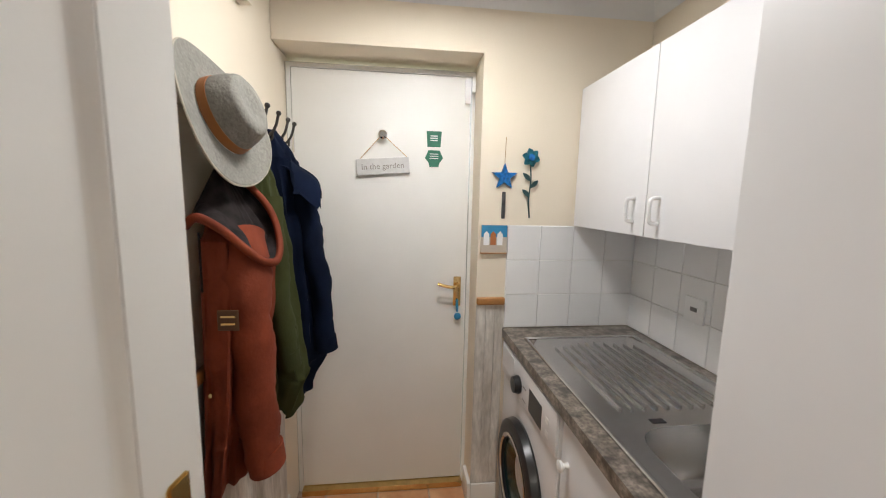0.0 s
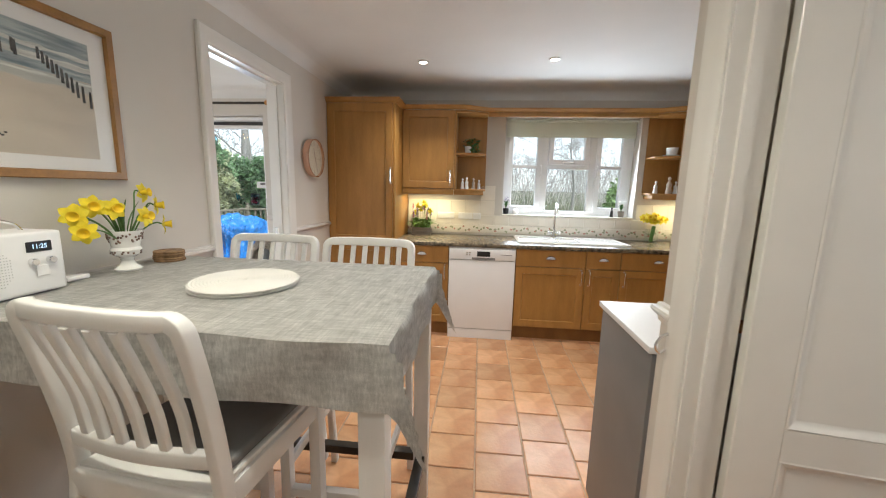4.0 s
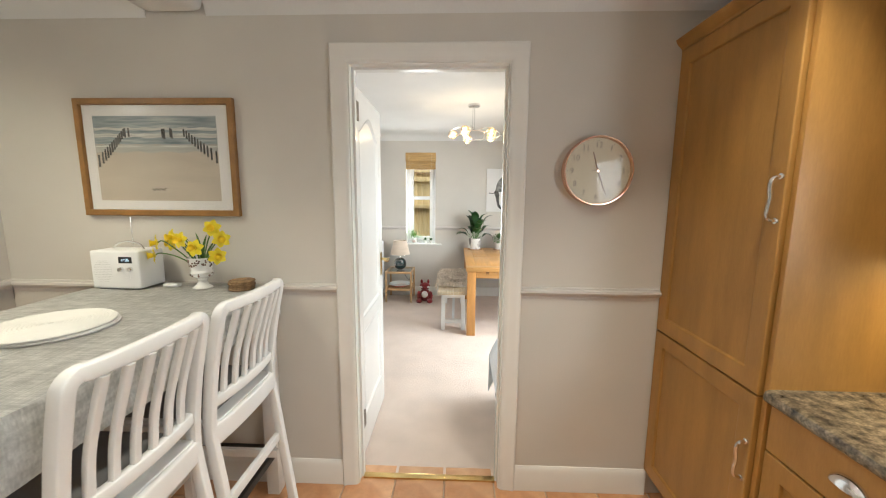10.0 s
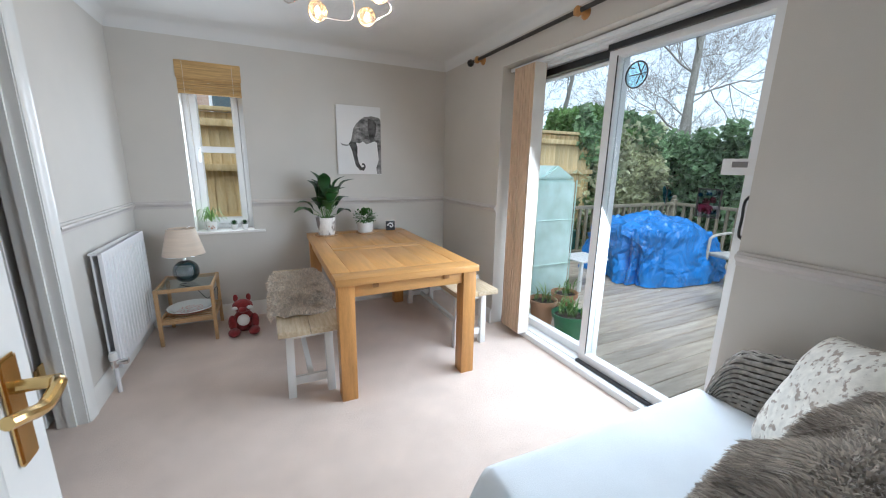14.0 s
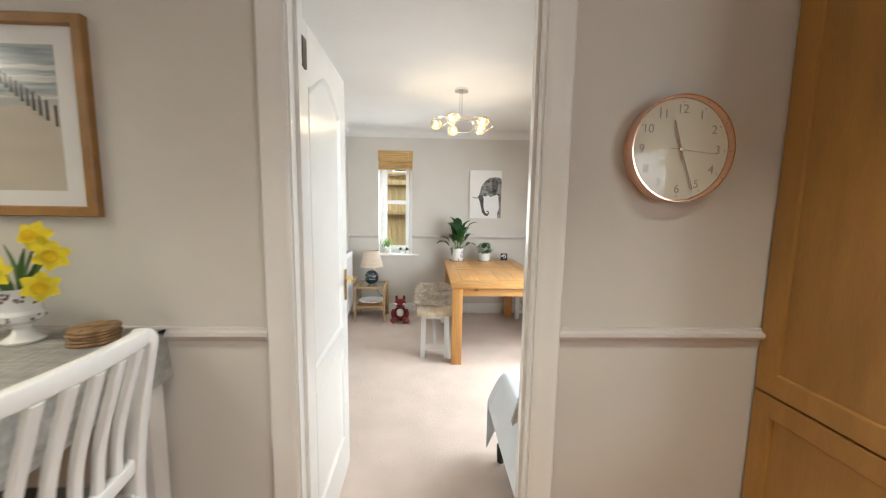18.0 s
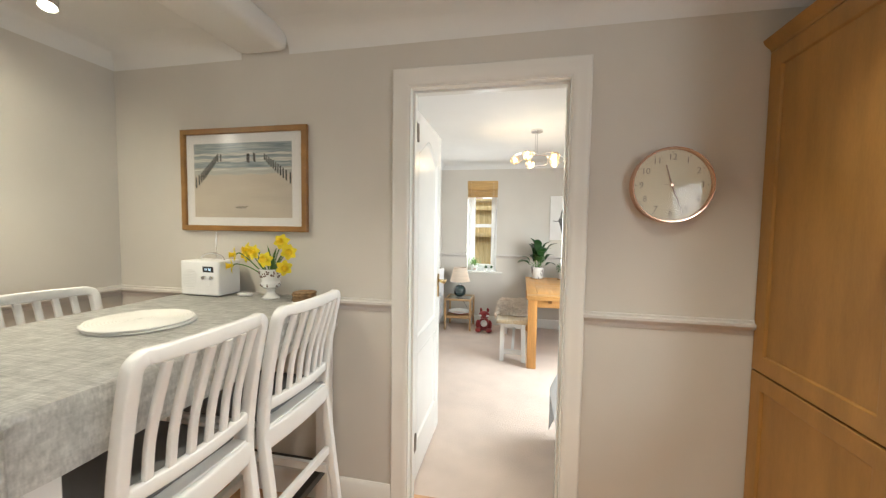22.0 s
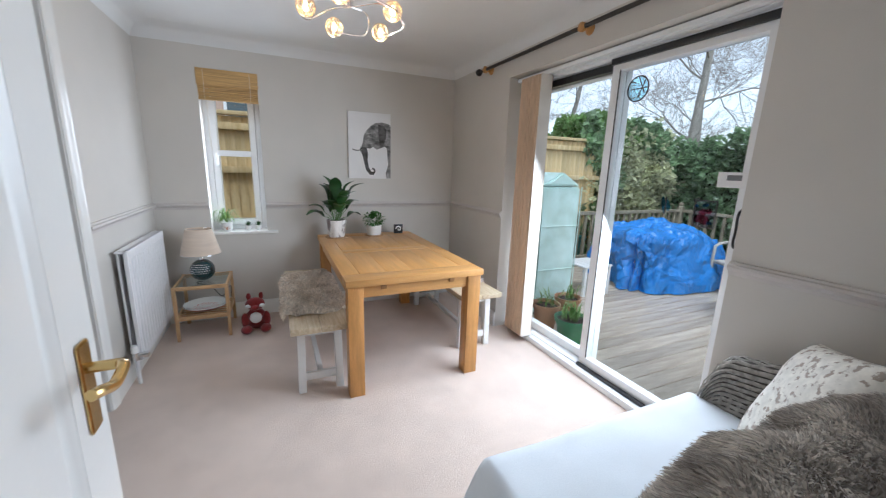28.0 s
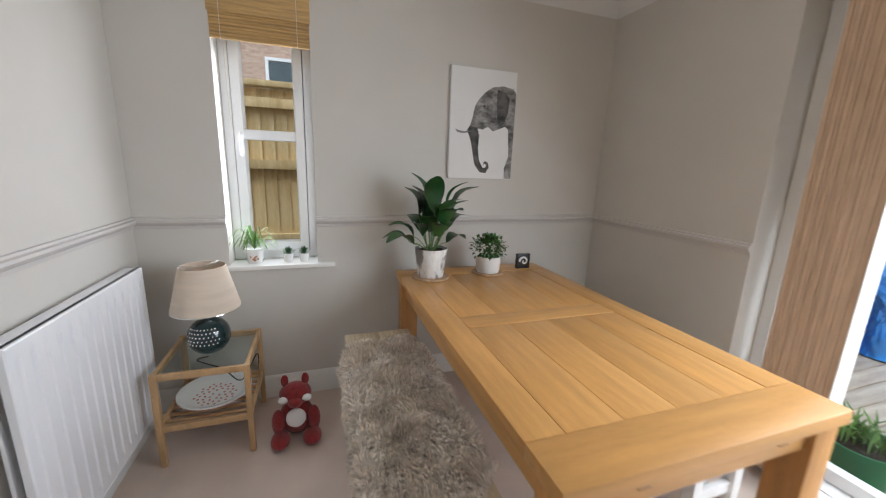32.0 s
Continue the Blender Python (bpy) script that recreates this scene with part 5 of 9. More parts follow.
# elephant canvas: plain shapes on a white board
canvas_white = mat("canvas_white", (0.78, 0.77, 0.76), 0.85, vary=0.01, bump=0.2, bscale=500)
ink_grey = mat("ink_grey", (0.085, 0.083, 0.08), 0.85, color2=(0.34, 0.33, 0.32), scale=16, stretch=(1, 1, 1.6), contrast=0.08, fine=0.25, fscale=60)
ink_dark = mat("ink_dark", (0.035, 0.034, 0.033), 0.85, color2=(0.13, 0.125, 0.12), scale=22, contrast=0.1)
def flat_shape(axis, at, sign, pts, out0, out1):
    """A flat plate with the given outline on a wall plane."""
    bm = bmesh.new()
    f = bm.faces.new([bm.verts.new((a, b_, out1)) for a, b_ in pts])
    r = bmesh.ops.extrude_face_region(bm, geom=[f])
    bmesh.ops.translate(bm, verts=[v for v in r["geom"] if isinstance(v, bmesh.types.BMVert)], vec=(0, 0, out0 - out1))
    bmesh.ops.triangulate(bm, faces=bm.faces[:])
    bmesh.ops.transform(bm, matrix=upright(axis, at, sign), verts=bm.verts)
    return bm
u = thing("elephant_canvas", (-2.05, -5.55, 1.248), "white canvas print with a grey elephant head", "picture")
part("board", box(-2.245, -1.842, -5.564, -5.542, 1.248, 1.852, 0.003), canvas_white, u)
def ell(u_, v_):
    return (-1.842 - 0.403 * u_, 1.852 - 0.604 * v_)
HEAD = [(0.42, 0.27), (0.52, 0.20), (0.62, 0.155), (0.78, 0.135), (0.95, 0.15), (0.998, 0.19), (0.998, 0.50), (0.93, 0.53), (0.85, 0.50), (0.74, 0.53), (0.66, 0.55), (0.58, 0.51), (0.50, 0.54), (0.40, 0.53), (0.30, 0.52), (0.34, 0.42), (0.36, 0.34)]
TRUNK = [(0.26, 0.55), (0.30, 0.51), (0.42, 0.53), (0.45, 0.60), (0.44, 0.72), (0.47, 0.83), (0.53, 0.895), (0.575, 0.895), (0.59, 0.87), (0.56, 0.855), (0.53, 0.87), (0.555, 0.83), (0.61, 0.845), (0.63, 0.89), (0.58, 0.945), (0.49, 0.94), (0.40, 0.87), (0.36, 0.76), (0.33, 0.66)]
EAR = [(0.70, 0.17), (0.82, 0.19), (0.90, 0.24), (0.88, 0.38), (0.83, 0.47), (0.76, 0.52), (0.72, 0.44), (0.70, 0.30)]
LEG = [(0.90, 0.50), (0.998, 0.48), (0.998, 0.995), (0.89, 0.995), (0.88, 0.90), (0.94, 0.78)]
TUSK = [(0.08, 0.545), (0.11, 0.575), (0.20, 0.585), (0.33, 0.565), (0.34, 0.545), (0.22, 0.565), (0.13, 0.56)]
for nm, pts, mt, d in (("head_shape", HEAD, ink_grey, 0.0008), ("trunk_shape", TRUNK, ink_dark, 0.0012), ("ear_shape", EAR, ink_dark, 0.0014), ("leg_shape", LEG, ink_grey, 0.0010), ("tusk_shape", TUSK, ink_grey, 0.0012)):
    part(nm, flat_shape("y", -5.5422, 1, [ell(*p) for p in pts], 0, d), mt, u, smooth=0)
part("eye", flat_shape("y", -5.5422, 1, [ell(0.505 + 0.018 * math.cos(k), 0.33 + 0.010 * math.sin(k)) for k in [j * 0.785 for j in range(8)]], 0, 0.0022), black_plastic, u)

# chandelier
bulb_glow = mat("bulb_glow", (1.0, 0.66, 0.30), 0.4, emit=26.0)
wire_gold = mat("wire_gold", (0.80, 0.68, 0.50), 0.25, 1.0, vary=0.05)
u = thing("chandelier", (-1.578, -3.90, 2.01), "chrome five-arm ceiling light with wire-ball shades, switched on", "chandelier")
part("ceiling_plate", turned([(0, 0), (0.055, 0), (0.058, 0.01), (0.055, 0.022), (0, 0.022)], (-1.578, -3.90, 2.313), 24), chrome, u)
bm = bmesh.new()
for dx, dy in ((0.012, 0), (-0.006, 0.011), (-0.006, -0.011)):
    tube([(-1.578 + dx, -3.90 + dy, 2.095), (-1.578 + dx, -3.90 + dy, 2.315)], 0.004, 8, bm)
part("stem", bm, chrome, u)
BULBS = [(-1.376, -3.892, 2.057), (-1.736, -3.748, 2.052), (-1.494, -3.693, 2.060), (-1.520, -4.040, 2.038), (-1.755, -4.040, 2.052)]
for i, (bx, by, bz) in enumerate(BULBS):
    c = Vector((-1.578, -3.90, 2.115))
    p = Vector((bx, by, bz))
    d = (p - c)
    side = Vector((-d.y, d.x, 0)).normalized()
    part("arm", tube(bow([c + Vector((0, 0, -0.02)), c + d * 0.35 - side * 0.13 + Vector((0, 0, 0.02)), c + d * 0.85 - side * 0.17 + Vector((0, 0, -0.005)), c + d * 1.10 - side * 0.06, p + d * 0.16], 6), 0.0045, 8), chrome, u)
    rng = random.Random(i)
    bm = bmesh.new()
    for k in range(26):
        axis = Vector((rng.uniform(-1, 1), rng.uniform(-1, 1), rng.uniform(-1, 1))).normalized()
        s1 = axis.orthogonal().normalized()
        s2 = axis.cross(s1)
        off = rng.uniform(-0.6, 0.6)
        rr = 0.043 * math.sqrt(1 - off * off)
        tube([p + axis * 0.043 * off + rr * (math.cos(a) * s1 + math.sin(a) * s2) for a in [j * 2 * math.pi / 14 for j in range(14)]], 0.0011, 4, bm, closed=True)
    sh = part("shade", bm, wire_gold, u, "wire-mesh ball shade")
    part("bulb", turned([(0, -0.020), (0.009, -0.014), (0.011, 0), (0.008, 0.016), (0, 0.024)], p, 12), bulb_glow, sh, "glowing halogen bulb")
    lamp("chandelier_lamp", "POINT", pose(bx, by, bz - 0.030), 1.2, (1.0, 0.76, 0.48), radius=0.006)

# ---------- sofa corner ----------
wicker = mat("wicker", (0.27, 0.245, 0.215), 0.75, vary=0.12, scale=30, fine=0.15, random_value=0.15)
grey_velvet = mat("grey_velvet", (0.20, 0.215, 0.225), 0.85, vary=0.10, scale=9, bump=0.3, bscale=250, sheen=0.5)
print_cloth = mat("print_cloth", (0.50, 0.45, 0.38), 0.9, color2=(0.80, 0.77, 0.70), scale=42, contrast=0.05, fine=0.12, fscale=40, bump=0.3, bscale=300)

print_nodes = print_cloth.node_tree.nodes["Color Ramp"].color_ramp.elements
print_nodes[0].color, print_nodes[1].color = (0.78, 0.75, 0.68, 1), (0.38, 0.32, 0.27, 1)
print_nodes[0].position, print_nodes[1].position = 0.555, 0.615


def woven(name, surface, nu, nv, parent, w=0.5):
    """Basket weave: strands that pass over and under one another across a surface of two numbers from 0 to 1."""
    bm = bmesh.new()
    def put(p, nrm, off):
        return p + nrm * off
    def nrm_at(a, b_):
        p = surface(a, b_)
        e = 0.004
        d1 = surface(min(1, a + e), b_) - surface(max(0, a - e), b_)
        d2 = surface(a, min(1, b_ + e)) - surface(a, max(0, b_ - e))
        n_ = d1.cross(d2)
        return p, n_.normalized() if n_.length > 1e-9 else Vector((0, 0, 1))
    for j in range(nv):
        prev = None
        for i in range(nu * 2 + 1):
            a = i / (nu * 2)
            b0, b1 = (j + 0.12) / nv, (j + 0.88) / nv
            off = 0.006 * (1 if ((i // 2 + j) % 2) else -0.3) if i % 2 else 0.002
            ring = []
            for b_ in (b0, b1):
                p, n_ = nrm_at(a, b_)
                ring.append(bm.verts.new(put(p, n_, off + 0.004)))
            p, n_ = nrm_at(a, (b0 + b1) / 2)
            mid = bm.verts.new(put(p, n_, off + 0.008))
            row = [ring[0], mid, ring[1]]
            if prev:
                for k in range(2):
                    bm.faces.new((prev[k], row[k], row[k + 1], prev[k + 1]))
            prev = row
    for i in range(nu):
        prev = None
        for j in range(7):
            b_ = j / 6
            row = []
            for a, o in (((i + 0.28) / nu, 0.001), ((i + 0.5) / nu, 0.006), ((i + 0.72) / nu, 0.001)):
                p, n_ = nrm_at(a, b_)
                row.append(bm.verts.new(put(p, n_, o)))
            if prev:
                for k in range(2):
                    bm.faces.new((prev[k], row[k], row[k + 1], prev[k + 1]))
            prev = row
    return tagged(part(name, bm, wicker, parent, smooth=60), kind="stuff")


sofa = thing("wicker_sofa", (-2.25, -2.40, 0), "grey-brown wicker two-seat sofa with pale blue-white seat cover", "sofa")
SX_0, SX_1, SB, SF = -2.845, -1.690, -2.045, -2.735
def arm_line(f):
    """Depth and height along an arm, from the back post round to the front."""
    ang = f * math.pi / 2
    return (SB - 0.02 - f * (SB - SF - 0.10) if f < 0.75 else SF + 0.12 - (f - 0.75) * 0.40, 0.80 - 0.12 * f ** 1.5 if f < 0.8 else 0.716 - (f - 0.8) * 1.2)
AX = SX_0 + 0.052
def arm_shell(a, b_, inset=0.0):
    """The skin of the rolled arm: a runs from the back to the front, b_ over the arm from the outer foot to the inner foot."""
    y = SB - 0.02 - a * (SB - SF - 0.01)
    top = 0.82 - 0.15 * a ** 0.9 - 0.16 * max(0.0, (a - 0.86) / 0.14) ** 2.2
    r = 0.048 - inset
    leg = top - r - 0.09
    total = 2 * leg + math.pi * r
    d = b_ * total
    if d < leg:
        return Vector((AX - r, y, 0.09 + d))
    if d > total - leg:
        return Vector((AX + r, y, 0.09 + total - d))
    ang = (d - leg) / r
    return Vector((AX - r * math.cos(ang), y, 0.09 + leg + r * math.sin(ang)))
a_ = part("arm", sheet(lambda a, b_: arm_shell(a, b_, 0.006), 24, 40, 0.003), mat("wicker_core", (0.10, 0.09, 0.08), 0.9, vary=0.1), sofa)
woven("woven_skin", arm_shell, 22, 64, a_)
def arm_end(a, b_):
    return Vector((AX - 0.046 + 0.092 * a, SF + 0.008, 0.09 + (0.46 + 0.03 * math.sin(math.pi * a)) * b_))
woven("woven_end_cap", arm_end, 4, 26, a_)
def back_face(a, b_):
    return Vector((SX_1 - 0.06 - a * (SX_1 - SX_0 - 0.12), SB - 0.05 + 0.0 * a, 0.42 + b_ * (0.40 + 0.09 * math.sin(math.pi * a))))
part("back", box(SX_0 + 0.06, SX_1 - 0.06, SB - 0.04, SB, 0.10, 0.84, 0.02, 3), wicker, sofa)
woven("woven_back", back_face, 34, 16, sofa)
part("seat_base", box(SX_0 + 0.08, SX_1 - 0.08, SF + 0.04, SB - 0.05, 0.24, 0.34, 0.02, 3), wicker, sofa)
def front_face(a, b_):
    return Vector((SX_0 + 0.07 + a * (SX_1 - SX_0 - 0.14), SF + 0.035, 0.10 + b_ * 0.26))
woven("woven_front", front_face, 34, 9, sofa)
def end_face(a, b_):
    return Vector((SX_1 - 0.075, SF + 0.05 + a * (SB - SF - 0.08), 0.10 + b_ * 0.26))
woven("woven_end", end_face, 22, 9, sofa)
for x in (SX_0 + 0.05, SX_1 - 0.05):
    for y in (SF + 0.03, SB - 0.03):
        part("foot", turned([(0, 0), (0.018, 0), (0.022, 0.04), (0.024, 0.10), (0, 0.10)], (x, y, 0), 12), dark_metal, sofa)
def cover(a, b_):
    x = SX_0 + 0.105 + a * (SX_1 - SX_0 - 0.10)
    s = b_ * 0.98
    sag = 0.005 * math.sin(a * 11) * math.sin(b_ * 6)
    end = max(0.0, (a - 0.93) / 0.07)
    drop = 0.20 * end ** 1.4
    if s < 0.66:
        return Vector((x + 0.012 * end, SB - 0.06 - s, 0.485 + sag - drop))
    d = s - 0.66
    r = min(d / 0.05, 1.0)
    return Vector((x + 0.012 * end, SB - 0.72 - 0.030 * math.sin(r * math.pi / 2) - 0.003 * math.sin(a * 9), 0.485 + sag - 0.03 * (1 - math.cos(r * math.pi / 2)) - max(0, d - 0.03) * 0.95 - drop * 0.8))
part("seat_cover", sheet(cover, 60, 40, 0.008), white_fabric, sofa, "pale blue-white cotton throw over the seat", smooth=60)
part("seat_cushion", box(SX_0 + 0.10, SX_1 - 0.10, SF + 0.02, SB - 0.06, 0.345, 0.470, 0.035, 4), white_fabric, sofa)


def pillow(name, at, size, turn, mt, label, puff=0.075, edge=None):
    """A stuffed square cushion, built lying flat and then turned."""
    w, h = size
    n = 26
    own = bmesh.new()
    for sgn in (1, -1):
        g = []
        for i in range(n + 1):
            row = []
            for j in range(n + 1):
                a, b_ = i / n * 2 - 1, j / n * 2 - 1
                pinch = 1 - 0.10 * (a * a * b_ * b_) + 0.03 * (a * a + b_ * b_ - 1)
                f = max(0.0, (1 - a ** 4) * (1 - b_ ** 4)) ** 0.55
                crease = 0.006 * noise.noise((a * 3 + at[0], b_ * 3, sgn)) * f
                row.append(own.verts.new((a * w / 2 * (1 - 0.05 * (1 - b_ * b_)), b_ * h / 2 * (1 - 0.05 * (1 - a * a)), sgn * (puff * f + crease))))
            g.append(row)
        for i in range(n):
            for j in range(n):
                own.faces.new((g[i][j], g[i + 1][j], g[i + 1][j + 1], g[i][j + 1]))
    bmesh.ops.remove_doubles(own, verts=own.verts, dist=0.0008)
    bmesh.ops.transform(own, matrix=Matrix.Translation(at) @ turn, verts=own.verts)
    return solo(name, own, mt, label, "cushion", "cushions on the sofa", smooth=70)


def facing(yaw, lean, spin=0):
    """Stands a flat thing on its edge, leaning back, turned to a heading, and rolled in its own plane."""
    return (Matrix.Rotation(radians(yaw), 4, "Z") @ Matrix.Rotation(radians(90 - lean), 4, "X") @ Matrix.Rotation(radians(spin), 4, "Z"))


pillow("cushion", (-2.565, -2.36, 0.705), (0.43, 0.43), facing(34, 24, 16), print_cloth, "cream cushion printed with hares and meadow flowers")
pillow("cushion", (-2.30, -2.19, 0.72), (0.44, 0.44), facing(10, 20, -14), grey_velvet, "slate grey velvet cushion")
pillow("cushion", (-1.925, -2.175, 0.70), (0.44, 0.44), facing(0, 10, 0), grey_velvet, "slate grey quilted cushion under the fur throw")


def throw(a, b_):
    """A fur throw hung over a cushion at the end of the sofa back and down to the seat."""
    x = -1.735 - 0.60 * a + 0.02 * math.sin(b_ * 8)
    hump = 0.955 - 0.05 * max(0, a - 0.5) + 0.015 * math.sin(a * 9)
    wide = 0.02 * math.sin(math.pi * min(1, a * 1.2))
    pts = [Vector((x, -2.050, hump - 0.13)), Vector((x, -2.09, hump - 0.02)), Vector((x, -2.18, hump)), Vector((x, -2.255, hump - 0.06)), Vector((x, -2.30, hump - 0.18)),
           Vector((x, -2.315 - wide * 0.5, hump - 0.30)), Vector((x, -2.325 - wide, 0.58)), Vector((x, -2.335 - wide, 0.505))]
    f = b_ * (len(pts) - 1)
    k = min(int(f), len(pts) - 2)
    p = pts[k].lerp(pts[k + 1], f - k)
    droop = max(0.0, 0.10 - a) / 0.10
    return p + Vector((0.012 * droop, 0.01 * math.sin(a * 16), -0.05 * droop ** 1.5))


u = thing("fur_throw", (-1.93, -2.33, 0.53), "grey-brown faux fur throw draped over the sofa end", "throw")
part("backing", sheet(throw, 28, 40, 0.014), fur_dark, u, smooth=70)
fur_part(u, throw, 42000, 0.021, 11, fur_dark, (0.1, -0.5, -0.7), 0.0021)

def blob(bm, at, r, seg=16):
    own = bmesh.new()
    bmesh.ops.create_uvsphere(own, u_segments=seg, v_segments=seg * 2 // 3, radius=1)
    bmesh.ops.transform(own, matrix=Matrix.Translation(at) @ Matrix.Diagonal((*r, 1)), verts=own.verts)
    return join(bm, own)


# ---------- lamp table ----------
clear_glass = glass("clear_glass", (0.93, 0.97, 0.96))
LX0, LX1, LY0, LY1 = -0.805, -0.460, -5.520, -5.150
u = thing("lamp_table", (-0.62, -5.36, 0), "small bamboo side table with glass top and slatted shelf", "table")
for x in (LX0, LX1):
    for y in (LY0, LY1):
        part("leg", box(x - 0.012, x + 0.012, y - 0.012, y + 0.012, 0, 0.435, 0.003), bamboo, u)
for z in (0.405, 0.165):
    for y in (LY0, LY1):
        part("rail", box(LX0 + 0.012, LX1 - 0.012, y - 0.008, y + 0.008, z, z + 0.028, 0.002), bamboo, u)
    for x in (LX0, LX1):
        part("rail", box(x - 0.008, x + 0.008, LY0 + 0.012, LY1 - 0.012, z, z + 0.028, 0.002), bamboo, u)
for k in range(7):
    y = LY0 + 0.035 + k * 0.048
    part("shelf_slat", box(LX0 + 0.008, LX1 - 0.008, y - 0.009, y + 0.009, 0.176, 0.186, 0.002), bamboo, u)
g = part("glass_top", box(LX0 + 0.010, LX1 - 0.010, LY0 + 0.010, LY1 - 0.010, 0.426, 0.432, 0.001, 1), clear_glass, u, "clear glass top")
dark_glass = mat("dark_glass", (0.012, 0.035, 0.040), 0.12, vary=0.15, coat=0.6)
shade_cloth = mat("shade_cloth", (0.74, 0.62, 0.50), 0.9, vary=0.03, scale=5, stretch=(1, 1, 8), bump=0.15, bscale=300, trans=0.1)
LC = (-0.635, -5.31)
u = thing("table_lamp", (LC[0], LC[1], 0.433), "table lamp with dark green dimpled glass base and beige shade", "lamp")
base = bmesh.new()
bmesh.ops.create_uvsphere(base, u_segments=40, v_segments=24, radius=0.085)
for v in base.verts:
    v.co.z *= 1.02
    if abs(v.co.z) < 0.07:
        a = math.atan2(v.co.y, v.co.x)
        d = max(0.0, math.cos(a * 20 + (round(v.co.z * 100) % 2) * math.pi)) * 0.0022
        v.co.x *= 1 + d * 12
        v.co.y *= 1 + d * 12
bmesh.ops.translate(base, verts=base.verts, vec=(LC[0], LC[1], 0.433 + 0.086))
part("base", base, dark_glass, u)
dots = bmesh.new()
for j in range(5):
    for k in range(9):
        a, e = radians(35 + 11 * k + 5.5 * (j % 2)), radians(-8 + 11 * j)
        blob(dots, (LC[0] + 0.0885 * math.cos(e) * math.cos(a), LC[1] + 0.0885 * math.cos(e) * math.sin(a), 0.519 + 0.0885 * math.sin(e)), (0.0032, 0.0032, 0.0032), 6)
tagged(part("dimples", dots, ceramic, u), "small pale dimples in the glass", kind="stuff")
part("neck", turned([(0, 0), (0.016, 0), (0.014, 0.03), (0.008, 0.04), (0.006, 0.19), (0, 0.19)], (LC[0], LC[1], 0.598), 14), chrome, u)
bm = turned([(0.138, 0), (0.090, 0.195)], (LC[0], LC[1], 0.652), 48)
bmesh.ops.solidify(bm, geom=bm.faces[:], thickness=0.002)
sh = part("shade", bm, shade_cloth, u)
bm = tube([(LC[0] + 0.138 * math.cos(a), LC[1] + 0.138 * math.sin(a), 0.652) for a in [k * math.pi / 20 for k in range(40)]], 0.002, 6, closed=True)
part("shade_ring", bm, chrome, sh)
bm = bmesh.new()
for k in range(3):
    a = k * 2.094
    tube([(LC[0], LC[1], 0.842), (LC[0] + 0.09 * math.cos(a), LC[1] + 0.09 * math.sin(a), 0.846)], 0.0015, 5, bm)
part("shade_spokes", bm, chrome, sh)
part("cable", tube(bow([(LC[0], LC[1] + 0.05, 0.437), (-0.60, -5.23, 0.437), (-0.70, -5.20, 0.40), (-0.76, -5.26, 0.30), (-0.80, -5.45, 0.33), (-0.79, -5.53, 0.20)], 8), 0.003, 6), black_plastic, u)
plate_red = mat("plate_red", (0.50, 0.10, 0.06), 0.4, vary=0.08)
u = thing("serving_platter", (-0.63, -5.33, 0.187), "oval white platter with coloured spots and red rim", "platter")
dish = part("dish", turned([(0, 0.012), (0.10, 0.012), (0.135, 0.030), (0.158, 0.040), (0.156, 0.046), (0.130, 0.036), (0.095, 0.018), (0, 0.018)], (-0.63, -5.33, 0.187), 40), ceramic, u)
part("underside", turned([(0, 0.0), (0.07, 0.0), (0.14, 0.026), (0.160, 0.0385), (0.134, 0.028), (0.10, 0.010), (0, 0.010)], (-0.63, -5.33, 0.187), 40), plate_red, u)
bm = bmesh.new()
rng = random.Random(3)
for k in range(46):
    a, r = k * 2.399, 0.012 + 0.080 * math.sqrt(k / 46)
    turned([(0, 0), (0.006, 0), (0.005, 0.0008), (0, 0.0008)], (-0.63 + r * math.cos(a), -5.33 + r * math.sin(a), 0.2051), 8, bm)
part("spots", bm, plate_red, dish)

# fox toy sitting on the carpet, one plain soft shape
toy_red = mat("toy_red", (0.235, 0.018, 0.020), 0.95, vary=0.12, scale=60, bump=0.6, bscale=300, sheen=0.3)
FXC, FYC = -0.992, -5.225
TOY = Matrix.Translation((FXC, FYC, 0)) @ Matrix.Diagonal((1.28, 1.15, 1.08, 1)) @ Matrix.Translation((-FXC, -FYC, 0))
bm = blob(None, (FXC, FYC, 0.085), (0.062, 0.055, 0.085))
blob(bm, (FXC, FYC + 0.012, 0.205), (0.058, 0.050, 0.050))
blob(bm, (FXC, FYC + 0.055, 0.190), (0.026, 0.030, 0.022))
for s in (-1, 1):
    blob(bm, (FXC + s * 0.036, FYC, 0.262), (0.014, 0.008, 0.030), 10)
    blob(bm, (FXC + s * 0.062, FYC + 0.035, 0.085), (0.024, 0.026, 0.062), 12)
    blob(bm, (FXC + s * 0.055, FYC + 0.075, 0.028), (0.034, 0.055, 0.028), 12)
fur_faces = len(bm.faces)
blob(bm, (FXC, FYC + 0.046, 0.105), (0.036, 0.024, 0.044), 14)
for s in (-1, 1):
    blob(bm, (FXC + s * 0.040, FYC + 0.050, 0.202), (0.018, 0.016, 0.014), 10)
for i, f in enumerate(bm.faces):
    f.material_index = 0 if i < fur_faces else 1
bmesh.ops.transform(bm, matrix=TOY, verts=bm.verts)
fox = solo("fox_toy", bm, toy_red, "dark red knitted fox toy with white chest on the carpet", "soft toy")
fox.data.materials.append(canvas_white)

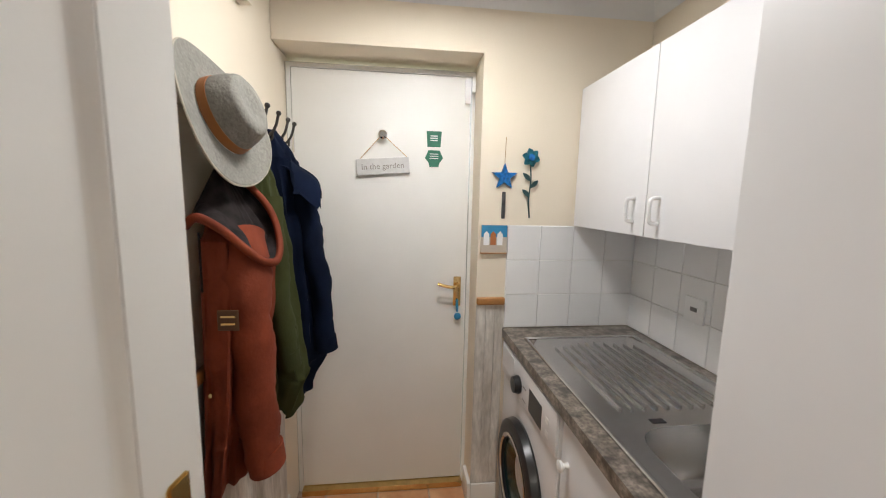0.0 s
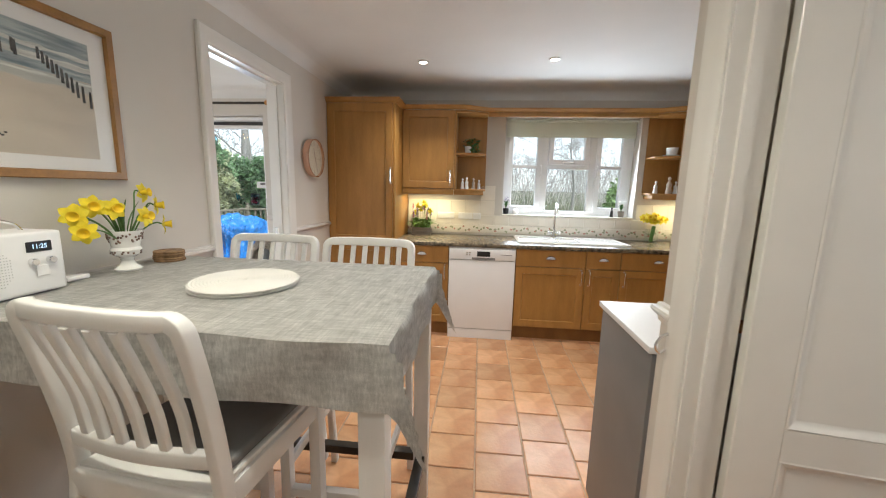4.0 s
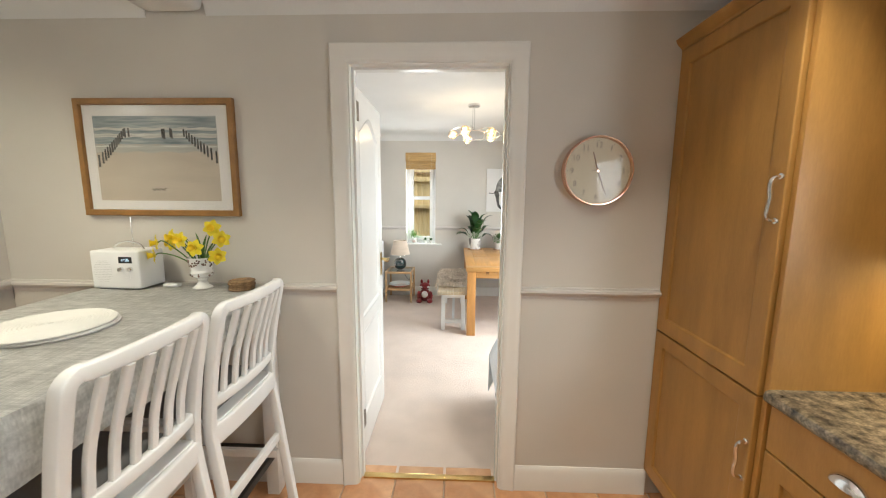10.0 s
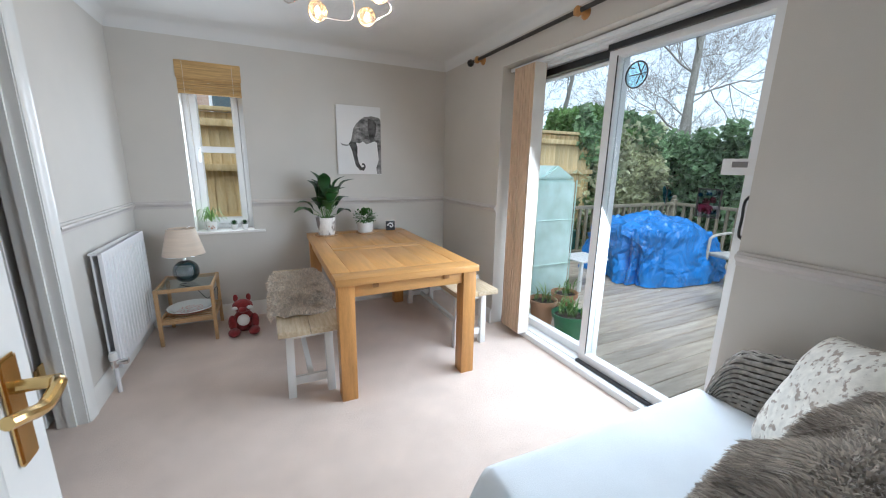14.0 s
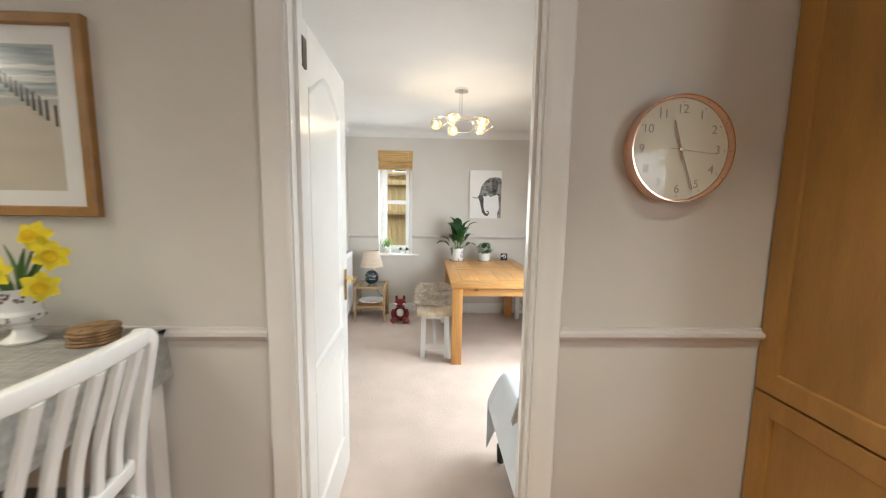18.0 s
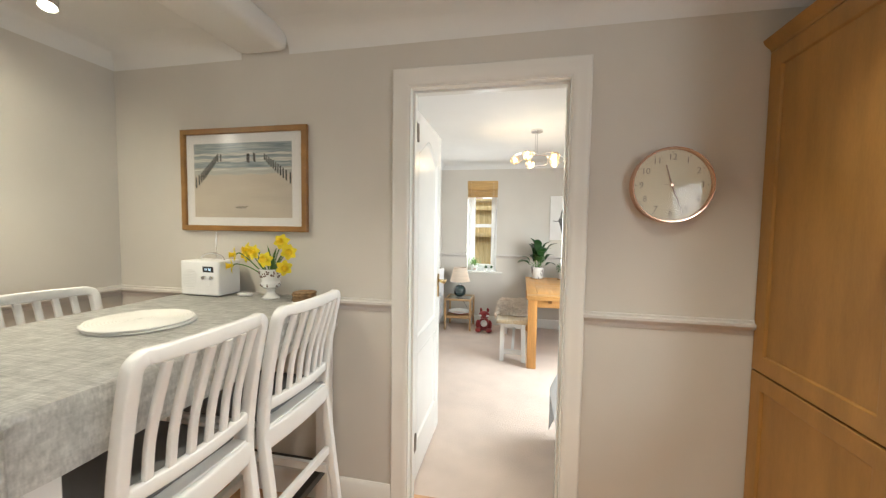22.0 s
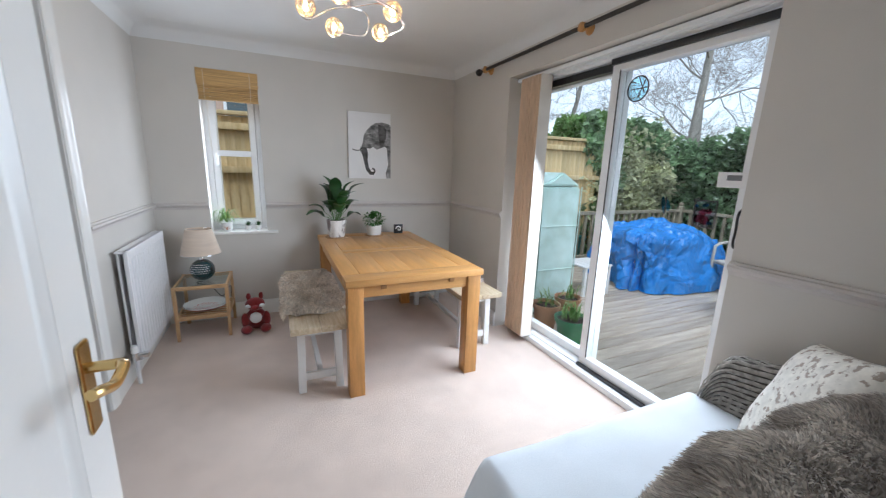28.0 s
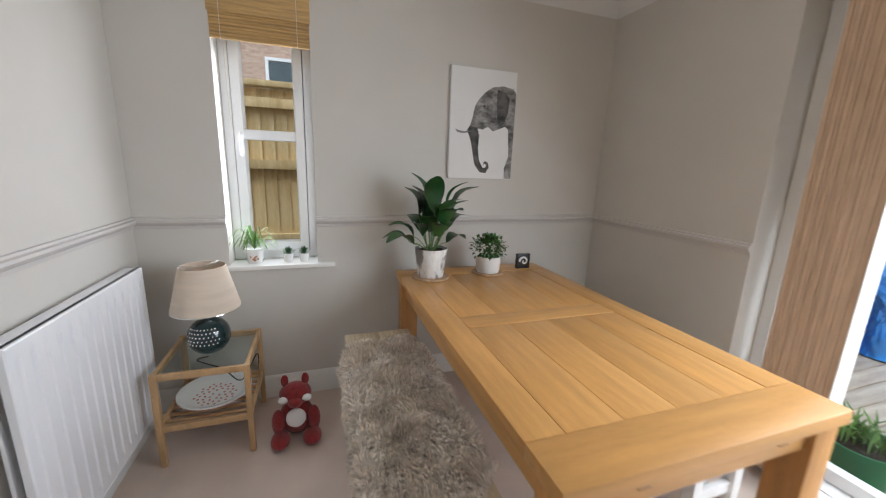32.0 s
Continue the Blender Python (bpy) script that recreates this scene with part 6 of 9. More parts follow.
# ---------- plants ----------
leaf_dark = mat("leaf_dark", (0.022, 0.075, 0.018), 0.35, vary=0.2, scale=9, random_value=0.25, island=True)
leaf_mid = mat("leaf_mid", (0.045, 0.14, 0.022), 0.45, vary=0.2, scale=9, random_value=0.3, island=True)
leaf_light = mat("leaf_light", (0.17, 0.31, 0.075), 0.5, vary=0.15, scale=9, random_value=0.25, island=True)
soil = mat("soil", (0.035, 0.022, 0.015), 0.95, vary=0.2, scale=40, bump=0.6, bscale=90)
stem_green = mat("stem_green", (0.10, 0.20, 0.05), 0.5, vary=0.1)


def leaf(bm, root, tip, width, curl=0.2, up=(0, 0, 1), n=6):
    """A pointed blade from root to tip, folded along its rib and bowed."""
    root, tip, up = Vector(root), Vector(tip), Vector(up)
    d = tip - root
    side = d.cross(up)
    side = side.normalized() if side.length > 1e-6 else d.orthogonal().normalized()
    nrm = side.cross(d).normalized()
    rows = []
    for k in range(n + 1):
        t = k / n
        c = root + d * t + nrm * (curl * d.length * math.sin(math.pi * t) * 0.6) - up * curl * d.length * t * t * 0.5
        w = width * math.sin(math.pi * (t * 0.93 + 0.035)) ** 0.8
        rows.append((bm.verts.new(c - side * w + nrm * w * 0.3), bm.verts.new(c), bm.verts.new(c + side * w + nrm * w * 0.3)))
    for a, b_ in zip(rows, rows[1:]):
        bm.faces.new((a[0], a[1], b_[1], b_[0]))
        bm.faces.new((a[1], a[2], b_[2], b_[1]))


def pot_part(u, profile, at, mt, name="pot", label=""):
    p = part(name, turned(profile, at, 28), mt, u, label)
    return p


POT = [(0, 0), (0.78, 0), (0.80, 0.02), (1.0, 0.97), (1.0, 1.0), (0.94, 1.0), (0.90, 0.90), (0, 0.90)]
def pot_profile(r, h):
    return [(a * r, b_ * h) for a, b_ in POT]


crackle = mat("crackle", (0.24, 0.21, 0.20), 0.5, color2=(0.76, 0.74, 0.71), scale=18, stretch=(1, 1, 0.45), contrast=0.30, fine=0.08)
white_pot = mat("white_pot", (0.74, 0.73, 0.71), 0.55, vary=0.03, bump=0.25, bscale=60)
cork = mat("cork", (0.42, 0.27, 0.16), 0.85, vary=0.1, scale=40, fine=0.15)
for cx, cy, r in ((-1.68, -5.30, 0.098), (-2.02, -5.315, 0.085)):
    solo("cork_mat", turned([(0, 0), (r, 0), (r + 0.001, 0.004), (r, 0.008), (0, 0.008)], (cx, cy, EZ), 36), cork, "round cork mat under a plant pot", "mat", "cork mats on the table")
u = thing("peace_lily", (-1.68, -5.30, EZ + 0.008), "peace lily with broad dark leaves in a crackled white pot", "plant")
pot_part(u, pot_profile(0.085, 0.150), (-1.68, -5.30, EZ + 0.008), crackle)
part("soil", turned([(0, 0), (0.078, 0), (0.07, 0.008), (0, 0.012)], (-1.68, -5.30, EZ + 0.138), 20), soil, u)
rng = random.Random(21)
bm, bs = bmesh.new(), bmesh.new()
for k in range(24):
    a = k * 2.399 + rng.uniform(-0.3, 0.3)
    reach, rise = rng.uniform(0.06, 0.19), rng.uniform(0.12, 0.36)
    if k % 4 == 0:
        reach, rise = rng.uniform(0.15, 0.22), rng.uniform(0.04, 0.16)
    root = Vector((-1.68 + 0.02 * math.cos(a), -5.30 + 0.02 * math.sin(a), EZ + 0.145))
    knee = root + Vector((math.cos(a) * reach * 0.5, math.sin(a) * reach * 0.5, rise * 0.6))
    tip = root + Vector((math.cos(a) * reach, math.sin(a) * reach, rise))
    tip.y = max(tip.y, -5.54)
    knee.y = max(knee.y, -5.52)
    tube([root, root.lerp(knee, 0.6) + Vector((0, 0, 0.01)), knee], 0.0022, 5, bs)
    leaf(bm, knee, tip + (tip - knee) * 0.55, rng.uniform(0.040, 0.054), 0.30)
part("stems", bs, stem_green, u)
part("leaves", bm, leaf_dark, u, smooth=60)
u = thing("boxwood_plant", (-2.02, -5.315, EZ + 0.008), "small round leafy plant in a ridged white pot", "plant")
pot_part(u, [(0, 0), (0.060, 0), (0.066, 0.01), (0.070, 0.09), (0.066, 0.09), (0.064, 0.08), (0, 0.08)], (-2.02, -5.315, EZ + 0.008), white_pot)
bm = bmesh.new()
for k in range(420):
    d = Vector((rng.gauss(0, 1), rng.gauss(0, 1), rng.gauss(0.35, 1))).normalized()
    r0 = rng.uniform(0.030, 0.074)
    c = Vector((-2.02, -5.315, EZ + 0.145)) + Vector((d.x * r0 * 1.35, d.y * r0 * 1.35, d.z * r0 * 0.95))
    leaf(bm, c, c + (d + Vector((rng.uniform(-.7, .7), rng.uniform(-.7, .7), rng.uniform(-.4, .7)))).normalized() * 0.024, 0.0085, 0.2, n=2)
part("leaves", bm, leaf_mid, u, smooth=60)
u = thing("koru_ornament", (-2.27, -5.36, EZ), "small square dark ornament with a pale spiral", "ornament")
part("block", box(-2.312, -2.228, -5.375, -5.350, EZ, EZ + 0.088, 0.004), black_plastic, u)
part("spiral", tube([(-2.27 + (0.030 - 0.0012 * k) * math.cos(k * 0.32), -5.348, EZ + 0.044 + (0.030 - 0.0012 * k) * math.sin(k * 0.32)) for k in range(24)], 0.0066, 8, taper=0.5), canvas_white, u)

# on the sill
orange_dot = mat("orange_dot", (0.45, 0.16, 0.05), 0.5, vary=0.1)
u = thing("spider_plant", (-0.80, -5.62, 0.776), "spider plant with narrow striped leaves in a white flowered pot", "plant")
p = pot_part(u, pot_profile(0.045, 0.075), (-0.80, -5.62, 0.776), ceramic)
bm = bmesh.new()
for k in range(7):
    turned([(0, 0), (0.005, 0), (0.004, 0.001), (0, 0.001)], (-0.80 + rng.uniform(-0.02, 0.02), -5.5765 - 0.0006 * k, 0.805 + rng.uniform(-0.012, 0.014)), 8, bm, axis="y")
part("painted_flower", bm, orange_dot, p)
bm = bmesh.new()
for k in range(34):
    a = rng.uniform(0, 6.28)
    reach, rise = rng.uniform(0.05, 0.15), rng.uniform(0.02, 0.13)
    r0 = Vector((-0.80, -5.62, 0.847))
    pts = bow([r0, r0 + Vector((math.cos(a) * reach * 0.5, math.sin(a) * reach * 0.35, rise)), r0 + Vector((math.cos(a) * reach, math.sin(a) * reach * 0.45, rise * 0.35 - 0.02))], 5)
    prev = None
    for i, q in enumerate(pts):
        w = 0.0045 * math.sin(math.pi * min(1, (i + 0.8) / (len(pts) + 0.3)))
        s = Vector((-math.sin(a), math.cos(a), 0)) * w
        row = (bm.verts.new(q - s), bm.verts.new(q + s))
        if prev:
            bm.faces.new((prev[0], prev[1], row[1], row[0]))
        prev = row
part("leaves", bm, leaf_light, u, smooth=60)
for x in (-0.965, -1.045):
    u = thing("succulent", (x, -5.60, 0.776), "tiny dark succulent in a white cup", "plant", "succulents on the sill")
    pot_part(u, pot_profile(0.026, 0.045), (x, -5.60, 0.776), ceramic)
    bm = bmesh.new()
    for k in range(22):
        a, e = k * 2.399, 0.25 + 1.2 * k / 22
        d = Vector((math.cos(a) * math.cos(e), math.sin(a) * math.cos(e), math.sin(e)))
        c = Vector((x, -5.60, 0.817))
        leaf(bm, c, c + d * 0.042, 0.0055, -0.1, n=3)
    part("leaves", bm, leaf_dark, u, smooth=60)

# ---------- kitchen: lights, pictures and small things ----------
lens_glow = mat("lens_glow", (1.0, 0.90, 0.72), 0.4, emit=14.0)
for sx, sy in SPOTS:
    u = thing("downlight", (sx, sy, 2.327), "recessed round ceiling downlight, switched on", "ceiling light", "kitchen downlights")
    part("bezel", turned([(0.030, 0.001), (0.030, -0.004), (0.036, -0.006), (0.042, -0.003), (0.043, 0.004)], (sx, sy, 2.331), 24), upvc, u)
    part("lens", turned([(0, 0), (0.029, 0), (0.029, 0.002), (0, 0.002)], (sx, sy, 2.3315), 20), lens_glow, u)
u = thing("spotlight_bar", (0.33, -1.05, 2.265), "brushed metal ceiling bar with adjustable spotlights, switched on", "ceiling light")
part("base", box(0.295, 0.365, -1.14, -0.98, 2.31, 2.3345, 0.015, 3), steel, u)
part("bar", box(0.322, 0.338, -1.41, -0.68, 2.287, 2.301, 0.003), steel, u)
part("stem", box(0.324, 0.336, -1.075, -1.05, 2.299, 2.312, 0.002), steel, u)
for y, dx, dy in ((-1.37, -0.10, 0.08), (-1.20, -0.08, 0.10), (-0.94, 0.09, -0.08), (-0.73, 0.09, 0.04)):
    top, way = Vector((0.37, y, 2.30)), Vector((dx, dy, -0.30)).normalized()
    hd = bmesh.new()
    turned([(0, 0), (0.026, 0), (0.030, 0.006), (0.030, 0.028), (0.031, 0.030), (0.031, 0.085), (0.027, 0.086), (0.026, 0.075), (0, 0.075)], (0, 0, 0), 24, hd)
    q = Vector((0, 0, 1)).rotation_difference(way).to_matrix().to_4x4()
    bmesh.ops.transform(hd, matrix=Matrix.Translation(top) @ q, verts=hd.verts)
    h = part("spot_head", hd, steel, u)
    part("hinge", box(0.336, 0.348, y - 0.008, y + 0.008, 2.255, 2.287, 0.002), steel, h)
    gl = turned([(0, 0.0762), (0.0255, 0.0762), (0.0255, 0.0800), (0, 0.0800)], (0, 0, 0), 20)
    bmesh.ops.transform(gl, matrix=Matrix.Translation(top) @ q, verts=gl.verts)
    part("lens", gl, lens_glow, h)
    e = top + way * 0.09
    lamp("spot_lamp", "SPOT", look(e, e + way), 12, (1.0, 0.90, 0.70), radius=0.02, cone=135)


def text_bm(words, size, depth=0.001, m=None):
    """Letters of the built-in font as a mesh, centred."""
    cu = bpy.data.curves.new("letters", "FONT")
    cu.body, cu.size, cu.extrude = words, size, depth / 2
    cu.align_x, cu.align_y = "CENTER", "CENTER"
    cu.resolution_u = 4
    ob = bpy.data.objects.new("letters", cu)
    scene.collection.objects.link(ob)
    bpy.context.view_layer.update()
    me = bpy.data.meshes.new_from_object(ob.evaluated_get(bpy.context.evaluated_depsgraph_get()))
    bm = bmesh.new()
    bm.from_mesh(me)
    bpy.data.objects.remove(ob)
    bpy.data.curves.remove(cu)
    bpy.data.meshes.remove(me)
    if m is not None:
        bmesh.ops.transform(bm, matrix=m, verts=bm.verts)
    return bm


def lettered(axis, at, sign, u_, z, words, size, depth=0.001, mirror=False):
    """Letters on a wall plane; on walls seen from +y the reading direction runs to -x."""
    m = upright(axis, at, sign) @ Matrix.Translation((u_, z, 0)) @ Matrix.Diagonal((-1 if mirror else 1, 1, 1, 1))
    return text_bm(words, size, depth, m)


# clock
clock_face = mat("clock_face", (0.74, 0.70, 0.59), 0.5, vary=0.02)
numeral_grey = mat("numeral_grey", (0.28, 0.26, 0.24), 0.5, vary=0.05)
numeral_pale = mat("numeral_pale", (0.34, 0.31, 0.27), 0.4, vary=0.05)
rose_metal = mat("rose_metal", (0.30, 0.20, 0.16), 0.4, 0.5, vary=0.05)
CC, CZ = -2.033, 1.577
u = thing("wall_clock", (CC, KY, CZ - 0.155), "round wall clock with copper rim and cream face", "clock")
part("case", turned([(0, 0), (0.142, 0), (0.149, 0.006), (0.149, 0.046), (0.147, 0.052), (0.143, 0.052), (0.1405, 0.030), (0, 0.030)], (CC, KY + 0.001, CZ), 64, axis="y"), copper, u)
part("dial", turned([(0, 0), (0.1400, 0), (0.1400, 0.002), (0, 0.002)], (CC, KY + 0.0312, CZ), 48, axis="y"), clock_face, u)
for k in range(1, 13):
    a = radians(90 - 30 * k)
    part("numeral", lettered("y", KY + 0.0342, 1, CC - 0.110 * math.cos(a), CZ + 0.110 * math.sin(a), str(k), 0.034, 0.001, True), numeral_pale, u, smooth=0)
    part("minute_dot", turned([(0, 0), (0.002, 0), (0.002, 0.001), (0, 0.001)], (CC - 0.130 * math.cos(a), KY + 0.0335, CZ + 0.130 * math.sin(a)), 8, axis="y"), numeral_grey, u)
for ang, ln, wd in ((90 - 30 * 11.44, 0.082, 0.005), (90 - 6 * 26.5, 0.118, 0.004), (90 - 6 * 16, 0.10, 0.0012)):
    a = radians(ang)
    d, s = Vector((-math.cos(a), 0, math.sin(a))), Vector((math.sin(a), 0, math.cos(a)))
    c = Vector((CC, KY + 0.037 + wd * 0.3, CZ))
    bm = bmesh.new()
    vs = [bm.verts.new(c + d * t + s * w + Vector((0, o, 0))) for o in (0, 0.0015) for t, w in ((-0.03, wd * 0.5), (-0.03, -wd * 0.5), (ln, -wd * 0.35), (ln, wd * 0.35))]
    for q in ((0, 1, 2, 3), (7, 6, 5, 4), (0, 4, 5, 1), (1, 5, 6, 2), (2, 6, 7, 3), (3, 7, 4, 0)):
        bm.faces.new([vs[i] for i in q])
    part("pointer", bm, rose_metal, u, smooth=0)
part("boss", turned([(0, 0), (0.006, 0), (0.005, 0.004), (0, 0.004)], (CC, KY + 0.037, CZ), 12, axis="y"), copper, u)
g = part("glass", turned([(0, 0), (0.1405, 0), (0.1405, 0.0015), (0, 0.0015)], (CC, KY + 0.046, CZ), 48, axis="y"), glass("clock_glass", (0.98, 0.98, 0.97), 0.02, 0.25), u, "clear clock glass")

# framed beach photograph
sea_grey = mat("sea_grey", (0.15, 0.20, 0.225), 0.6, color2=(0.44, 0.48, 0.48), scale=7, stretch=(1, 1, 14), fine=0.05)
foam = mat("foam", (0.44, 0.44, 0.41), 0.6, color2=(0.66, 0.66, 0.62), scale=9, stretch=(1, 1, 10), contrast=0.1)
sand = mat("sand", (0.52, 0.46, 0.38), 0.6, vary=0.04, scale=4, stretch=(1, 1, 4), fine=0.05, fscale=120)
wet_sand = mat("wet_sand", (0.44, 0.44, 0.41), 0.5, vary=0.06, scale=6, stretch=(1, 1, 9))
PX0, PX1, PZ0, PZ1 = -0.420, 0.315, 1.364, 1.889
u = thing("beach_picture", (-0.035, KY + 0.01, PZ0), "framed photograph of a beach with rows of wooden posts", "picture")
part("frame", sweep([(PX0, PZ0), (PX1, PZ0), (PX1, PZ1), (PX0, PZ1)], [(0, 0.001), (0, 0.022), (0.003, 0.025), (0.025, 0.025), (0.028, 0.020), (0.028, 0.001)], upright("y", KY, 1), closed=True), frame_oak, u)
part("mount", box(PX0 + 0.026, PX1 - 0.026, KY + 0.002, KY + 0.010, PZ0 + 0.026, PZ1 - 0.026, 0), canvas_white, u)
IX0, IX1, IZ0, IZ1 = PX0 + 0.085, PX1 - 0.075, PZ0 + 0.070, PZ1 - 0.075
IW, IH = IX1 - IX0, IZ1 - IZ0
def pic(a, b_):
    """From the left and the top of the photograph to the wall."""
    return (IX1 - a * IW, IZ1 - b_ * IH)
def band(name, z_a, z_b, mt, out, wob=0.0):
    n = 24
    top = [pic(k / n, z_a + wob * math.sin(k * 1.7)) for k in range(n + 1)]
    bot = [pic(k / n, z_b + wob * math.sin(k * 1.1 + 2)) for k in range(n, -1, -1)]
    part(name, flat_shape("y", KY + 0.0102, 1, top + bot, 0, out), mt, u, smooth=0)
band("sand_area", 0.0, 1.0, sand, 0.0004)
band("sea_area", 0.0, 0.33, sea_grey, 0.0008)
band("foam_line", 0.135, 0.165, foam, 0.0012, 0.008)
band("foam_line", 0.205, 0.250, foam, 0.0012, 0.006)
band("wet_sand_area", 0.33, 0.42, wet_sand, 0.0007, 0.012)
band("foam_line", 0.345, 0.362, foam, 0.0012, 0.004)
posts = [(0.02 + 0.225 * t ** 0.8, 0.60 - 0.36 * t ** 0.9, 0.13 - 0.05 * t) for t in [k / 11 for k in range(12)]]
posts += [(0.985 - 0.25 * t ** 0.8, 0.55 - 0.31 * t ** 0.9, 0.13 - 0.05 * t) for t in [k / 10 for k in range(11)]]
posts += [(0.255, 0.25, 0.10), (0.285, 0.24, 0.09), (0.56, 0.26, 0.10), (0.575, 0.27, 0.11), (0.625, 0.24, 0.09), (0.635, 0.26, 0.10)]
for a, b_, hh in posts:
    w, hh = 0.0075, hh * 1.12
    part("post", flat_shape("y", KY + 0.0102, 1, [pic(a - w, b_), pic(a + w, b_), pic(a + w * 0.8, b_ - hh), pic(a - w * 0.8, b_ - hh)], 0, 0.0018), ink_dark, u, smooth=0)
for k in range(9):
    a, b_ = 0.44 + 0.013 * k, 0.862 + 0.012 * math.sin(k * 2.1)
    part("pebble", flat_shape("y", KY + 0.0102, 1, [pic(a + 0.008 * math.cos(j), b_ + 0.008 * math.sin(j)) for j in [i * 1.047 for i in range(6)]], 0, 0.0016), ink_dark, u, smooth=0)
g = part("glass", box(PX0 + 0.026, PX1 - 0.026, KY + 0.0145, KY + 0.016, PZ0 + 0.026, PZ1 - 0.026, 0), glass("picture_glass", (0.98, 0.98, 0.98), 0.18, 0.5), u, "clear picture glass", smooth=0)

# on the breakfast table
TT = TZ + 0.004
mat_white = mat("mat_white", (0.70, 0.69, 0.66), 0.85, vary=0.03, bump=0.3, bscale=200)
def placemat(cx, cy, z, name="placemat"):
    prof = [(0, 0)]
    n = 16
    for k in range(n):
        r = 0.155 * (k + 0.5) / n
        prof += [(r - 0.0035, 0.0075), (r, 0.0100), (r + 0.0035, 0.0075)]
    prof += [(0.156, 0.007), (0.158, 0.004), (0.156, 0.0), (0, 0.0)]
    bm = turned(prof, (cx, cy, z), 64)
    for v in bm.verts:
        d = (v.co - Vector((cx, cy, z)))
        a = math.atan2(d.y, d.x)
        if d.z > 0.008:
            v.co.z -= 0.0014 * (round(a * 64 / (2 * math.pi)) % 2)
    solo(name, bm, mat_white, "round white braided placemat", "placemat", "placemats on the breakfast table")
placemat(-0.176, -1.256, TT)
placemat(-0.172, -1.251, TT + 0.0102)
RZ = TT
u = thing("digital_radio", (0.128, -1.795, RZ), "white digital radio with carrying handle and aerial", "radio")
R0, R1, RF = 0.018, 0.238, -1.722
part("case", box(R0, R1, -1.862, RF, RZ + 0.004, RZ + 0.172, 0.010, 3), white_plastic, u)
bm = bmesh.new()
for i in range(15):
    for j in range(15):
        a, b_ = (i - 7) / 7, (j - 7) / 7
        if a * a + b_ * b_ < 1:
            turned([(0, 0), (0.0016, 0), (0.0012, 0.0008), (0, 0.0008)], (0.182 + a * 0.044, RF + 0.0002, RZ + 0.082 + b_ * 0.052), 6, bm, axis="y")
part("speaker_grille", bm, mat("grille_grey", (0.52, 0.52, 0.52), 0.5, vary=0.05), u)
part("screen", box(0.048, 0.108, RF, RF + 0.002, RZ + 0.118, RZ + 0.146, 0.001, 1), black_plastic, u)
screen_glow = mat("screen_glow", (0.55, 0.75, 0.95), 0.4, emit=1.2)
part("digits", lettered("y", RF + 0.0026, 1, 0.078, RZ + 0.132, "11:25", 0.017, 0.0006, True), screen_glow, u, smooth=0)
for x in (0.056, 0.098):
    part("knob", turned([(0, 0), (0.010, 0), (0.010, 0.010), (0.008, 0.014), (0, 0.014)], (x, RF, RZ + 0.092), 18, axis="y"), chrome, u)
part("button_pad", box(0.062, 0.092, RF, RF + 0.003, RZ + 0.050, RZ + 0.080, 0.001, 1), white_plastic, u)
part("handle", tube(bow([(0.200, -1.80, RZ + 0.170), (0.18, -1.80, RZ + 0.192), (0.128, -1.80, RZ + 0.205), (0.075, -1.80, RZ + 0.192), (0.055, -1.80, RZ + 0.170)], 6), 0.004, 8), chrome, u)
part("aerial", tube([(0.150, -1.850, RZ + 0.17), (0.152, -1.852, RZ + 0.31)], 0.0022, 6), chrome, u)
part("feet", box(R0 + 0.02, R1 - 0.02, -1.85, RF - 0.01, RZ, RZ + 0.0045, 0.001, 1), grey_paint, u)
u.location.x -= 0.068
solo("remote_control", box(-0.165, -0.095, -1.812, -1.782, TT, TT + 0.014, 0.005, 3), white_plastic, "small white remote control lying on the tablecloth", "remote control")
VX, VY = -0.290, -1.775
u = thing("daffodil_vase", (VX, VY, TT), "white patterned urn vase of yellow daffodils", "vase")
v_ = part("vase", turned([(0, 0), (0.040, 0), (0.042, 0.006), (0.024, 0.020), (0.018, 0.034), (0.022, 0.046), (0.042, 0.058), (0.046, 0.074), (0.041, 0.084), (0.045, 0.110), (0.053, 0.142), (0.049, 0.142), (0.038, 0.10), (0, 0.09)], (VX, VY, TT), 36), ceramic, u)
bm = bmesh.new()
rng = random.Random(8)
for k in range(80):
    a, z = rng.uniform(0, 6.28), rng.choice((0.066, 0.105, 0.115, 0.125)) + rng.uniform(-0.007, 0.007)
    r = 0.0415 + max(0, z - 0.084) * 0.19 if z > 0.084 else 0.0440
    blob(bm, (VX + r * math.cos(a), VY + r * math.sin(a), TT + z), (0.0036, 0.0036, 0.0042), 6)
tagged(part("floral_pattern", bm, mat("transfer_brown", (0.20, 0.13, 0.10), 0.4, vary=0.25, scale=60), v_), "brown flower transfer", kind="stuff")
daff_yellow = mat("daff_yellow", (0.82, 0.68, 0.03), 0.6, vary=0.08, scale=30, random_value=0.1, island=True)
daff_deep = mat("daff_deep", (0.80, 0.58, 0.02), 0.6, vary=0.08, scale=30)


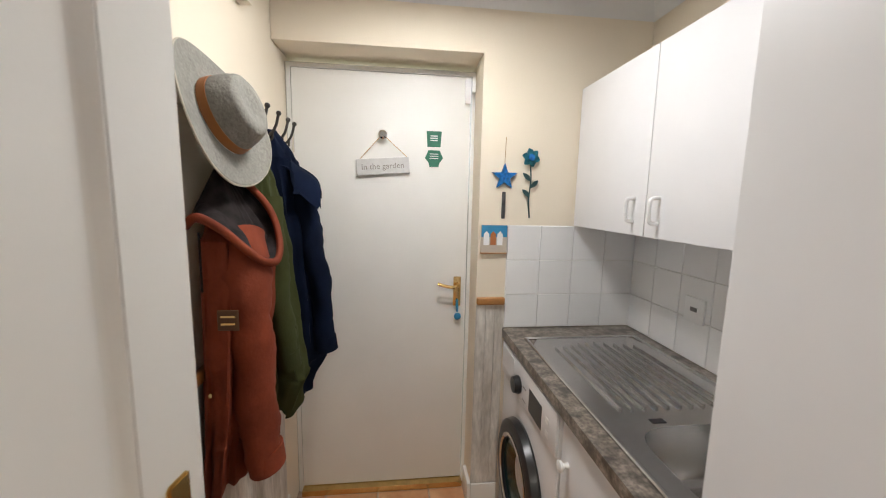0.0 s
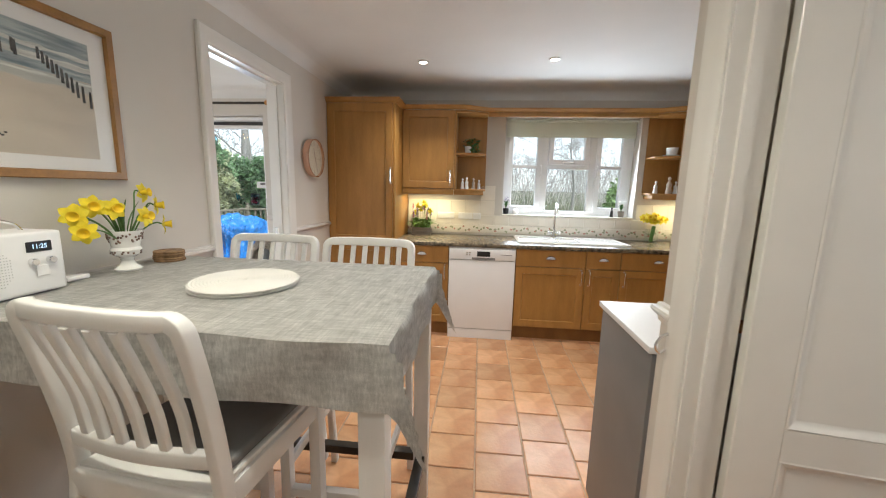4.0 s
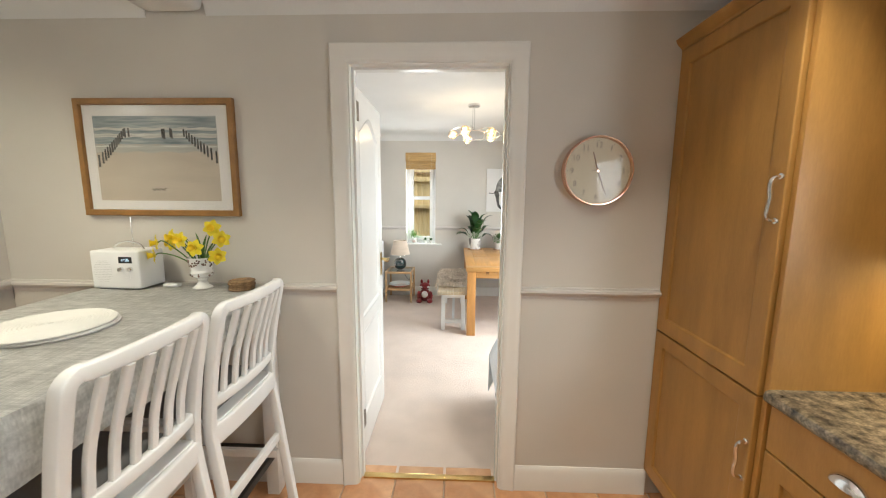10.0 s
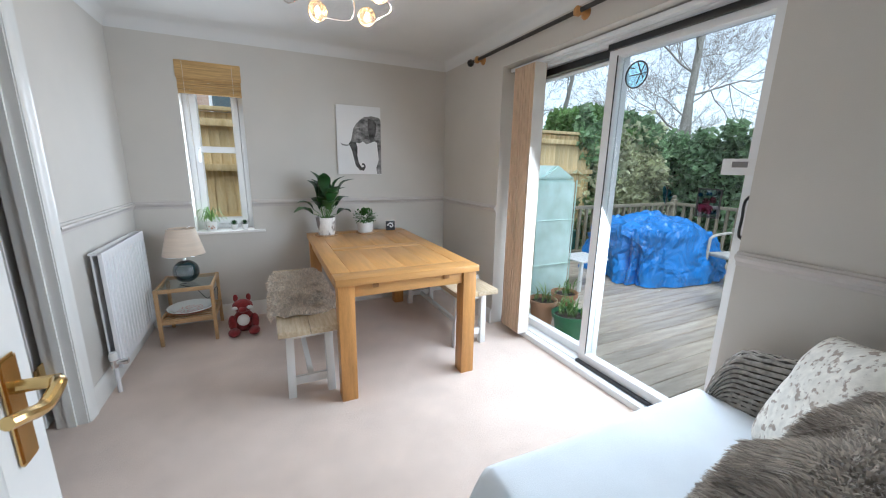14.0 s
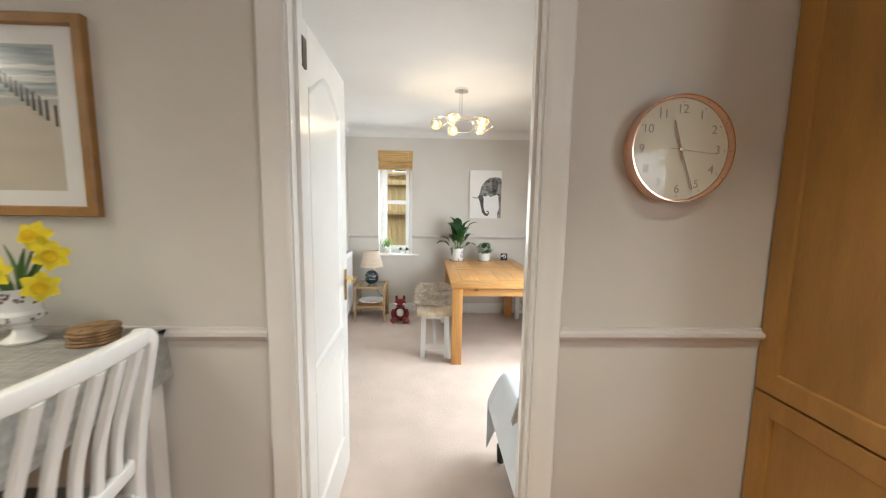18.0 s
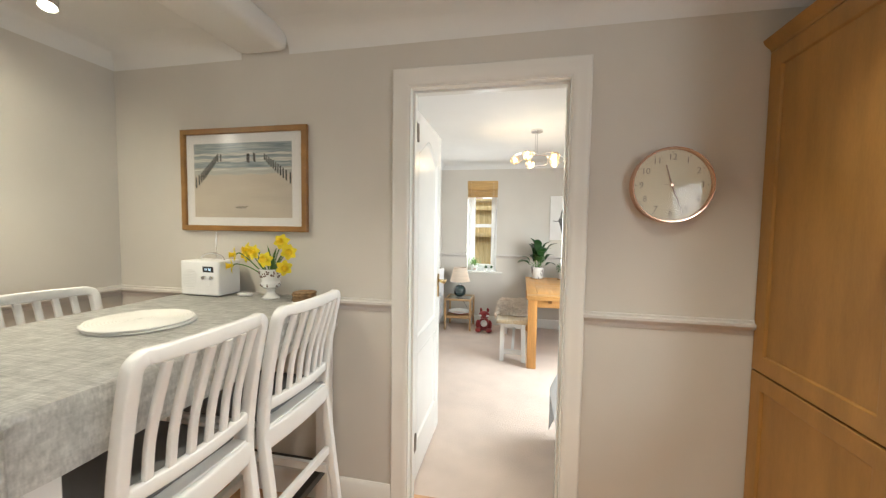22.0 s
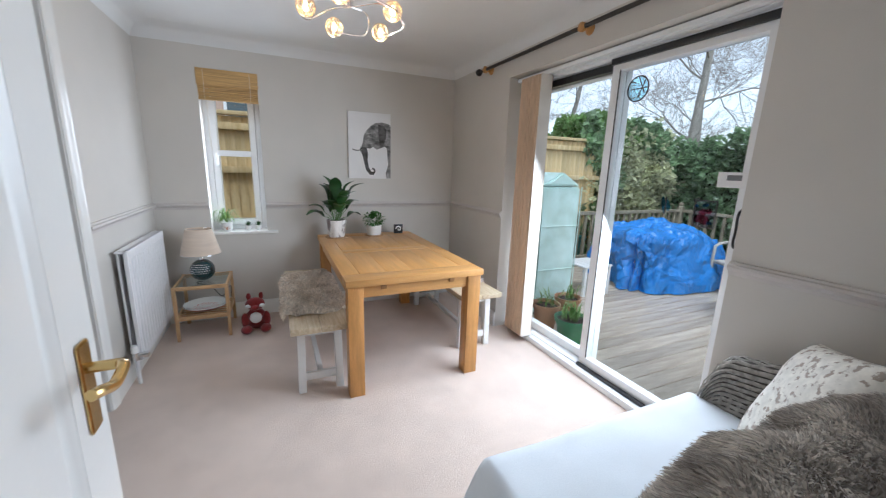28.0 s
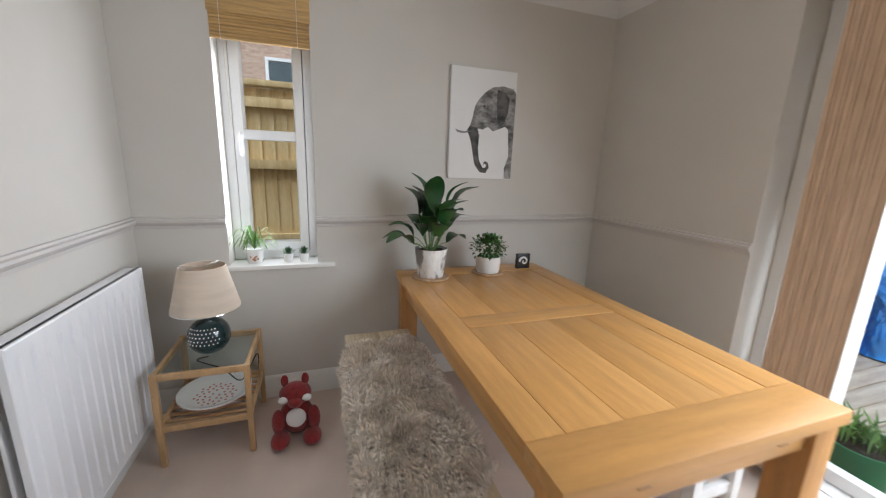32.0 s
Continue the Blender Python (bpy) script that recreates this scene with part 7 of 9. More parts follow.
def daffodil(u, root, head, face, r=0.036, stalk=True):
    root, head, face = Vector(root), Vector(head), Vector(face).normalized()
    f = part("flower", petals(head, face, r), daff_yellow, u, smooth=60)
    q = Vector((0, 0, 1)).rotation_difference(face).to_matrix().to_4x4()
    bm = turned([(0.2 * r, 0), (0.26 * r, 0.25 * r), (0.34 * r, 0.62 * r), (0.46 * r, 0.78 * r), (0.42 * r, 0.78 * r), (0.28 * r, 0.5 * r), (0, 0.2 * r)], (0, 0, 0), 14)
    bmesh.ops.transform(bm, matrix=Matrix.Translation(head) @ q, verts=bm.verts)
    part("trumpet", bm, daff_deep, f)
    if stalk:
        part("stalk", tube(bow([root, root.lerp(head, 0.5) + Vector((0, 0, 0.02)), head - face * 0.02 + Vector((0, 0, 0.006)), head], 5), 0.0028, 6), stem_green, u)


def petals(c, face, r):
    bm = bmesh.new()
    s1 = face.orthogonal().normalized()
    s2 = face.cross(s1)
    for k in range(6):
        a = k * math.pi / 3
        d = math.cos(a) * s1 + math.sin(a) * s2
        leaf(bm, c + d * 0.1 * r - face * 0.1 * r * (k % 2), c + d * 1.05 * r + face * 0.12 * r, 0.40 * r, 0.12, face, 4)
    return bm


HEADS = [(0.175, 0.02, 0.205, 0.9), (0.170, 0.045, 0.155, 1), (0.110, 0.01, 0.230, 0.5), (0.060, 0.03, 0.220, 0.2), (-0.022, 0.06, 0.190, -0.1), (-0.070, 0.01, 0.272, -0.3), (-0.112, 0.02, 0.225, -0.6), (-0.108, 0.05, 0.155, -0.8), (0.138, -0.02, 0.200, 0.3)]
for dx, dy, dz, side in HEADS:
    daffodil(u, (VX + dx * 0.1, VY + dy * 0.1, TT + 0.10), (VX + dx, VY + dy, TT + dz), (side, 0.9, 0.15 - 0.2 * abs(side)), 0.036)
for k in range(5):
    bm = bmesh.new()
    a = -0.06 + 0.03 * k
    leaf(bm, (VX + a * 0.2, VY, TT + 0.10), (VX + a * 1.6, VY + 0.02, TT + 0.24 + 0.01 * (k % 3)), 0.007, 0.1)
    part("leaf", bm, stem_green, u, smooth=60)
wood_coaster = mat("wood_coaster", (0.26, 0.16, 0.08), 0.75, vary=0.2, scale=30, fine=0.2, fscale=60)
for k in range(5):
    solo("coaster", turned([(0, 0), (0.052, 0), (0.054, 0.004), (0.052, 0.0078), (0, 0.0078)], (-0.468 + 0.003 * math.sin(k * 3), -1.775 + 0.003 * math.cos(k * 2), TT + k * 0.0080), 28), wood_coaster, "round wooden coaster in a small stack", "coaster", "stack of coasters")

# worktop and walls of the kitchen
solo("floral_border", box(-2.9895, -2.978, -1.280, 1.944, 0.910, 0.996, 0.003), cream_tile, "strip of cream border tiles with trailing flowers", "border tiles")
bm, bg = bmesh.new(), bmesh.new()
rng = random.Random(5)
for k in range(118):
    y = -1.27 + k * 0.0272
    z = 0.953 + 0.016 * math.sin(k * 1.3)
    tgt = bm if k % 3 == 0 else bg
    a = rng.uniform(0, 6.28)
    c = Vector((-2.9772, y, z))
    leaf(tgt, c, c + Vector((0, math.cos(a) * 0.030, math.sin(a) * 0.024)), 0.0100, 0.0, (1, 0, 0), 3)
pr = solo("border_flower", bm, mat("border_rose", (0.50, 0.27, 0.22), 0.5, vary=0.1), "faded pink flowers painted on the border tiles", "border tiles", kind="stuff")
pg = solo("border_leaf", bg, mat("border_sage", (0.33, 0.36, 0.24), 0.5, vary=0.15), "sage green leaves painted on the border tiles", "border tiles", kind="stuff")
for y0, y1 in ((-0.965, -0.79), (-0.748, -0.60), (-0.595, -0.512)):
    u = thing("socket_plate", (-2.98, (y0 + y1) / 2, 1.055), "white plastic electric socket plate on the tiles", "socket", "sockets over the worktop")
    part("plate", box(-2.982, -2.970, y0, y1, 1.055, 1.120, 0.003), white_plastic, u)
    for k in range(2):
        part("switch", box(-2.970, -2.966, y0 + 0.02 + k * (y1 - y0) * 0.45, y0 + 0.034 + k * (y1 - y0) * 0.45, 1.085, 1.108, 0.001, 1), white_plastic, u)
grey_plank = mat("grey_plank", (0.24, 0.21, 0.18), 0.8, vary=0.12, scale=8, stretch=(4, 1, 8), fine=0.15)
TXc, TYc = -2.865, -1.115
u = thing("flower_trough", (TXc, TYc, 0.890), "grey wooden trough of artificial spring flowers", "plant")
part("trough", box(TXc - 0.045, TXc + 0.045, TYc - 0.095, TYc + 0.095, 0.890, 0.965, 0.004), grey_plank, u)
part("board_joint", box(TXc - 0.046, TXc + 0.0465, TYc - 0.0965, TYc + 0.0965, 0.926, 0.929, 0.001, 1), grey_paint, u)
rng = random.Random(12)
bm = bmesh.new()
for k in range(260):
    c = Vector((TXc + rng.uniform(-0.03, 0.03), TYc + rng.uniform(-0.08, 0.08), 0.962))
    d = Vector((rng.uniform(-0.6, 0.9), rng.uniform(-1, 1), rng.uniform(0.3, 1.2))).normalized()
    leaf(bm, c, c + d * rng.uniform(0.07, 0.14), rng.uniform(0.009, 0.016), 0.35)
part("leaves", bm, leaf_light, u, smooth=60)
pink = mat("petal_pink", (0.55, 0.24, 0.27), 0.7, vary=0.15, random_value=0.2, island=True)
lilac = mat("petal_lilac", (0.42, 0.36, 0.48), 0.7, vary=0.15, random_value=0.2, island=True)
for k in range(21):
    mt = (pink, lilac, daff_yellow)[k % 3]
    x, y = TXc + rng.uniform(-0.03, 0.05), TYc - 0.09 + 0.18 * k / 20 + rng.uniform(-0.015, 0.015)
    top = Vector((x + rng.uniform(-0.01, 0.02), y + rng.uniform(-0.03, 0.03), rng.uniform(1.10, 1.22)))
    part("stalk", tube([(x * 0.3 + TXc * 0.7, y, 0.96), top], 0.0016, 5), stem_green, u)
    bm = bmesh.new()
    if k % 3 == 2:
        for j in range(40):
            d = Vector((rng.gauss(0, 1), rng.gauss(0, 1), rng.gauss(0, 1))).normalized()
            leaf(bm, top, top + d * 0.036, 0.009, 0.1, n=2)
    else:
        for j in range(34):
            t = j / 34
            a = j * 2.4
            c = top - Vector((0, 0, 0.06 * (1 - t)))
            leaf(bm, c, c + Vector((math.cos(a) * 0.009, math.sin(a) * 0.016, 0.010)) * (1.3 - t), 0.006, 0.1, n=2)
    part("blossom", bm, mt, u, smooth=60)
# jar of daffodils and a tablet further along
JX, JY = -2.86, 1.14
u = thing("daffodil_jar", (JX, JY, 0.890), "square glass jar of yellow daffodils on the worktop", "vase")
part("jar", box(JX - 0.048, JX + 0.048, JY - 0.048, JY + 0.048, 0.890, 1.015, 0.012, 3), clear_glass, u)
part("stalks", tube([(JX, JY, 0.90), (JX + 0.01, JY + 0.012, 1.05)], 0.018, 8), stem_green, u)
rng = random.Random(17)
for k in range(15):
    a = k * 2.399
    r = 0.025 + 0.085 * math.sqrt(k / 15)
    daffodil(u, (JX, JY, 1.0), (JX + r * math.cos(a) * 0.7, JY + r * math.sin(a), 1.145 - r * 0.45 + rng.uniform(-0.01, 0.02)), (0.9 + rng.uniform(-0.3, 0.3), math.sin(a) * 0.8, 0.4), 0.040, False)
u = thing("tablet_stand", (-2.90, 1.50, 0.890), "dark tablet propped on the worktop", "tablet")
bm = box(-2.915, -2.903, 1.40, 1.62, 0.892, 1.05, 0.004)
bmesh.ops.rotate(bm, verts=bm.verts, cent=(-2.91, 1.5, 0.892), matrix=Matrix.Rotation(radians(-14), 3, "Y"))
part("slab", bm, mat("tablet_teal", (0.03, 0.06, 0.065), 0.25), u)
part("rest", box(-2.955, -2.905, 1.47, 1.55, 0.890, 0.91, 0.003), black_plastic, u)


def figurine(x, y, z, h, mt, label, seed=0):
    rng = random.Random(seed)
    bm = turned([(0, 0), (h * 0.17, 0), (h * 0.18, h * 0.08), (h * 0.13, h * 0.35), (h * 0.15, h * 0.55), (h * 0.06, h * 0.72), (h * 0.05, h * 0.76), (0, h * 0.77)], (x, y, z), 14)
    blob(bm, (x, y, z + h * 0.87), (h * 0.095, h * 0.095, h * 0.12), 10)
    blob(bm, (x + h * 0.10, y + h * 0.06 * rng.choice((-1, 1)), z + h * 0.5), (h * 0.07, h * 0.07, h * 0.16), 8)
    solo("figurine", bm, mt, label, "figurine", "ornaments on the shelves")


resin = mat("resin", (0.55, 0.48, 0.40), 0.7, vary=0.1, scale=20)
for y, h, mt in ((-0.705, 0.105, ceramic), (-0.665, 0.115, ceramic), (-0.600, 0.110, resin), (-0.545, 0.095, ceramic)):
    figurine(-2.80 if y < -0.6 else -2.86, y, 1.362, h, mt, "small pale figurine standing on the display shelf")
for y, h, mt in ((1.13, 0.12, ceramic), (1.25, 0.16, resin), (1.31, 0.12, ceramic)):
    figurine(-2.86, y, 1.362, h, mt, "small pale figurine standing on the display shelf", 2)
u = thing("shelf_plant", (-2.84, -0.655, 1.702), "trailing green plant in a white cup on the shelf", "plant")
pot_part(u, pot_profile(0.034, 0.07), (-2.84, -0.665, 1.702), ceramic)
bm = bmesh.new()
rng = random.Random(31)
for k in range(120):
    c = Vector((-2.84 + rng.uniform(-0.05, 0.06), -0.62 + rng.gauss(0, 0.045), 1.77 + rng.uniform(-0.055, 0.06)))
    d = Vector((rng.uniform(-1, 1), rng.uniform(-1, 1), rng.uniform(-0.8, 0.8))).normalized()
    leaf(bm, c, c + d * 0.030, 0.010, 0.2, n=3)
part("leaves", bm, leaf_mid, u, smooth=60)
u = thing("cup_and_saucer", (-2.86, 1.24, 1.702), "white cup planter on a saucer on the shelf", "cup")
part("saucer", turned([(0, 0), (0.05, 0.0), (0.075, 0.012), (0.073, 0.016), (0.045, 0.006), (0, 0.006)], (-2.86, 1.24, 1.702), 28), ceramic, u)
part("cup", turned([(0, 0), (0.030, 0), (0.045, 0.02), (0.052, 0.075), (0.048, 0.075), (0.040, 0.02), (0, 0.01)], (-2.86, 1.24, 1.709), 28), ceramic, u)
for y, mt, kind in ((-0.255, lilac, 0), (0.905, canvas_white, 1)):
    u = thing("sill_plant", (-3.05, y, 1.114), ("small lavender in a dark pot" if not kind else "white orchid in a grey pot") + " on the window sill", "plant", "pots on the kitchen sill")
    pot_part(u, pot_profile(0.032, 0.06), (-3.05, y, 1.114), black_plastic if not kind else grey_plank)
    bm = bmesh.new()
    for k in range(26):
        a = k * 2.399
        c = Vector((-3.05, y, 1.168))
        leaf(bm, c, c + Vector((math.cos(a) * 0.03, math.sin(a) * 0.03, 0.06 + 0.02 * (k % 3))), 0.005, 0.1, n=3)
    part("leaves", bm, leaf_mid, u, smooth=60)
    bm = bmesh.new()
    for k in range(40):
        c = Vector((-3.05 + rng.uniform(-0.03, 0.03), y + rng.uniform(-0.035, 0.035), 1.233 + rng.uniform(0, 0.05)))
        leaf(bm, c, c + Vector((rng.uniform(-1, 1), rng.uniform(-1, 1), 0.6)).normalized() * 0.015, 0.005, 0.1, n=2)
    part("blossom", bm, mt, u, smooth=60)
figurine(-3.05, 0.815, 1.114, 0.10, black_plastic, "small black cat figure on the window sill", 4)
solo("sill_jar", turned([(0, 0), (0.026, 0), (0.034, 0.02), (0.028, 0.045), (0.014, 0.055), (0.016, 0.065), (0, 0.065)], (-3.05, -0.155, 1.114), 20), ceramic, "small white jar on the window sill", "jar")

# ---------- utility room ----------
GY = 2.070
u = thing("door_garden", (0.31, GY, 0.03), "flush white door to the garden, closed", "door", kind="structure")
part("leaf", box(-0.088, 0.700, GY, GY + 0.044, 0.035, 2.018, 0.003), mat("satin_white", (0.78, 0.77, 0.74), 0.45, vary=0.012, scale=4, bump=0.04, bscale=90), u)
part("frame", sweep([(-0.092, 0), (-0.092, 2.022), (0.706, 2.022), (0.706, 0)], [(0, 0), (0, 0.030), (0.018, 0.030), (0.022, 0.024), (0.022, 0)], upright("y", GY + 0.035, -1)), gloss_white, u)
part("sill_strip", box(-0.09, 0.705, GY - 0.035, GY + 0.02, 0.0, 0.032, 0.006), brass, u, "brass threshold bar")
part("hinge", box(-0.0895, -0.080, GY - 0.006, GY + 0.002, 1.66, 1.76, 0.001, 1), chrome, u)
h = part("door_handle", box(0.640, 0.676, GY - 0.010, GY, 0.955, 1.100, 0.005), brass, u, "polished brass lever handle")
part("lever", tube(bow([(0.658, GY - 0.008, 1.065), (0.658, GY - 0.045, 1.065), (0.630, GY - 0.052, 1.058), (0.585, GY - 0.050, 1.066), (0.560, GY - 0.046, 1.074)], 5), 0.0075, 10), brass, h)
blue_tag = mat("blue_tag", (0.03, 0.22, 0.42), 0.35, vary=0.1)
bm = tube([(0.658, GY - 0.012, 0.99), (0.660, GY - 0.018, 0.93)], 0.006, 8)
blob(bm, (0.662, GY - 0.016, 0.905), (0.018, 0.006, 0.018), 10)
solo("door_key", bm, blue_tag, "key with a blue tag hanging from the lock", "key")
u = thing("door_sensor", (0.685, GY - 0.012, 1.91), "small white alarm sensor on the door", "sensor")
part("body", box(0.672, 0.698, GY - 0.022, GY, 1.90, 2.005, 0.004), white_plastic, u)
part("magnet", box(0.7005, 0.715, GY - 0.034, GY - 0.0155, 1.945, 1.995, 0.003), white_plastic, u)
sign_grey = mat("sign_grey", (0.62, 0.61, 0.60), 0.7, vary=0.05, scale=12, fine=0.05)
u = thing("hanging_sign", (0.304, GY - 0.008, 1.575), "pale grey wooden sign hanging from a knob on the door", "sign")
bm = bmesh.new()
raw_box(bm, 0.186, 0.424, GY - 0.016, GY - 0.006, 1.575, 1.648)
bmesh.ops.bevel(bm, geom=bm.edges[:], offset=0.002, segments=1, affect="EDGES")
tilt = Matrix.Rotation(radians(4.5), 3, "Y").inverted()
bmesh.ops.rotate(bm, verts=bm.verts, cent=(0.304, GY, 1.61), matrix=tilt)
b_ = part("board", bm, sign_grey, u)
bm = text_bm("In the garden", 0.036, 0.001, upright("y", GY - 0.0166, -1) @ Matrix.Translation((0.304, 1.61, 0)))
bmesh.ops.rotate(bm, verts=bm.verts, cent=(0.304, GY, 1.61), matrix=tilt)
part("lettering", bm, numeral_grey, b_, smooth=0)
part("cord", tube([(0.197, GY - 0.012, 1.634), (0.295, GY - 0.018, 1.742), (0.313, GY - 0.018, 1.742), (0.415, GY - 0.012, 1.652)], 0.0018, 6), bamboo, u)
part("knob", turned([(0, 0), (0.010, 0), (0.009, 0.012), (0.018, 0.018), (0.020, 0.028), (0.012, 0.034), (0, 0.034)], (0.304, GY, 1.748), 16, axis="y"), chrome, u)
for o in u.children:
    if o.name.startswith("knob"):
        o.data.transform(Matrix.Translation((0, 2 * (GY - u.location.y), 0)) @ Matrix.Diagonal((1, -1, 1, 1)))
sticker_green = mat("sticker_green", (0.03, 0.16, 0.10), 0.4, vary=0.1, scale=30)
u = thing("recycling_stickers", (0.535, GY - 0.002, 1.62), "two green recycling stickers on the door", "sticker")
p = part("sticker", flat_shape("y", GY - 0.0002, -1, [(0.505, 1.705), (0.565, 1.705), (0.570, 1.775), (0.500, 1.775)], 0, 0.001), sticker_green, u, smooth=0)
q = part("sticker", flat_shape("y", GY - 0.0002, -1, [(0.515, 1.615), (0.557, 1.615), (0.562, 1.635), (0.578, 1.655), (0.562, 1.690), (0.510, 1.690), (0.494, 1.655), (0.510, 1.635)], 0, 0.001), sticker_green, u, smooth=0)
for k in range(3):
    part("text_bar", box(0.518, 0.552, GY - 0.0016, GY - 0.0012, 1.732 + k * 0.010, 1.736 + k * 0.010, 0), canvas_white, p, smooth=0)
    part("text_bar", box(0.516, 0.556, GY - 0.0016, GY - 0.0012, 1.652 + k * 0.010, 1.655 + k * 0.010, 0), canvas_white, q, smooth=0)

# limewashed planks below an oak rail
limewash = mat("limewash", (0.40, 0.37, 0.33), 0.75, color2=(0.68, 0.66, 0.62), scale=3.5, stretch=(3, 3, 0.7), contrast=0.12, fine=0.15, fscale=30, random_value=0.10)
wood_rail = mat("wood_rail", (0.42, 0.20, 0.06), 0.4, vary=0.1, scale=8, stretch=(1, 1, 4))
pan = structure("wall_panelling", box(0.7225, 0.850, 1.9095, 1.9119, 0.0, 1.02, 0), limewash)
for k in range(3):
    part("plank", box(0.7235 + k * 0.042, 0.7640 + k * 0.042, 1.904, 1.9094, 0.13, 1.005, 0.0015, 1), limewash, pan)
for k in range(19):
    y0 = 0.14 + k * 0.092
    part("plank", box(-0.1145, -0.109, y0, y0 + 0.0905, 0.13, 1.005, 0.0015, 1), limewash, pan)
structure("trim_oak_rail_back", box(0.722, 0.850, 1.890, 1.911, 1.006, 1.040, 0.008, 3), wood_rail)
structure("trim_oak_rail_side", box(-0.1145, -0.093, 0.15, 1.91, 1.006, 1.040, 0.008, 3), wood_rail)
structure("baseboard_garden_wall", box(0.722, 0.845, 1.894, 1.9035, 0, 0.129, 0.003), gloss_white)
structure("baseboard_reveal", box(0.706, 0.7215, 1.90, 2.03, 0, 0.129, 0.003), gloss_white)

# worktop, steel sink, machine and cupboards
ub = bmesh.new()
for x0, x1, y0, y1 in ((0.845, 0.962, 0.732, 1.9095), (1.338, 1.452, 0.732, 1.9095), (0.962, 1.338, 0.732, 0.837), (0.962, 1.338, 1.143, 1.9095)):
    raw_box(ub, x0, x1, y0, y1, 0.858, 0.896)
bmesh.ops.remove_doubles(ub, verts=ub.verts, dist=1e-5)
solo("utility_worktop", ub, worktop_grey, "grey mottled laminate worktop in the utility room", "worktop")
u = thing("steel_sink", (1.14, 1.28, 0.8965), "stainless steel inset sink with ribbed drainer", "sink")
bm = bmesh.new()
inner, outer = [], []
for j in range(64):
    a = 2 * math.pi * (j + 0.5) / 64
    ca, sa = math.cos(a), math.sin(a)
    inner.append(bm.verts.new((1.150 + 0.186 * math.copysign(abs(ca) ** 0.5, ca), 0.990 + 0.152 * math.copysign(abs(sa) ** 0.5, sa), 0.9015)))
    k = min((0.235 if ca > 0 else 0.245) / max(1e-6, abs(ca)), (0.77 if sa > 0 else 0.19) / max(1e-6, abs(sa)))
    outer.append(bm.verts.new((1.150 + k * ca, 0.990 + k * sa, 0.9015)))
for j in range(64):
    bm.faces.new((outer[j], outer[(j + 1) % 64], inner[(j + 1) % 64], inner[j]))
part("sink_top", bm, steel, u)
part("rim", sweep([(0.900, 0.795), (1.390, 0.795), (1.390, 1.765), (0.900, 1.765)], [(0, 0.8965), (0, 0.902), (0.003, 0.905), (0.010, 0.905), (0.014, 0.9015), (0.014, 0.8965)], closed=True), steel, u)
bm = bmesh.new()
g = []
for k in range(9):
    t = k / 8
    ins = 0.0 if t < 0.2 else 0.045 * (t - 0.2) ** 2
    zz = 0.9012 - 0.155 * (1 - (1 - t) ** 2.2) if t < 1 else 0.745
    n = 40
    ring = []
    for j in range(n):
        a = 2 * math.pi * j / n
        ca, sa = math.cos(a), math.sin(a)
        rx = (0.187 - ins) * math.copysign(abs(ca) ** 0.5, ca)
        ry = (0.153 - ins) * math.copysign(abs(sa) ** 0.5, sa)
        ring.append(bm.verts.new((1.150 + rx, 0.990 + ry, zz - (0.0 if t < 0.999 else 0.003))))
    if g:
        for j in range(n):
            bm.faces.new((g[-1][j], ring[j], ring[(j + 1) % n], g[-1][(j + 1) % n]))
    g.append(ring)
bm.faces.new(g[-1])
part("bowl", bm, steel, u)
for k in range(10):
    x = 0.985 + k * 0.036
    y1 = 1.70 - 0.05 * abs(k - 4.5) / 4.5
    part("drainer_rib", box(x, x + 0.012, 1.22, y1, 0.9005, 0.9105, 0.0045), steel, u)
part("overflow", box(1.04, 1.08, 1.155, 1.175, 0.9005, 0.9030, 0.001, 1), black_plastic, u)
WF = 0.860
u = thing("washing_machine", (1.14, 1.60, 0), "white front-loading washing machine with dark round door", "washing machine")
part("body", box(WF, 1.43, 1.305, 1.898, 0.01, 0.852, 0.006), appliance_white, u)
part("plinth", box(WF + 0.003, 1.42, 1.31, 1.893, 0.0, 0.0095, 0), grey_paint, u)
pn = part("control_panel", box(WF - 0.010, WF, 1.308, 1.895, 0.700, 0.845, 0.005), appliance_white, u)
part("dial", turned([(0, 0), (0.034, 0), (0.036, -0.006), (0.030, -0.026), (0, -0.028)], (WF - 0.010, 1.655, 0.755), 28, axis="x"), black_plastic, pn)
part("display", box(WF - 0.0115, WF - 0.0098, 1.420, 1.540, 0.715, 0.800, 0.001, 1), black_plastic, pn)
part("drawer", box(WF - 0.0125, WF - 0.0098, 1.72, 1.885, 0.735, 0.830, 0.002, 1), appliance_white, pn)
for k in range(2):
    part("button", box(WF - 0.012, WF - 0.0098, 1.36, 1.385, 0.725 + 0.045 * k, 0.745 + 0.045 * k, 0.001, 1), white_plastic, pn)
    part("label_bar", box(WF - 0.0112, WF - 0.0098, 1.575, 1.61, 0.72 + 0.05 * k, 0.724 + 0.05 * k, 0), grey_paint, pn, smooth=0)
d = part("door_ring", turned([(0.150, 0), (0.215, 0), (0.222, -0.010), (0.215, -0.034), (0.190, -0.044), (0.165, -0.040), (0.150, -0.020)], (WF, 1.600, 0.395), 56, axis="x"), black_plastic, u)
part("door_glass", turned([(0, 0.03), (0.10, 0.02), (0.152, -0.018), (0.150, -0.024), (0.08, 0.004), (0, 0.012)], (WF - 0.003, 1.600, 0.395), 40, axis="x"), dark_glass, d)
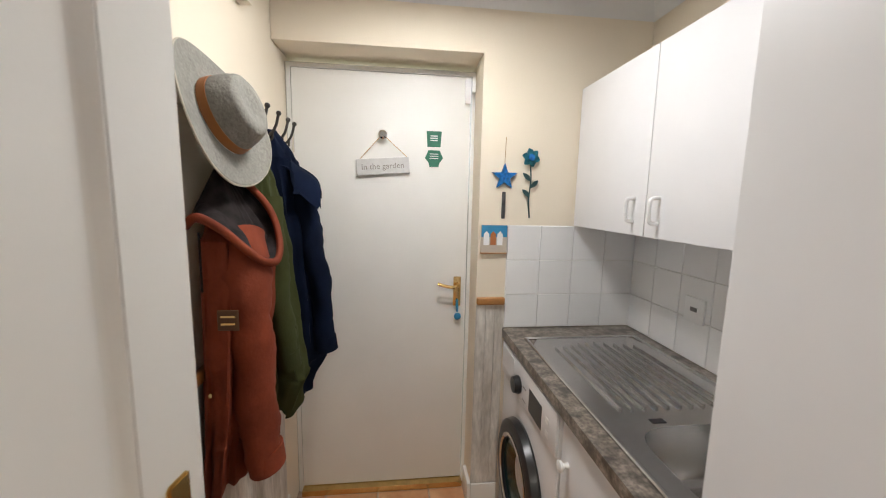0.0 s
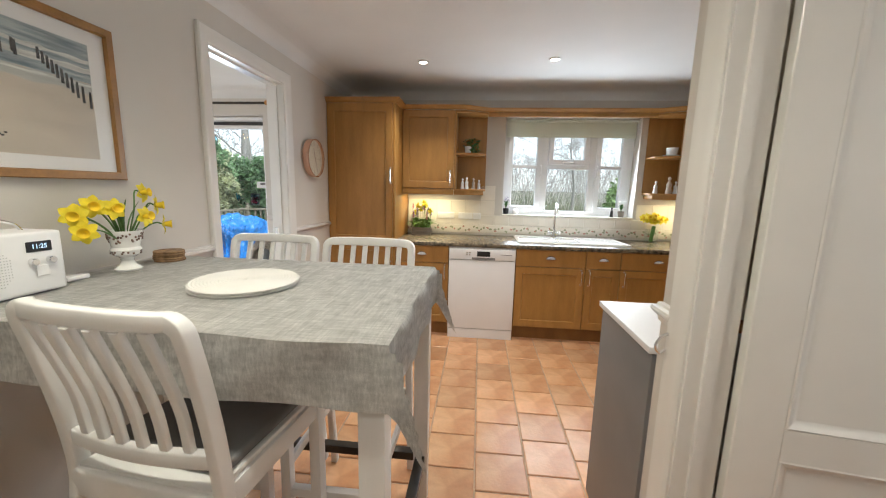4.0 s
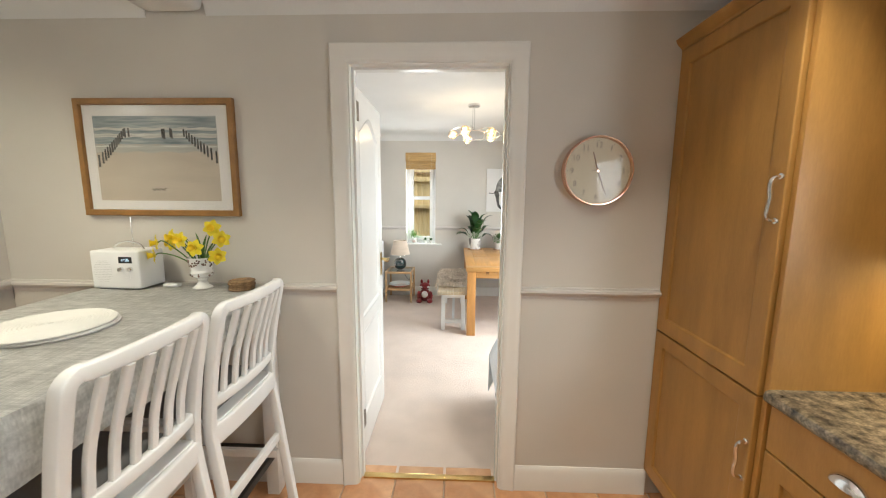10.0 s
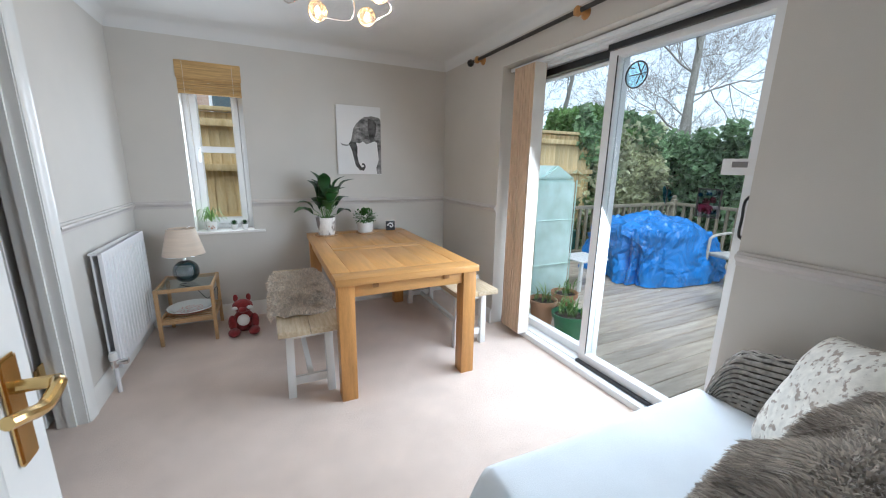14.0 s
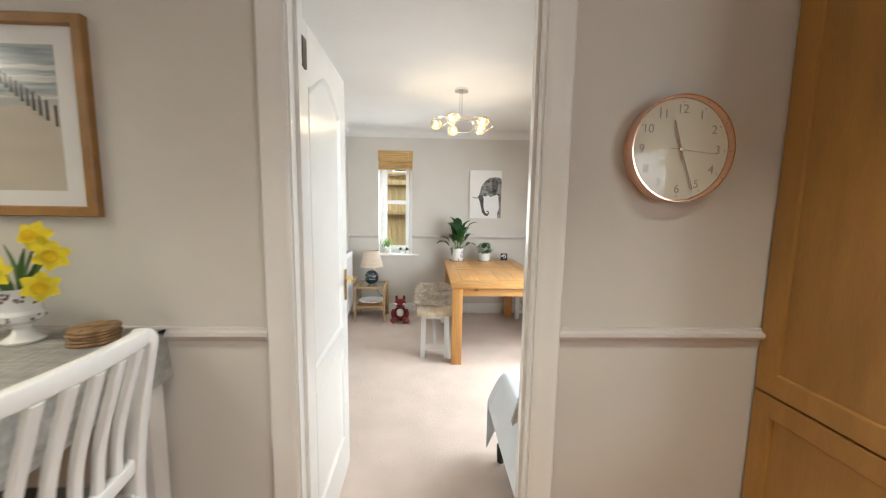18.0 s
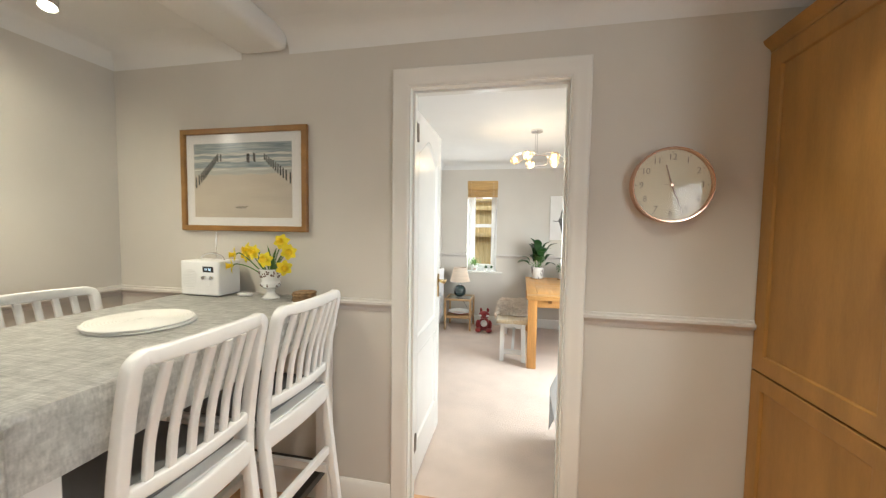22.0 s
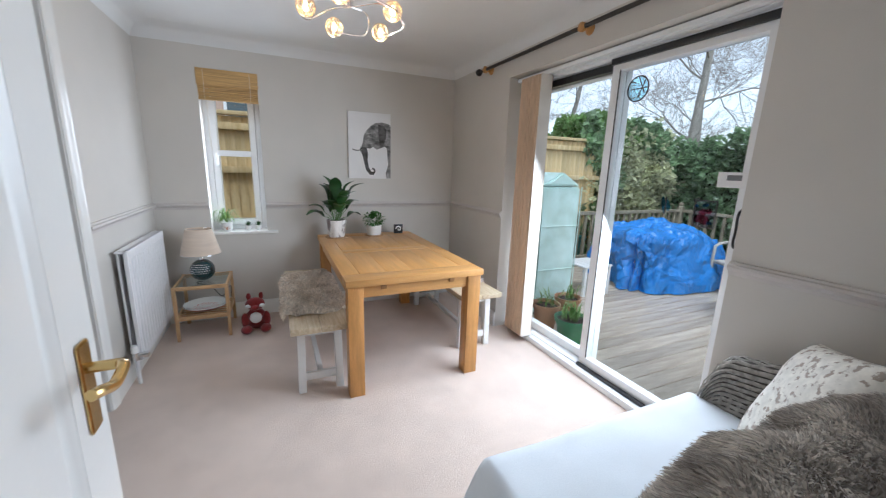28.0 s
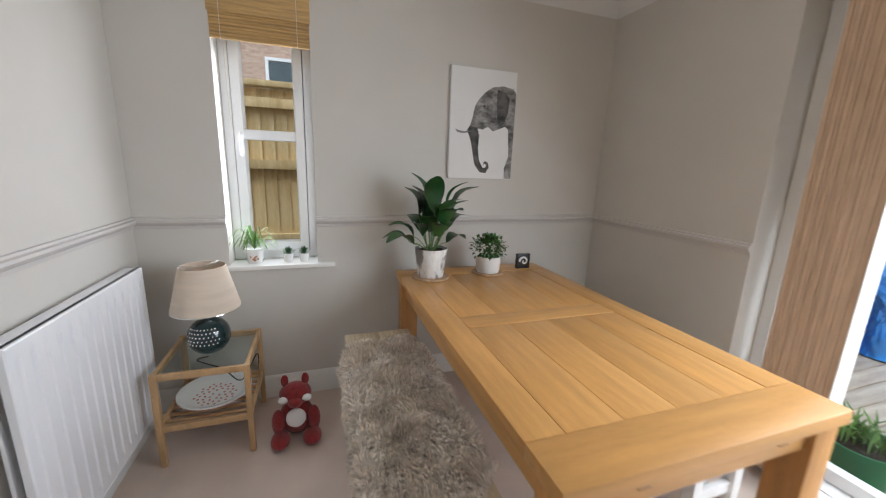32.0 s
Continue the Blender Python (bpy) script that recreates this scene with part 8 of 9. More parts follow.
part("ring_trim", turned([(0.148, -0.041), (0.156, -0.046), (0.164, -0.043), (0.160, -0.038)], (WF, 1.600, 0.395), 56, axis="x"), chrome, d)
u = thing("sink_cupboard", (1.15, 1.02, 0), "white laminate cupboard under the steel sink", "cupboard")
part("body", box(0.885, 1.43, 0.735, 1.298, 0.10, 0.700, 0.002, 1), laminate_white, u)
d = part("door", box(0.866, 0.884, 0.737, 1.296, 0.105, 0.852, 0.003), laminate_white, u)
part("knob", turned([(0, 0), (0.008, 0), (0.007, -0.014), (0.016, -0.020), (0.016, -0.028), (0.008, -0.033), (0, -0.033)], (0.866, 1.250, 0.720), 16, axis="x"), white_plastic, d)
part("kick_board", box(0.90, 0.915, 0.737, 1.296, 0, 0.099, 0), laminate_white, u)
u = thing("utility_wall_cabinet", (1.30, 1.40, 1.372), "white laminate double wall cabinet with loop handles", "cabinet")
part("body", box(1.170, 1.452, 0.75, 1.905, 1.362, 1.945, 0.002, 1), laminate_white, u)
for y0, y1, hy in ((1.424, 1.903, 1.478), (0.752, 1.421, 1.360)):
    d = part("door", box(1.150, 1.169, y0, y1, 1.363, 1.944, 0.003), laminate_white, u)
    part("handle", tube(bow([(1.150, hy, 1.408), (1.126, hy, 1.410), (1.119, hy, 1.424), (1.119, hy, 1.468), (1.126, hy, 1.482), (1.150, hy, 1.484)], 5), 0.0060, 8), white_plastic, d)
u = thing("tall_white_cupboard", (1.10, 0.43, 0), "tall white cupboard standing at the end of the worktop", "cupboard")
part("body", box(0.797, 1.45, 0.135, 0.728, 0.0, 2.18, 0.003), laminate_white, u)
part("door", box(0.778, 0.796, 0.137, 0.726, 0.06, 2.176, 0.004), laminate_white, u)
u = thing("utility_socket", (1.45, 1.515, 1.05), "white switched wall socket on the tiles", "socket")
part("plate", box(1.438, 1.447, 1.470, 1.560, 1.045, 1.135, 0.003), white_plastic, u)
part("switch", box(1.435, 1.4385, 1.500, 1.530, 1.085, 1.10, 0.001, 1), grey_paint, u)
u = thing("utility_vent", (-0.10, 1.55, 2.06), "cream plastic box high on the coat wall", "vent")
part("box", box(-0.114, -0.075, 1.47, 1.63, 2.05, 2.20, 0.005), cream_paint, u)
for k in range(5):
    part("slot", box(-0.0752, -0.073, 1.49, 1.61, 2.075 + 0.024 * k, 2.083 + 0.024 * k, 0.001, 1), tile_grout, u)
u = thing("utility_ceiling_light", (0.50, 1.36, 2.235), "round white ceiling light", "ceiling light")
part("base", turned([(0, 0), (0.14, 0), (0.14, -0.02), (0, -0.02)], (0.50, 1.36, 2.3345), 32), white_plastic, u)
part("opal_shade", turned([(0.13, 0), (0.125, -0.03), (0.08, -0.05), (0, -0.055)], (0.50, 1.36, 2.313), 32), mat("opal_glow", (1.0, 0.92, 0.80), 0.4, emit=3.0), u)

# wall ornaments
star_blue = mat("star_blue", (0.015, 0.14, 0.42), 0.25, 0.4, vary=0.35, scale=60)
teal_metal = mat("teal_metal", (0.02, 0.14, 0.18), 0.3, 0.6, vary=0.25, scale=60)
u = thing("hanging_star", (0.826, 1.90, 1.39), "blue glittering star hanging with a dark tassel", "ornament")
pts = [(0.826 + (0.058 if k % 2 == 0 else 0.024) * math.sin(k * math.pi / 5), 1.568 + (0.058 if k % 2 == 0 else 0.024) * math.cos(k * math.pi / 5)) for k in range(10)]
part("star", flat_shape("y", 1.9118, -1, pts, 0.002, 0.014), star_blue, u, smooth=0)
part("cord", tube([(0.826, 1.905, 1.625), (0.828, 1.905, 1.735)], 0.0014, 5), bamboo, u)
part("tassel", box(0.819, 0.834, 1.898, 1.908, 1.390, 1.505, 0.003), ink_dark, u)
u = thing("metal_flower", (0.940, 1.90, 1.40), "teal metal flower with leafy stem on the wall", "ornament")
part("bloom", petals(Vector((0.937, 1.898, 1.652)), Vector((0, -1, 0)), 0.038), teal_metal, u, smooth=60)
part("centre", turned([(0, 0), (0.014, 0), (0.012, 0.010), (0, 0.014)], (0.937, 1.884, 1.652), 14, axis="y"), star_blue, u)
bm = tube(bow([(0.937, 1.905, 1.64), (0.944, 1.905, 1.56), (0.938, 1.905, 1.47), (0.945, 1.905, 1.395)], 6), 0.003, 6)
for z, s in ((1.575, -1), (1.545, 1), (1.505, -1)):
    leaf(bm, (0.941, 1.903, z - 0.02), (0.941 + s * 0.034, 1.900, z + 0.012), 0.010, 0.1, (0, -1, 0), 4)
part("stem", bm, mat("dark_teal", (0.02, 0.06, 0.06), 0.5, vary=0.2), u, smooth=60)
u = thing("beach_hut_plaque", (0.790, 1.905, 1.238), "small painted plaque of beach huts on sand", "picture")
part("plaque", box(0.732, 0.848, 1.898, 1.9085, 1.238, 1.362, 0.002, 1), sand, u)
part("sky", box(0.733, 0.847, 1.8962, 1.8979, 1.310, 1.361, 0), blue_tag, u, smooth=0)
for k, mt in enumerate((canvas_white, orange_dot, canvas_white)):
    x = 0.755 + k * 0.030
    part("hut", flat_shape("y", 1.8979, -1, [(x - 0.012, 1.275), (x + 0.012, 1.275), (x + 0.012, 1.322), (x, 1.336), (x - 0.012, 1.322)], 0, 0.004), mt, u, smooth=0)
part("edge", box(0.731, 0.849, 1.8975, 1.9085, 1.236, 1.242, 0.001, 1), wood_rail, u)

# coats and hat on the hooks
u = thing("coat_hooks", (-0.10, 1.6, 1.70), "row of dark metal coat hooks on the wall", "coat hooks")
part("rail", box(-0.1145, -0.098, 1.10, 1.90, 1.665, 1.735, 0.004), cream_paint, u)
for y in (1.36, 1.49, 1.585, 1.694, 1.80, 1.88):
    bm = tube(bow([(-0.098, y, 1.68), (-0.066, y, 1.672), (-0.042, y, 1.70), (-0.030, y, 1.742)], 5), 0.005, 8)
    blob(bm, (-0.029, y, 1.746), (0.009, 0.009, 0.009), 8)
    tube(bow([(-0.098, y, 1.68), (-0.075, y, 1.655), (-0.055, y, 1.66), (-0.050, y, 1.68)], 4), 0.004, 8, bm)
    part("hook", bm, dark_metal, u)


def garment(u, yc, rows, mt, seed, hem_wave=0.02, folds=7):
    """Cloth hung flat against the wall: rows give height, reach from the wall, half width and drift along the wall."""
    n, m_ = 72, 46
    bm = bmesh.new()
    prev = None
    for j in range(m_ + 1):
        t = j / m_
        f = t * (len(rows) - 1)
        k = min(int(f), len(rows) - 2)
        g = f - k
        g = g * g * (3 - 2 * g)
        z, out, half, drift = (rows[k][i] + (rows[k + 1][i] - rows[k][i]) * g for i in range(4))
        ring = []
        for q in range(n):
            a = 2 * math.pi * q / n
            ca, sa = math.cos(a), math.sin(a)
            depth = 0.25 + 0.75 * t
            fold = 1 + depth * (0.07 * math.sin(folds * a + seed + 1.5 * t) + 0.05 * math.sin((folds * 2 + 1) * a + 2 * seed)) + 0.13 * noise.noise((ca * 1.5 + seed, sa * 1.5, t * 5)) + 0.10 * noise.noise((ca * 4, sa * 4 + seed, t * 14))
            x = -0.108 + (out + 0.108) * (0.5 + 0.5 * math.copysign(abs(ca) ** 0.8, ca)) * (fold if ca > -0.5 else 1)
            y = yc + drift + half * math.copysign(abs(sa) ** 0.8, sa) * fold
            low = hem_wave * (math.sin(a * 2 + seed) + 0.6 * noise.noise((ca * 2, sa * 2, seed))) * t ** 4
            ring.append(bm.verts.new((max(-0.110, x), y, z + low)))
        if prev:
            for q in range(n):
                bm.faces.new((prev[q], prev[(q + 1) % n], ring[(q + 1) % n], ring[q]))
        else:
            bm.faces.new(ring[::-1])
        prev = ring
    return part("body", bm, mt, u, smooth=50)


def sleeve_part(u, line, radius, mt, seed, taper=0.86):
    pts = bow(line, 10)
    sl = tube(pts, radius, 22, taper=taper)
    for v in sl.verts:
        w = noise.noise(v.co * 9 + Vector((seed, 0, 0))) * 0.016 + noise.noise(Vector((v.co.x * 10, v.co.y * 10, v.co.z * 34 + seed))) * 0.006
        v.co += Vector((w, w * 0.8, 0))
    s = part("sleeve", sl, mt, u, smooth=60)
    part("cuff", tube([pts[-1] + Vector((-0.004, 0, 0.042)), pts[-1] + Vector((0.004, 0, -0.012))], radius * taper * 1.06, 20), mt, s, smooth=60)
    return s


rust = mat("rust_canvas", (0.19, 0.040, 0.018), 0.8, spec=0.2, vary=0.14, scale=7, bump=0.35, bscale=90, fine=0.06)
olive = mat("olive_cloth", (0.040, 0.046, 0.016), 0.9, spec=0.15, vary=0.12, scale=7, bump=0.3, bscale=120)
navy = mat("navy_cloth", (0.004, 0.008, 0.022), 0.9, spec=0.12, vary=0.15, scale=7, bump=0.3, bscale=120)
quilt = mat("quilt_lining", (0.018, 0.014, 0.014), 0.8, spec=0.2, vary=0.3, scale=30, bump=0.5, bscale=60)
u = thing("rust_coat", (0, 1.38, 0.66), "rust red waxed coat with quilted dark hood hanging on a hook", "coat", "coats on the hooks")
garment(u, 1.370, [(1.40, -0.04, 0.06, 0), (1.355, 0.020, 0.115, 0), (1.27, 0.038, 0.130, 0), (1.05, 0.025, 0.135, -0.005), (0.85, 0.010, 0.145, -0.010), (0.70, -0.01, 0.150, -0.015)], rust, 3.0, 0.030)
sl = sleeve_part(u, [(-0.010, 1.345, 1.36), (0.026, 1.305, 1.27), (0.035, 1.292, 1.15), (0.040, 1.288, 1.00), (0.050, 1.288, 0.88), (0.066, 1.292, 0.755)], 0.066, rust, 2, 0.80)
part("badge", box(-0.020, 0.040, 1.2180, 1.2210, 1.150, 1.200, 0.002, 1), mat("leather_badge", (0.10, 0.045, 0.018), 0.6, vary=0.1), sl)
for k in range(2):
    part("badge_bar", box(-0.010, 0.030, 1.2165, 1.2182, 1.164 + 0.018 * k, 1.169 + 0.018 * k, 0), brass, sl, smooth=0)
rim = bow([(-0.100, 1.235, 1.395), (-0.060, 1.222, 1.415), (0.000, 1.225, 1.390), (0.050, 1.245, 1.345), (0.086, 1.285, 1.305), (0.106, 1.340, 1.300), (0.098, 1.385, 1.350), (0.055, 1.420, 1.430), (-0.030, 1.440, 1.505)], 7)
hd = part("hood", tube(rim, 0.011, 12), rust, u, "rust red hood edge", smooth=60)
crown_pt = Vector((-0.075, 1.365, 1.545))
def hood_in(a, b_):
    f = a * (len(rim) - 1)
    k = min(int(f), len(rim) - 2)
    p = rim[k].lerp(rim[k + 1], f - k)
    q = crown_pt + Vector((0.03 * math.cos(a * 3.1), 0.06 * math.sin((a - 0.5) * 3), 0))
    w = p.lerp(q, b_)
    w += Vector((0.02, 0.035, -0.05)) * math.sin(math.pi * b_) * math.sin(math.pi * a)
    return w + Vector((0, 0, 0.010 * abs(math.sin(a * 22) * math.sin(b_ * 9))))
part("hood_lining", sheet(hood_in, 60, 20, 0.002), quilt, hd, "dark quilted lining", smooth=40)
for z in (0.98, 0.84, 0.72):
    part("stud", turned([(0, 0), (0.008, 0), (0.006, -0.004), (0, -0.005)], (-0.062, 1.238, z), 12, axis="y"), brass, u)
part("zip", tube([(-0.066, 1.236, 1.38), (-0.064, 1.232, 1.24)], 0.003, 6), quilt, u)
u = thing("olive_coat", (0, 1.60, 0.72), "olive green cloth coat hanging on a hook", "coat", "coats on the hooks")
garment(u, 1.585, [(1.63, -0.05, 0.03, 0), (1.52, 0.00, 0.07, 0), (1.30, 0.045, 0.085, 0), (1.05, 0.075, 0.09, 0), (0.88, 0.09, 0.09, 0), (0.77, 0.055, 0.085, 0)], olive, 5.0, 0.05)
sleeve_part(u, [(0.005, 1.535, 1.46), (0.028, 1.520, 1.28), (0.050, 1.515, 1.10), (0.068, 1.515, 0.93)], 0.045, olive, 6)
u = thing("navy_coat", (0, 1.77, 0.68), "dark navy coat with hood hanging on a hook", "coat", "coats on the hooks")
garment(u, 1.765, [(1.70, -0.06, 0.03, 0), (1.60, 0.01, 0.07, 0), (1.40, 0.055, 0.085, 0), (1.10, 0.085, 0.09, 0), (0.85, 0.085, 0.09, 0), (0.69, 0.03, 0.08, 0)], navy, 8.0, 0.03)
sleeve_part(u, [(0.04, 1.735, 1.50), (0.085, 1.725, 1.28), (0.105, 1.725, 1.08), (0.120, 1.725, 0.90)], 0.046, navy, 9)
def navy_hood(a, b_):
    ang = (a - 0.5) * 3.3
    r = 0.055 + 0.05 * b_
    return Vector((-0.03 + 0.13 * b_ + 0.02 * math.sin(b_ * 7 + a * 4), 1.755 + r * math.sin(ang), 1.63 - 0.15 * b_ ** 1.4 - 0.05 * (1 - math.cos(ang)) - 0.015 * math.sin(a * 13)))
part("hood", sheet(navy_hood, 40, 24, 0.003), navy, u, smooth=50)
straw = mat("straw_grey", (0.23, 0.22, 0.195), 0.85, vary=0.04, scale=30, stretch=(1, 1, 1), fine=0.14, fscale=140, bump=0.8, bscale=70)
hat_band = mat("hat_band", (0.32, 0.12, 0.03), 0.6, vary=0.08)
u = thing("sun_hat", (0.0, 1.30, 1.53), "grey woven straw hat with tan band hung on the wall", "hat")
def hat_bm(profile, steps=56):
    bm = turned(profile, (0, 0, 0), steps)
    for v in bm.verts:
        r = math.hypot(v.co.x, v.co.y)
        v.co *= 0.90
        v.co.x *= 1.10
        v.co.z += 0.016 * (r / 0.18) ** 3 * math.cos(2 * math.atan2(v.co.y, v.co.x)) if r > 0.11 else 0
    m = Matrix.Translation((-0.030, 1.322, 1.652)) @ Matrix.Rotation(radians(-6), 4, "Z") @ Matrix.Rotation(radians(70), 4, "Y") @ Matrix.Rotation(radians(78), 4, "Z")
    bmesh.ops.transform(bm, matrix=m, verts=bm.verts)
    return bm
rip = [(0.100 + 0.088 * k / 22, 0.004 + (0.0016 if k % 2 else 0) + 0.012 * (k / 22) ** 2) for k in range(23)]
part("brim", hat_bm(rip + [(0.189, 0.010), (0.186, 0.008), (0.100, -0.002)]), straw, u, smooth=60)
crown = [(0.098 - 0.020 * (k / 14) ** 2 + (0.0012 if k % 2 else 0), 0.004 + 0.10 * k / 14) for k in range(15)] + [(0.066, 0.112), (0.045, 0.108), (0.02, 0.100), (0, 0.098)]
part("brim_edge", hat_bm([(0.1880 + 0.0035 * math.cos(k * 0.7854), 0.0125 + 0.0035 * math.sin(k * 0.7854)) for k in range(9)]), mat("straw_pale", (0.46, 0.42, 0.34), 0.85, vary=0.1, scale=40), u, "pale stitched brim edge", smooth=60)
part("crown", hat_bm(crown), straw, u, smooth=60)
part("band", hat_bm([(0.1005, 0.006), (0.1020, 0.008), (0.0985, 0.034), (0.0965, 0.034)]), hat_band, u)

# the coats and the hat hang close to the wall
for ob in [o for o in scene.objects if o.parent is None and o.name.split(".")[0] in ("rust_coat", "olive_coat", "navy_coat", "sun_hat")]:
    ob.scale.x = 0.94 if ob.name == "navy_coat" else 0.80
    ob.location.x -= 0.023 if ob.scale.x < 0.9 else 0.007

# ---------- garden ----------
grass_mat = mat("ground_litter", (0.075, 0.062, 0.035), 0.95, color2=(0.10, 0.115, 0.04), scale=0.8, contrast=0.1, fine=0.25, fscale=9, bump=0.6, bscale=20)
bm = bmesh.new()
raw_box(bm, -1500, 1500, -1500, 1500, -0.75, -0.55)
structure("ground", bm, grass_mat, "grass and leaf litter round the house")
deck_wood = mat("deck_wood", (0.38, 0.30, 0.225), 0.28, color2=(0.60, 0.53, 0.43), scale=3, stretch=(0.8, 7, 7), fine=0.15, fscale=30, bump=0.25, bscale=50, random_value=0.16)
fence_wood = mat("fence_wood", (0.58, 0.41, 0.19), 0.8, color2=(0.80, 0.64, 0.36), scale=3, stretch=(6, 6, 0.8), fine=0.12, fscale=40, bump=0.25, bscale=60, random_value=0.14)
DZ = -0.12
bm = bmesh.new()
raw_box(bm, -8.0, -3.21, -6.4, -1.2, -0.5, DZ - 0.035)
deck = structure("deck", bm, grey_paint, "weathered wooden deck outside the patio door")
plank_me = mesh_of("deck_plank", box(-7.98, -3.215, -0.0695, 0.0695, -0.030, 0.0, 0.004, 1), deck_wood)
for k in range(35):
    ob = new("plank", plank_me)
    ob.parent = deck
    ob.location = (0, -6.30 + k * 0.145, DZ)
fence = thing("garden_fence", (-2, -6.95, -0.55), "tall closeboard timber fence beside the house", "fence")
bm = box(-0.058, 0.058, -0.011, 0.011, 0, 2.42, 0.003, 1)
for v in bm.verts:
    if v.co.y > 0:
        v.co.y = 0.016 - 0.014 * (v.co.x + 0.058) / 0.116
board_me = mesh_of("fence_board", bm, fence_wood)
ORIGIN_F = ORIGIN[fence]
for k in range(78):
    ob = new("board", board_me)
    ob.parent = fence
    ob.location = Vector((1.35 - k * 0.1, -6.965, -0.55)) - ORIGIN_F
for z in (0.0, 0.62, 1.24, 1.72):
    part("rail", box(-6.45, 1.4, -6.95, -6.905, z, z + 0.075, 0.004), fence_wood, fence)
part("cap", box(-6.45, 1.4, -7.01, -6.89, 1.88, 1.925, 0.006), fence_wood, fence)
for x in (0.6, -1.2, -3.0, -4.8, -6.4):
    part("post", box(x - 0.05, x + 0.05, -7.06, -6.99, -0.55, 1.90, 0.004), fence_wood, fence)
rails = thing("deck_rail", (-6.5, -6.3, DZ), "weathered wooden balustrade round the deck", "railing")
rail_wood = mat("rail_wood", (0.19, 0.165, 0.115), 0.75, color2=(0.34, 0.30, 0.22), scale=4, stretch=(1, 1, 1), fine=0.15, random_value=0.1)
for x, y in ((-5.30, -6.32), (-7.9, -6.32), (-7.9, -4.6), (-7.9, -2.9), (-7.9, -1.3)):
    part("newel_post", box(x - 0.045, x + 0.045, y - 0.045, y + 0.045, DZ, 0.80, 0.005), rail_wood, rails)
    part("post_cap", turned([(0, 0), (0.055, 0), (0.055, 0.02), (0.03, 0.03), (0.04, 0.06), (0.03, 0.09), (0, 0.10)], (x, y, 0.80), 16), rail_wood, rails)
for z in (0.02, 0.72):
    part("rail", box(-7.855, -5.345, -6.35, -6.29, z, z + 0.05, 0.005), rail_wood, rails)
    part("rail", box(-7.93, -7.87, -6.27, -1.35, z, z + 0.05, 0.005), rail_wood, rails)
for k in range(17):
    part("baluster", box(-5.50 - k * 0.14 - 0.02, -5.50 - k * 0.14 + 0.02, -6.34, -6.30, 0.0705, 0.7195, 0.003, 1), rail_wood, rails)
for k in range(34):
    part("baluster", box(-7.92, -7.88, -6.12 + k * 0.14 - 0.02, -6.12 + k * 0.14 + 0.02, 0.0705, 0.7195, 0.003, 1), rail_wood, rails)

# blue tarpaulin over garden furniture
tarp_blue = mat("tarp_blue", (0.035, 0.215, 0.62), 0.30, vary=0.10, scale=3, fine=0.05, bump=0.25, bscale=25)
creases(tarp_blue, 2.3, 0.24)
bm = bmesh.new()
n, m_ = 200, 100
g = []
for i in range(n):
    a = 2 * math.pi * i / n
    ca, sa = math.cos(a), math.sin(a)
    row = []
    for j in range(m_ + 1):
        t = j / m_
        ex, ey = 0.86 * math.copysign(abs(ca) ** 0.55, ca), 0.62 * math.copysign(abs(sa) ** 0.55, sa)
        if t < 0.5:
            f = t / 0.5
            r, z = f * 0.82, 0.86 - 0.14 * f ** 2 + 0.10 * math.exp(-((f - 0.45) ** 2) * 9) * ca * -0.5
        else:
            f = (t - 0.5) / 0.5
            r, z = 0.82 + 0.16 * f ** 0.6 + 0.10 * max(0, f - 0.8), 0.72 * (1 - f) ** 0.85
        c = Vector((ex * r, ey * r, 0))
        fold = (abs(math.sin(a * 7 + 3 * noise.noise((ca * 2, sa * 2, 1)))) - 0.5) * 0.10 * t + 0.16 * noise.noise((ca * 2.2 + t * 2, sa * 2.2, t * 2.5)) * t + 0.07 * (abs(noise.noise((ca * 5 + t * 3, sa * 5, t * 6))) - 0.2) + 0.05 * (abs(noise.noise((ca * 12 - t * 5, sa * 12, t * 13))) - 0.2)
        c *= 1 + fold
        if j and ca < 0:
            z *= 1 - 0.30 * (-ca) ** 1.5 * min(1, t * 2.2)
        cr = 0.10 * (abs(noise.noise((c.x * 2.3 + 7, c.y * 2.3, z * 1.6))) - 0.2) + 0.05 * (abs(noise.noise((c.x * 5, c.y * 5, z * 5))) - 0.2) + 0.045 * (abs(noise.noise((c.x * 11, c.y * 11, z * 11))) - 0.2)
        tie = Vector((c.x - 0.78, (c.y + 0.28) * 1.2, z - 0.52))
        pull = math.exp(-tie.length / 0.30)
        c *= 1 + pull * (0.14 * abs(math.sin(4.5 * math.atan2(tie.z, tie.y))) - 0.13)
        x = c.x * 1.0
        yaw = radians(-8)
        row.append(bm.verts.new((-6.15 + x * math.cos(yaw) - c.y * math.sin(yaw), -5.42 + x * math.sin(yaw) + c.y * math.cos(yaw), DZ + 0.012 + max(0.0, z + cr * (1 if t < 0.97 else 0)))))
    g.append(row)
for i in range(n):
    for j in range(m_):
        q = [g[i][j], g[(i + 1) % n][j], g[(i + 1) % n][j + 1], g[i][j + 1]]
        bm.faces.new(q)
bmesh.ops.remove_doubles(bm, verts=bm.verts, dist=0.002)
solo("tarpaulin_cover", bm, tarp_blue, "crumpled bright blue tarpaulin tied over garden furniture", "tarpaulin", smooth=28)

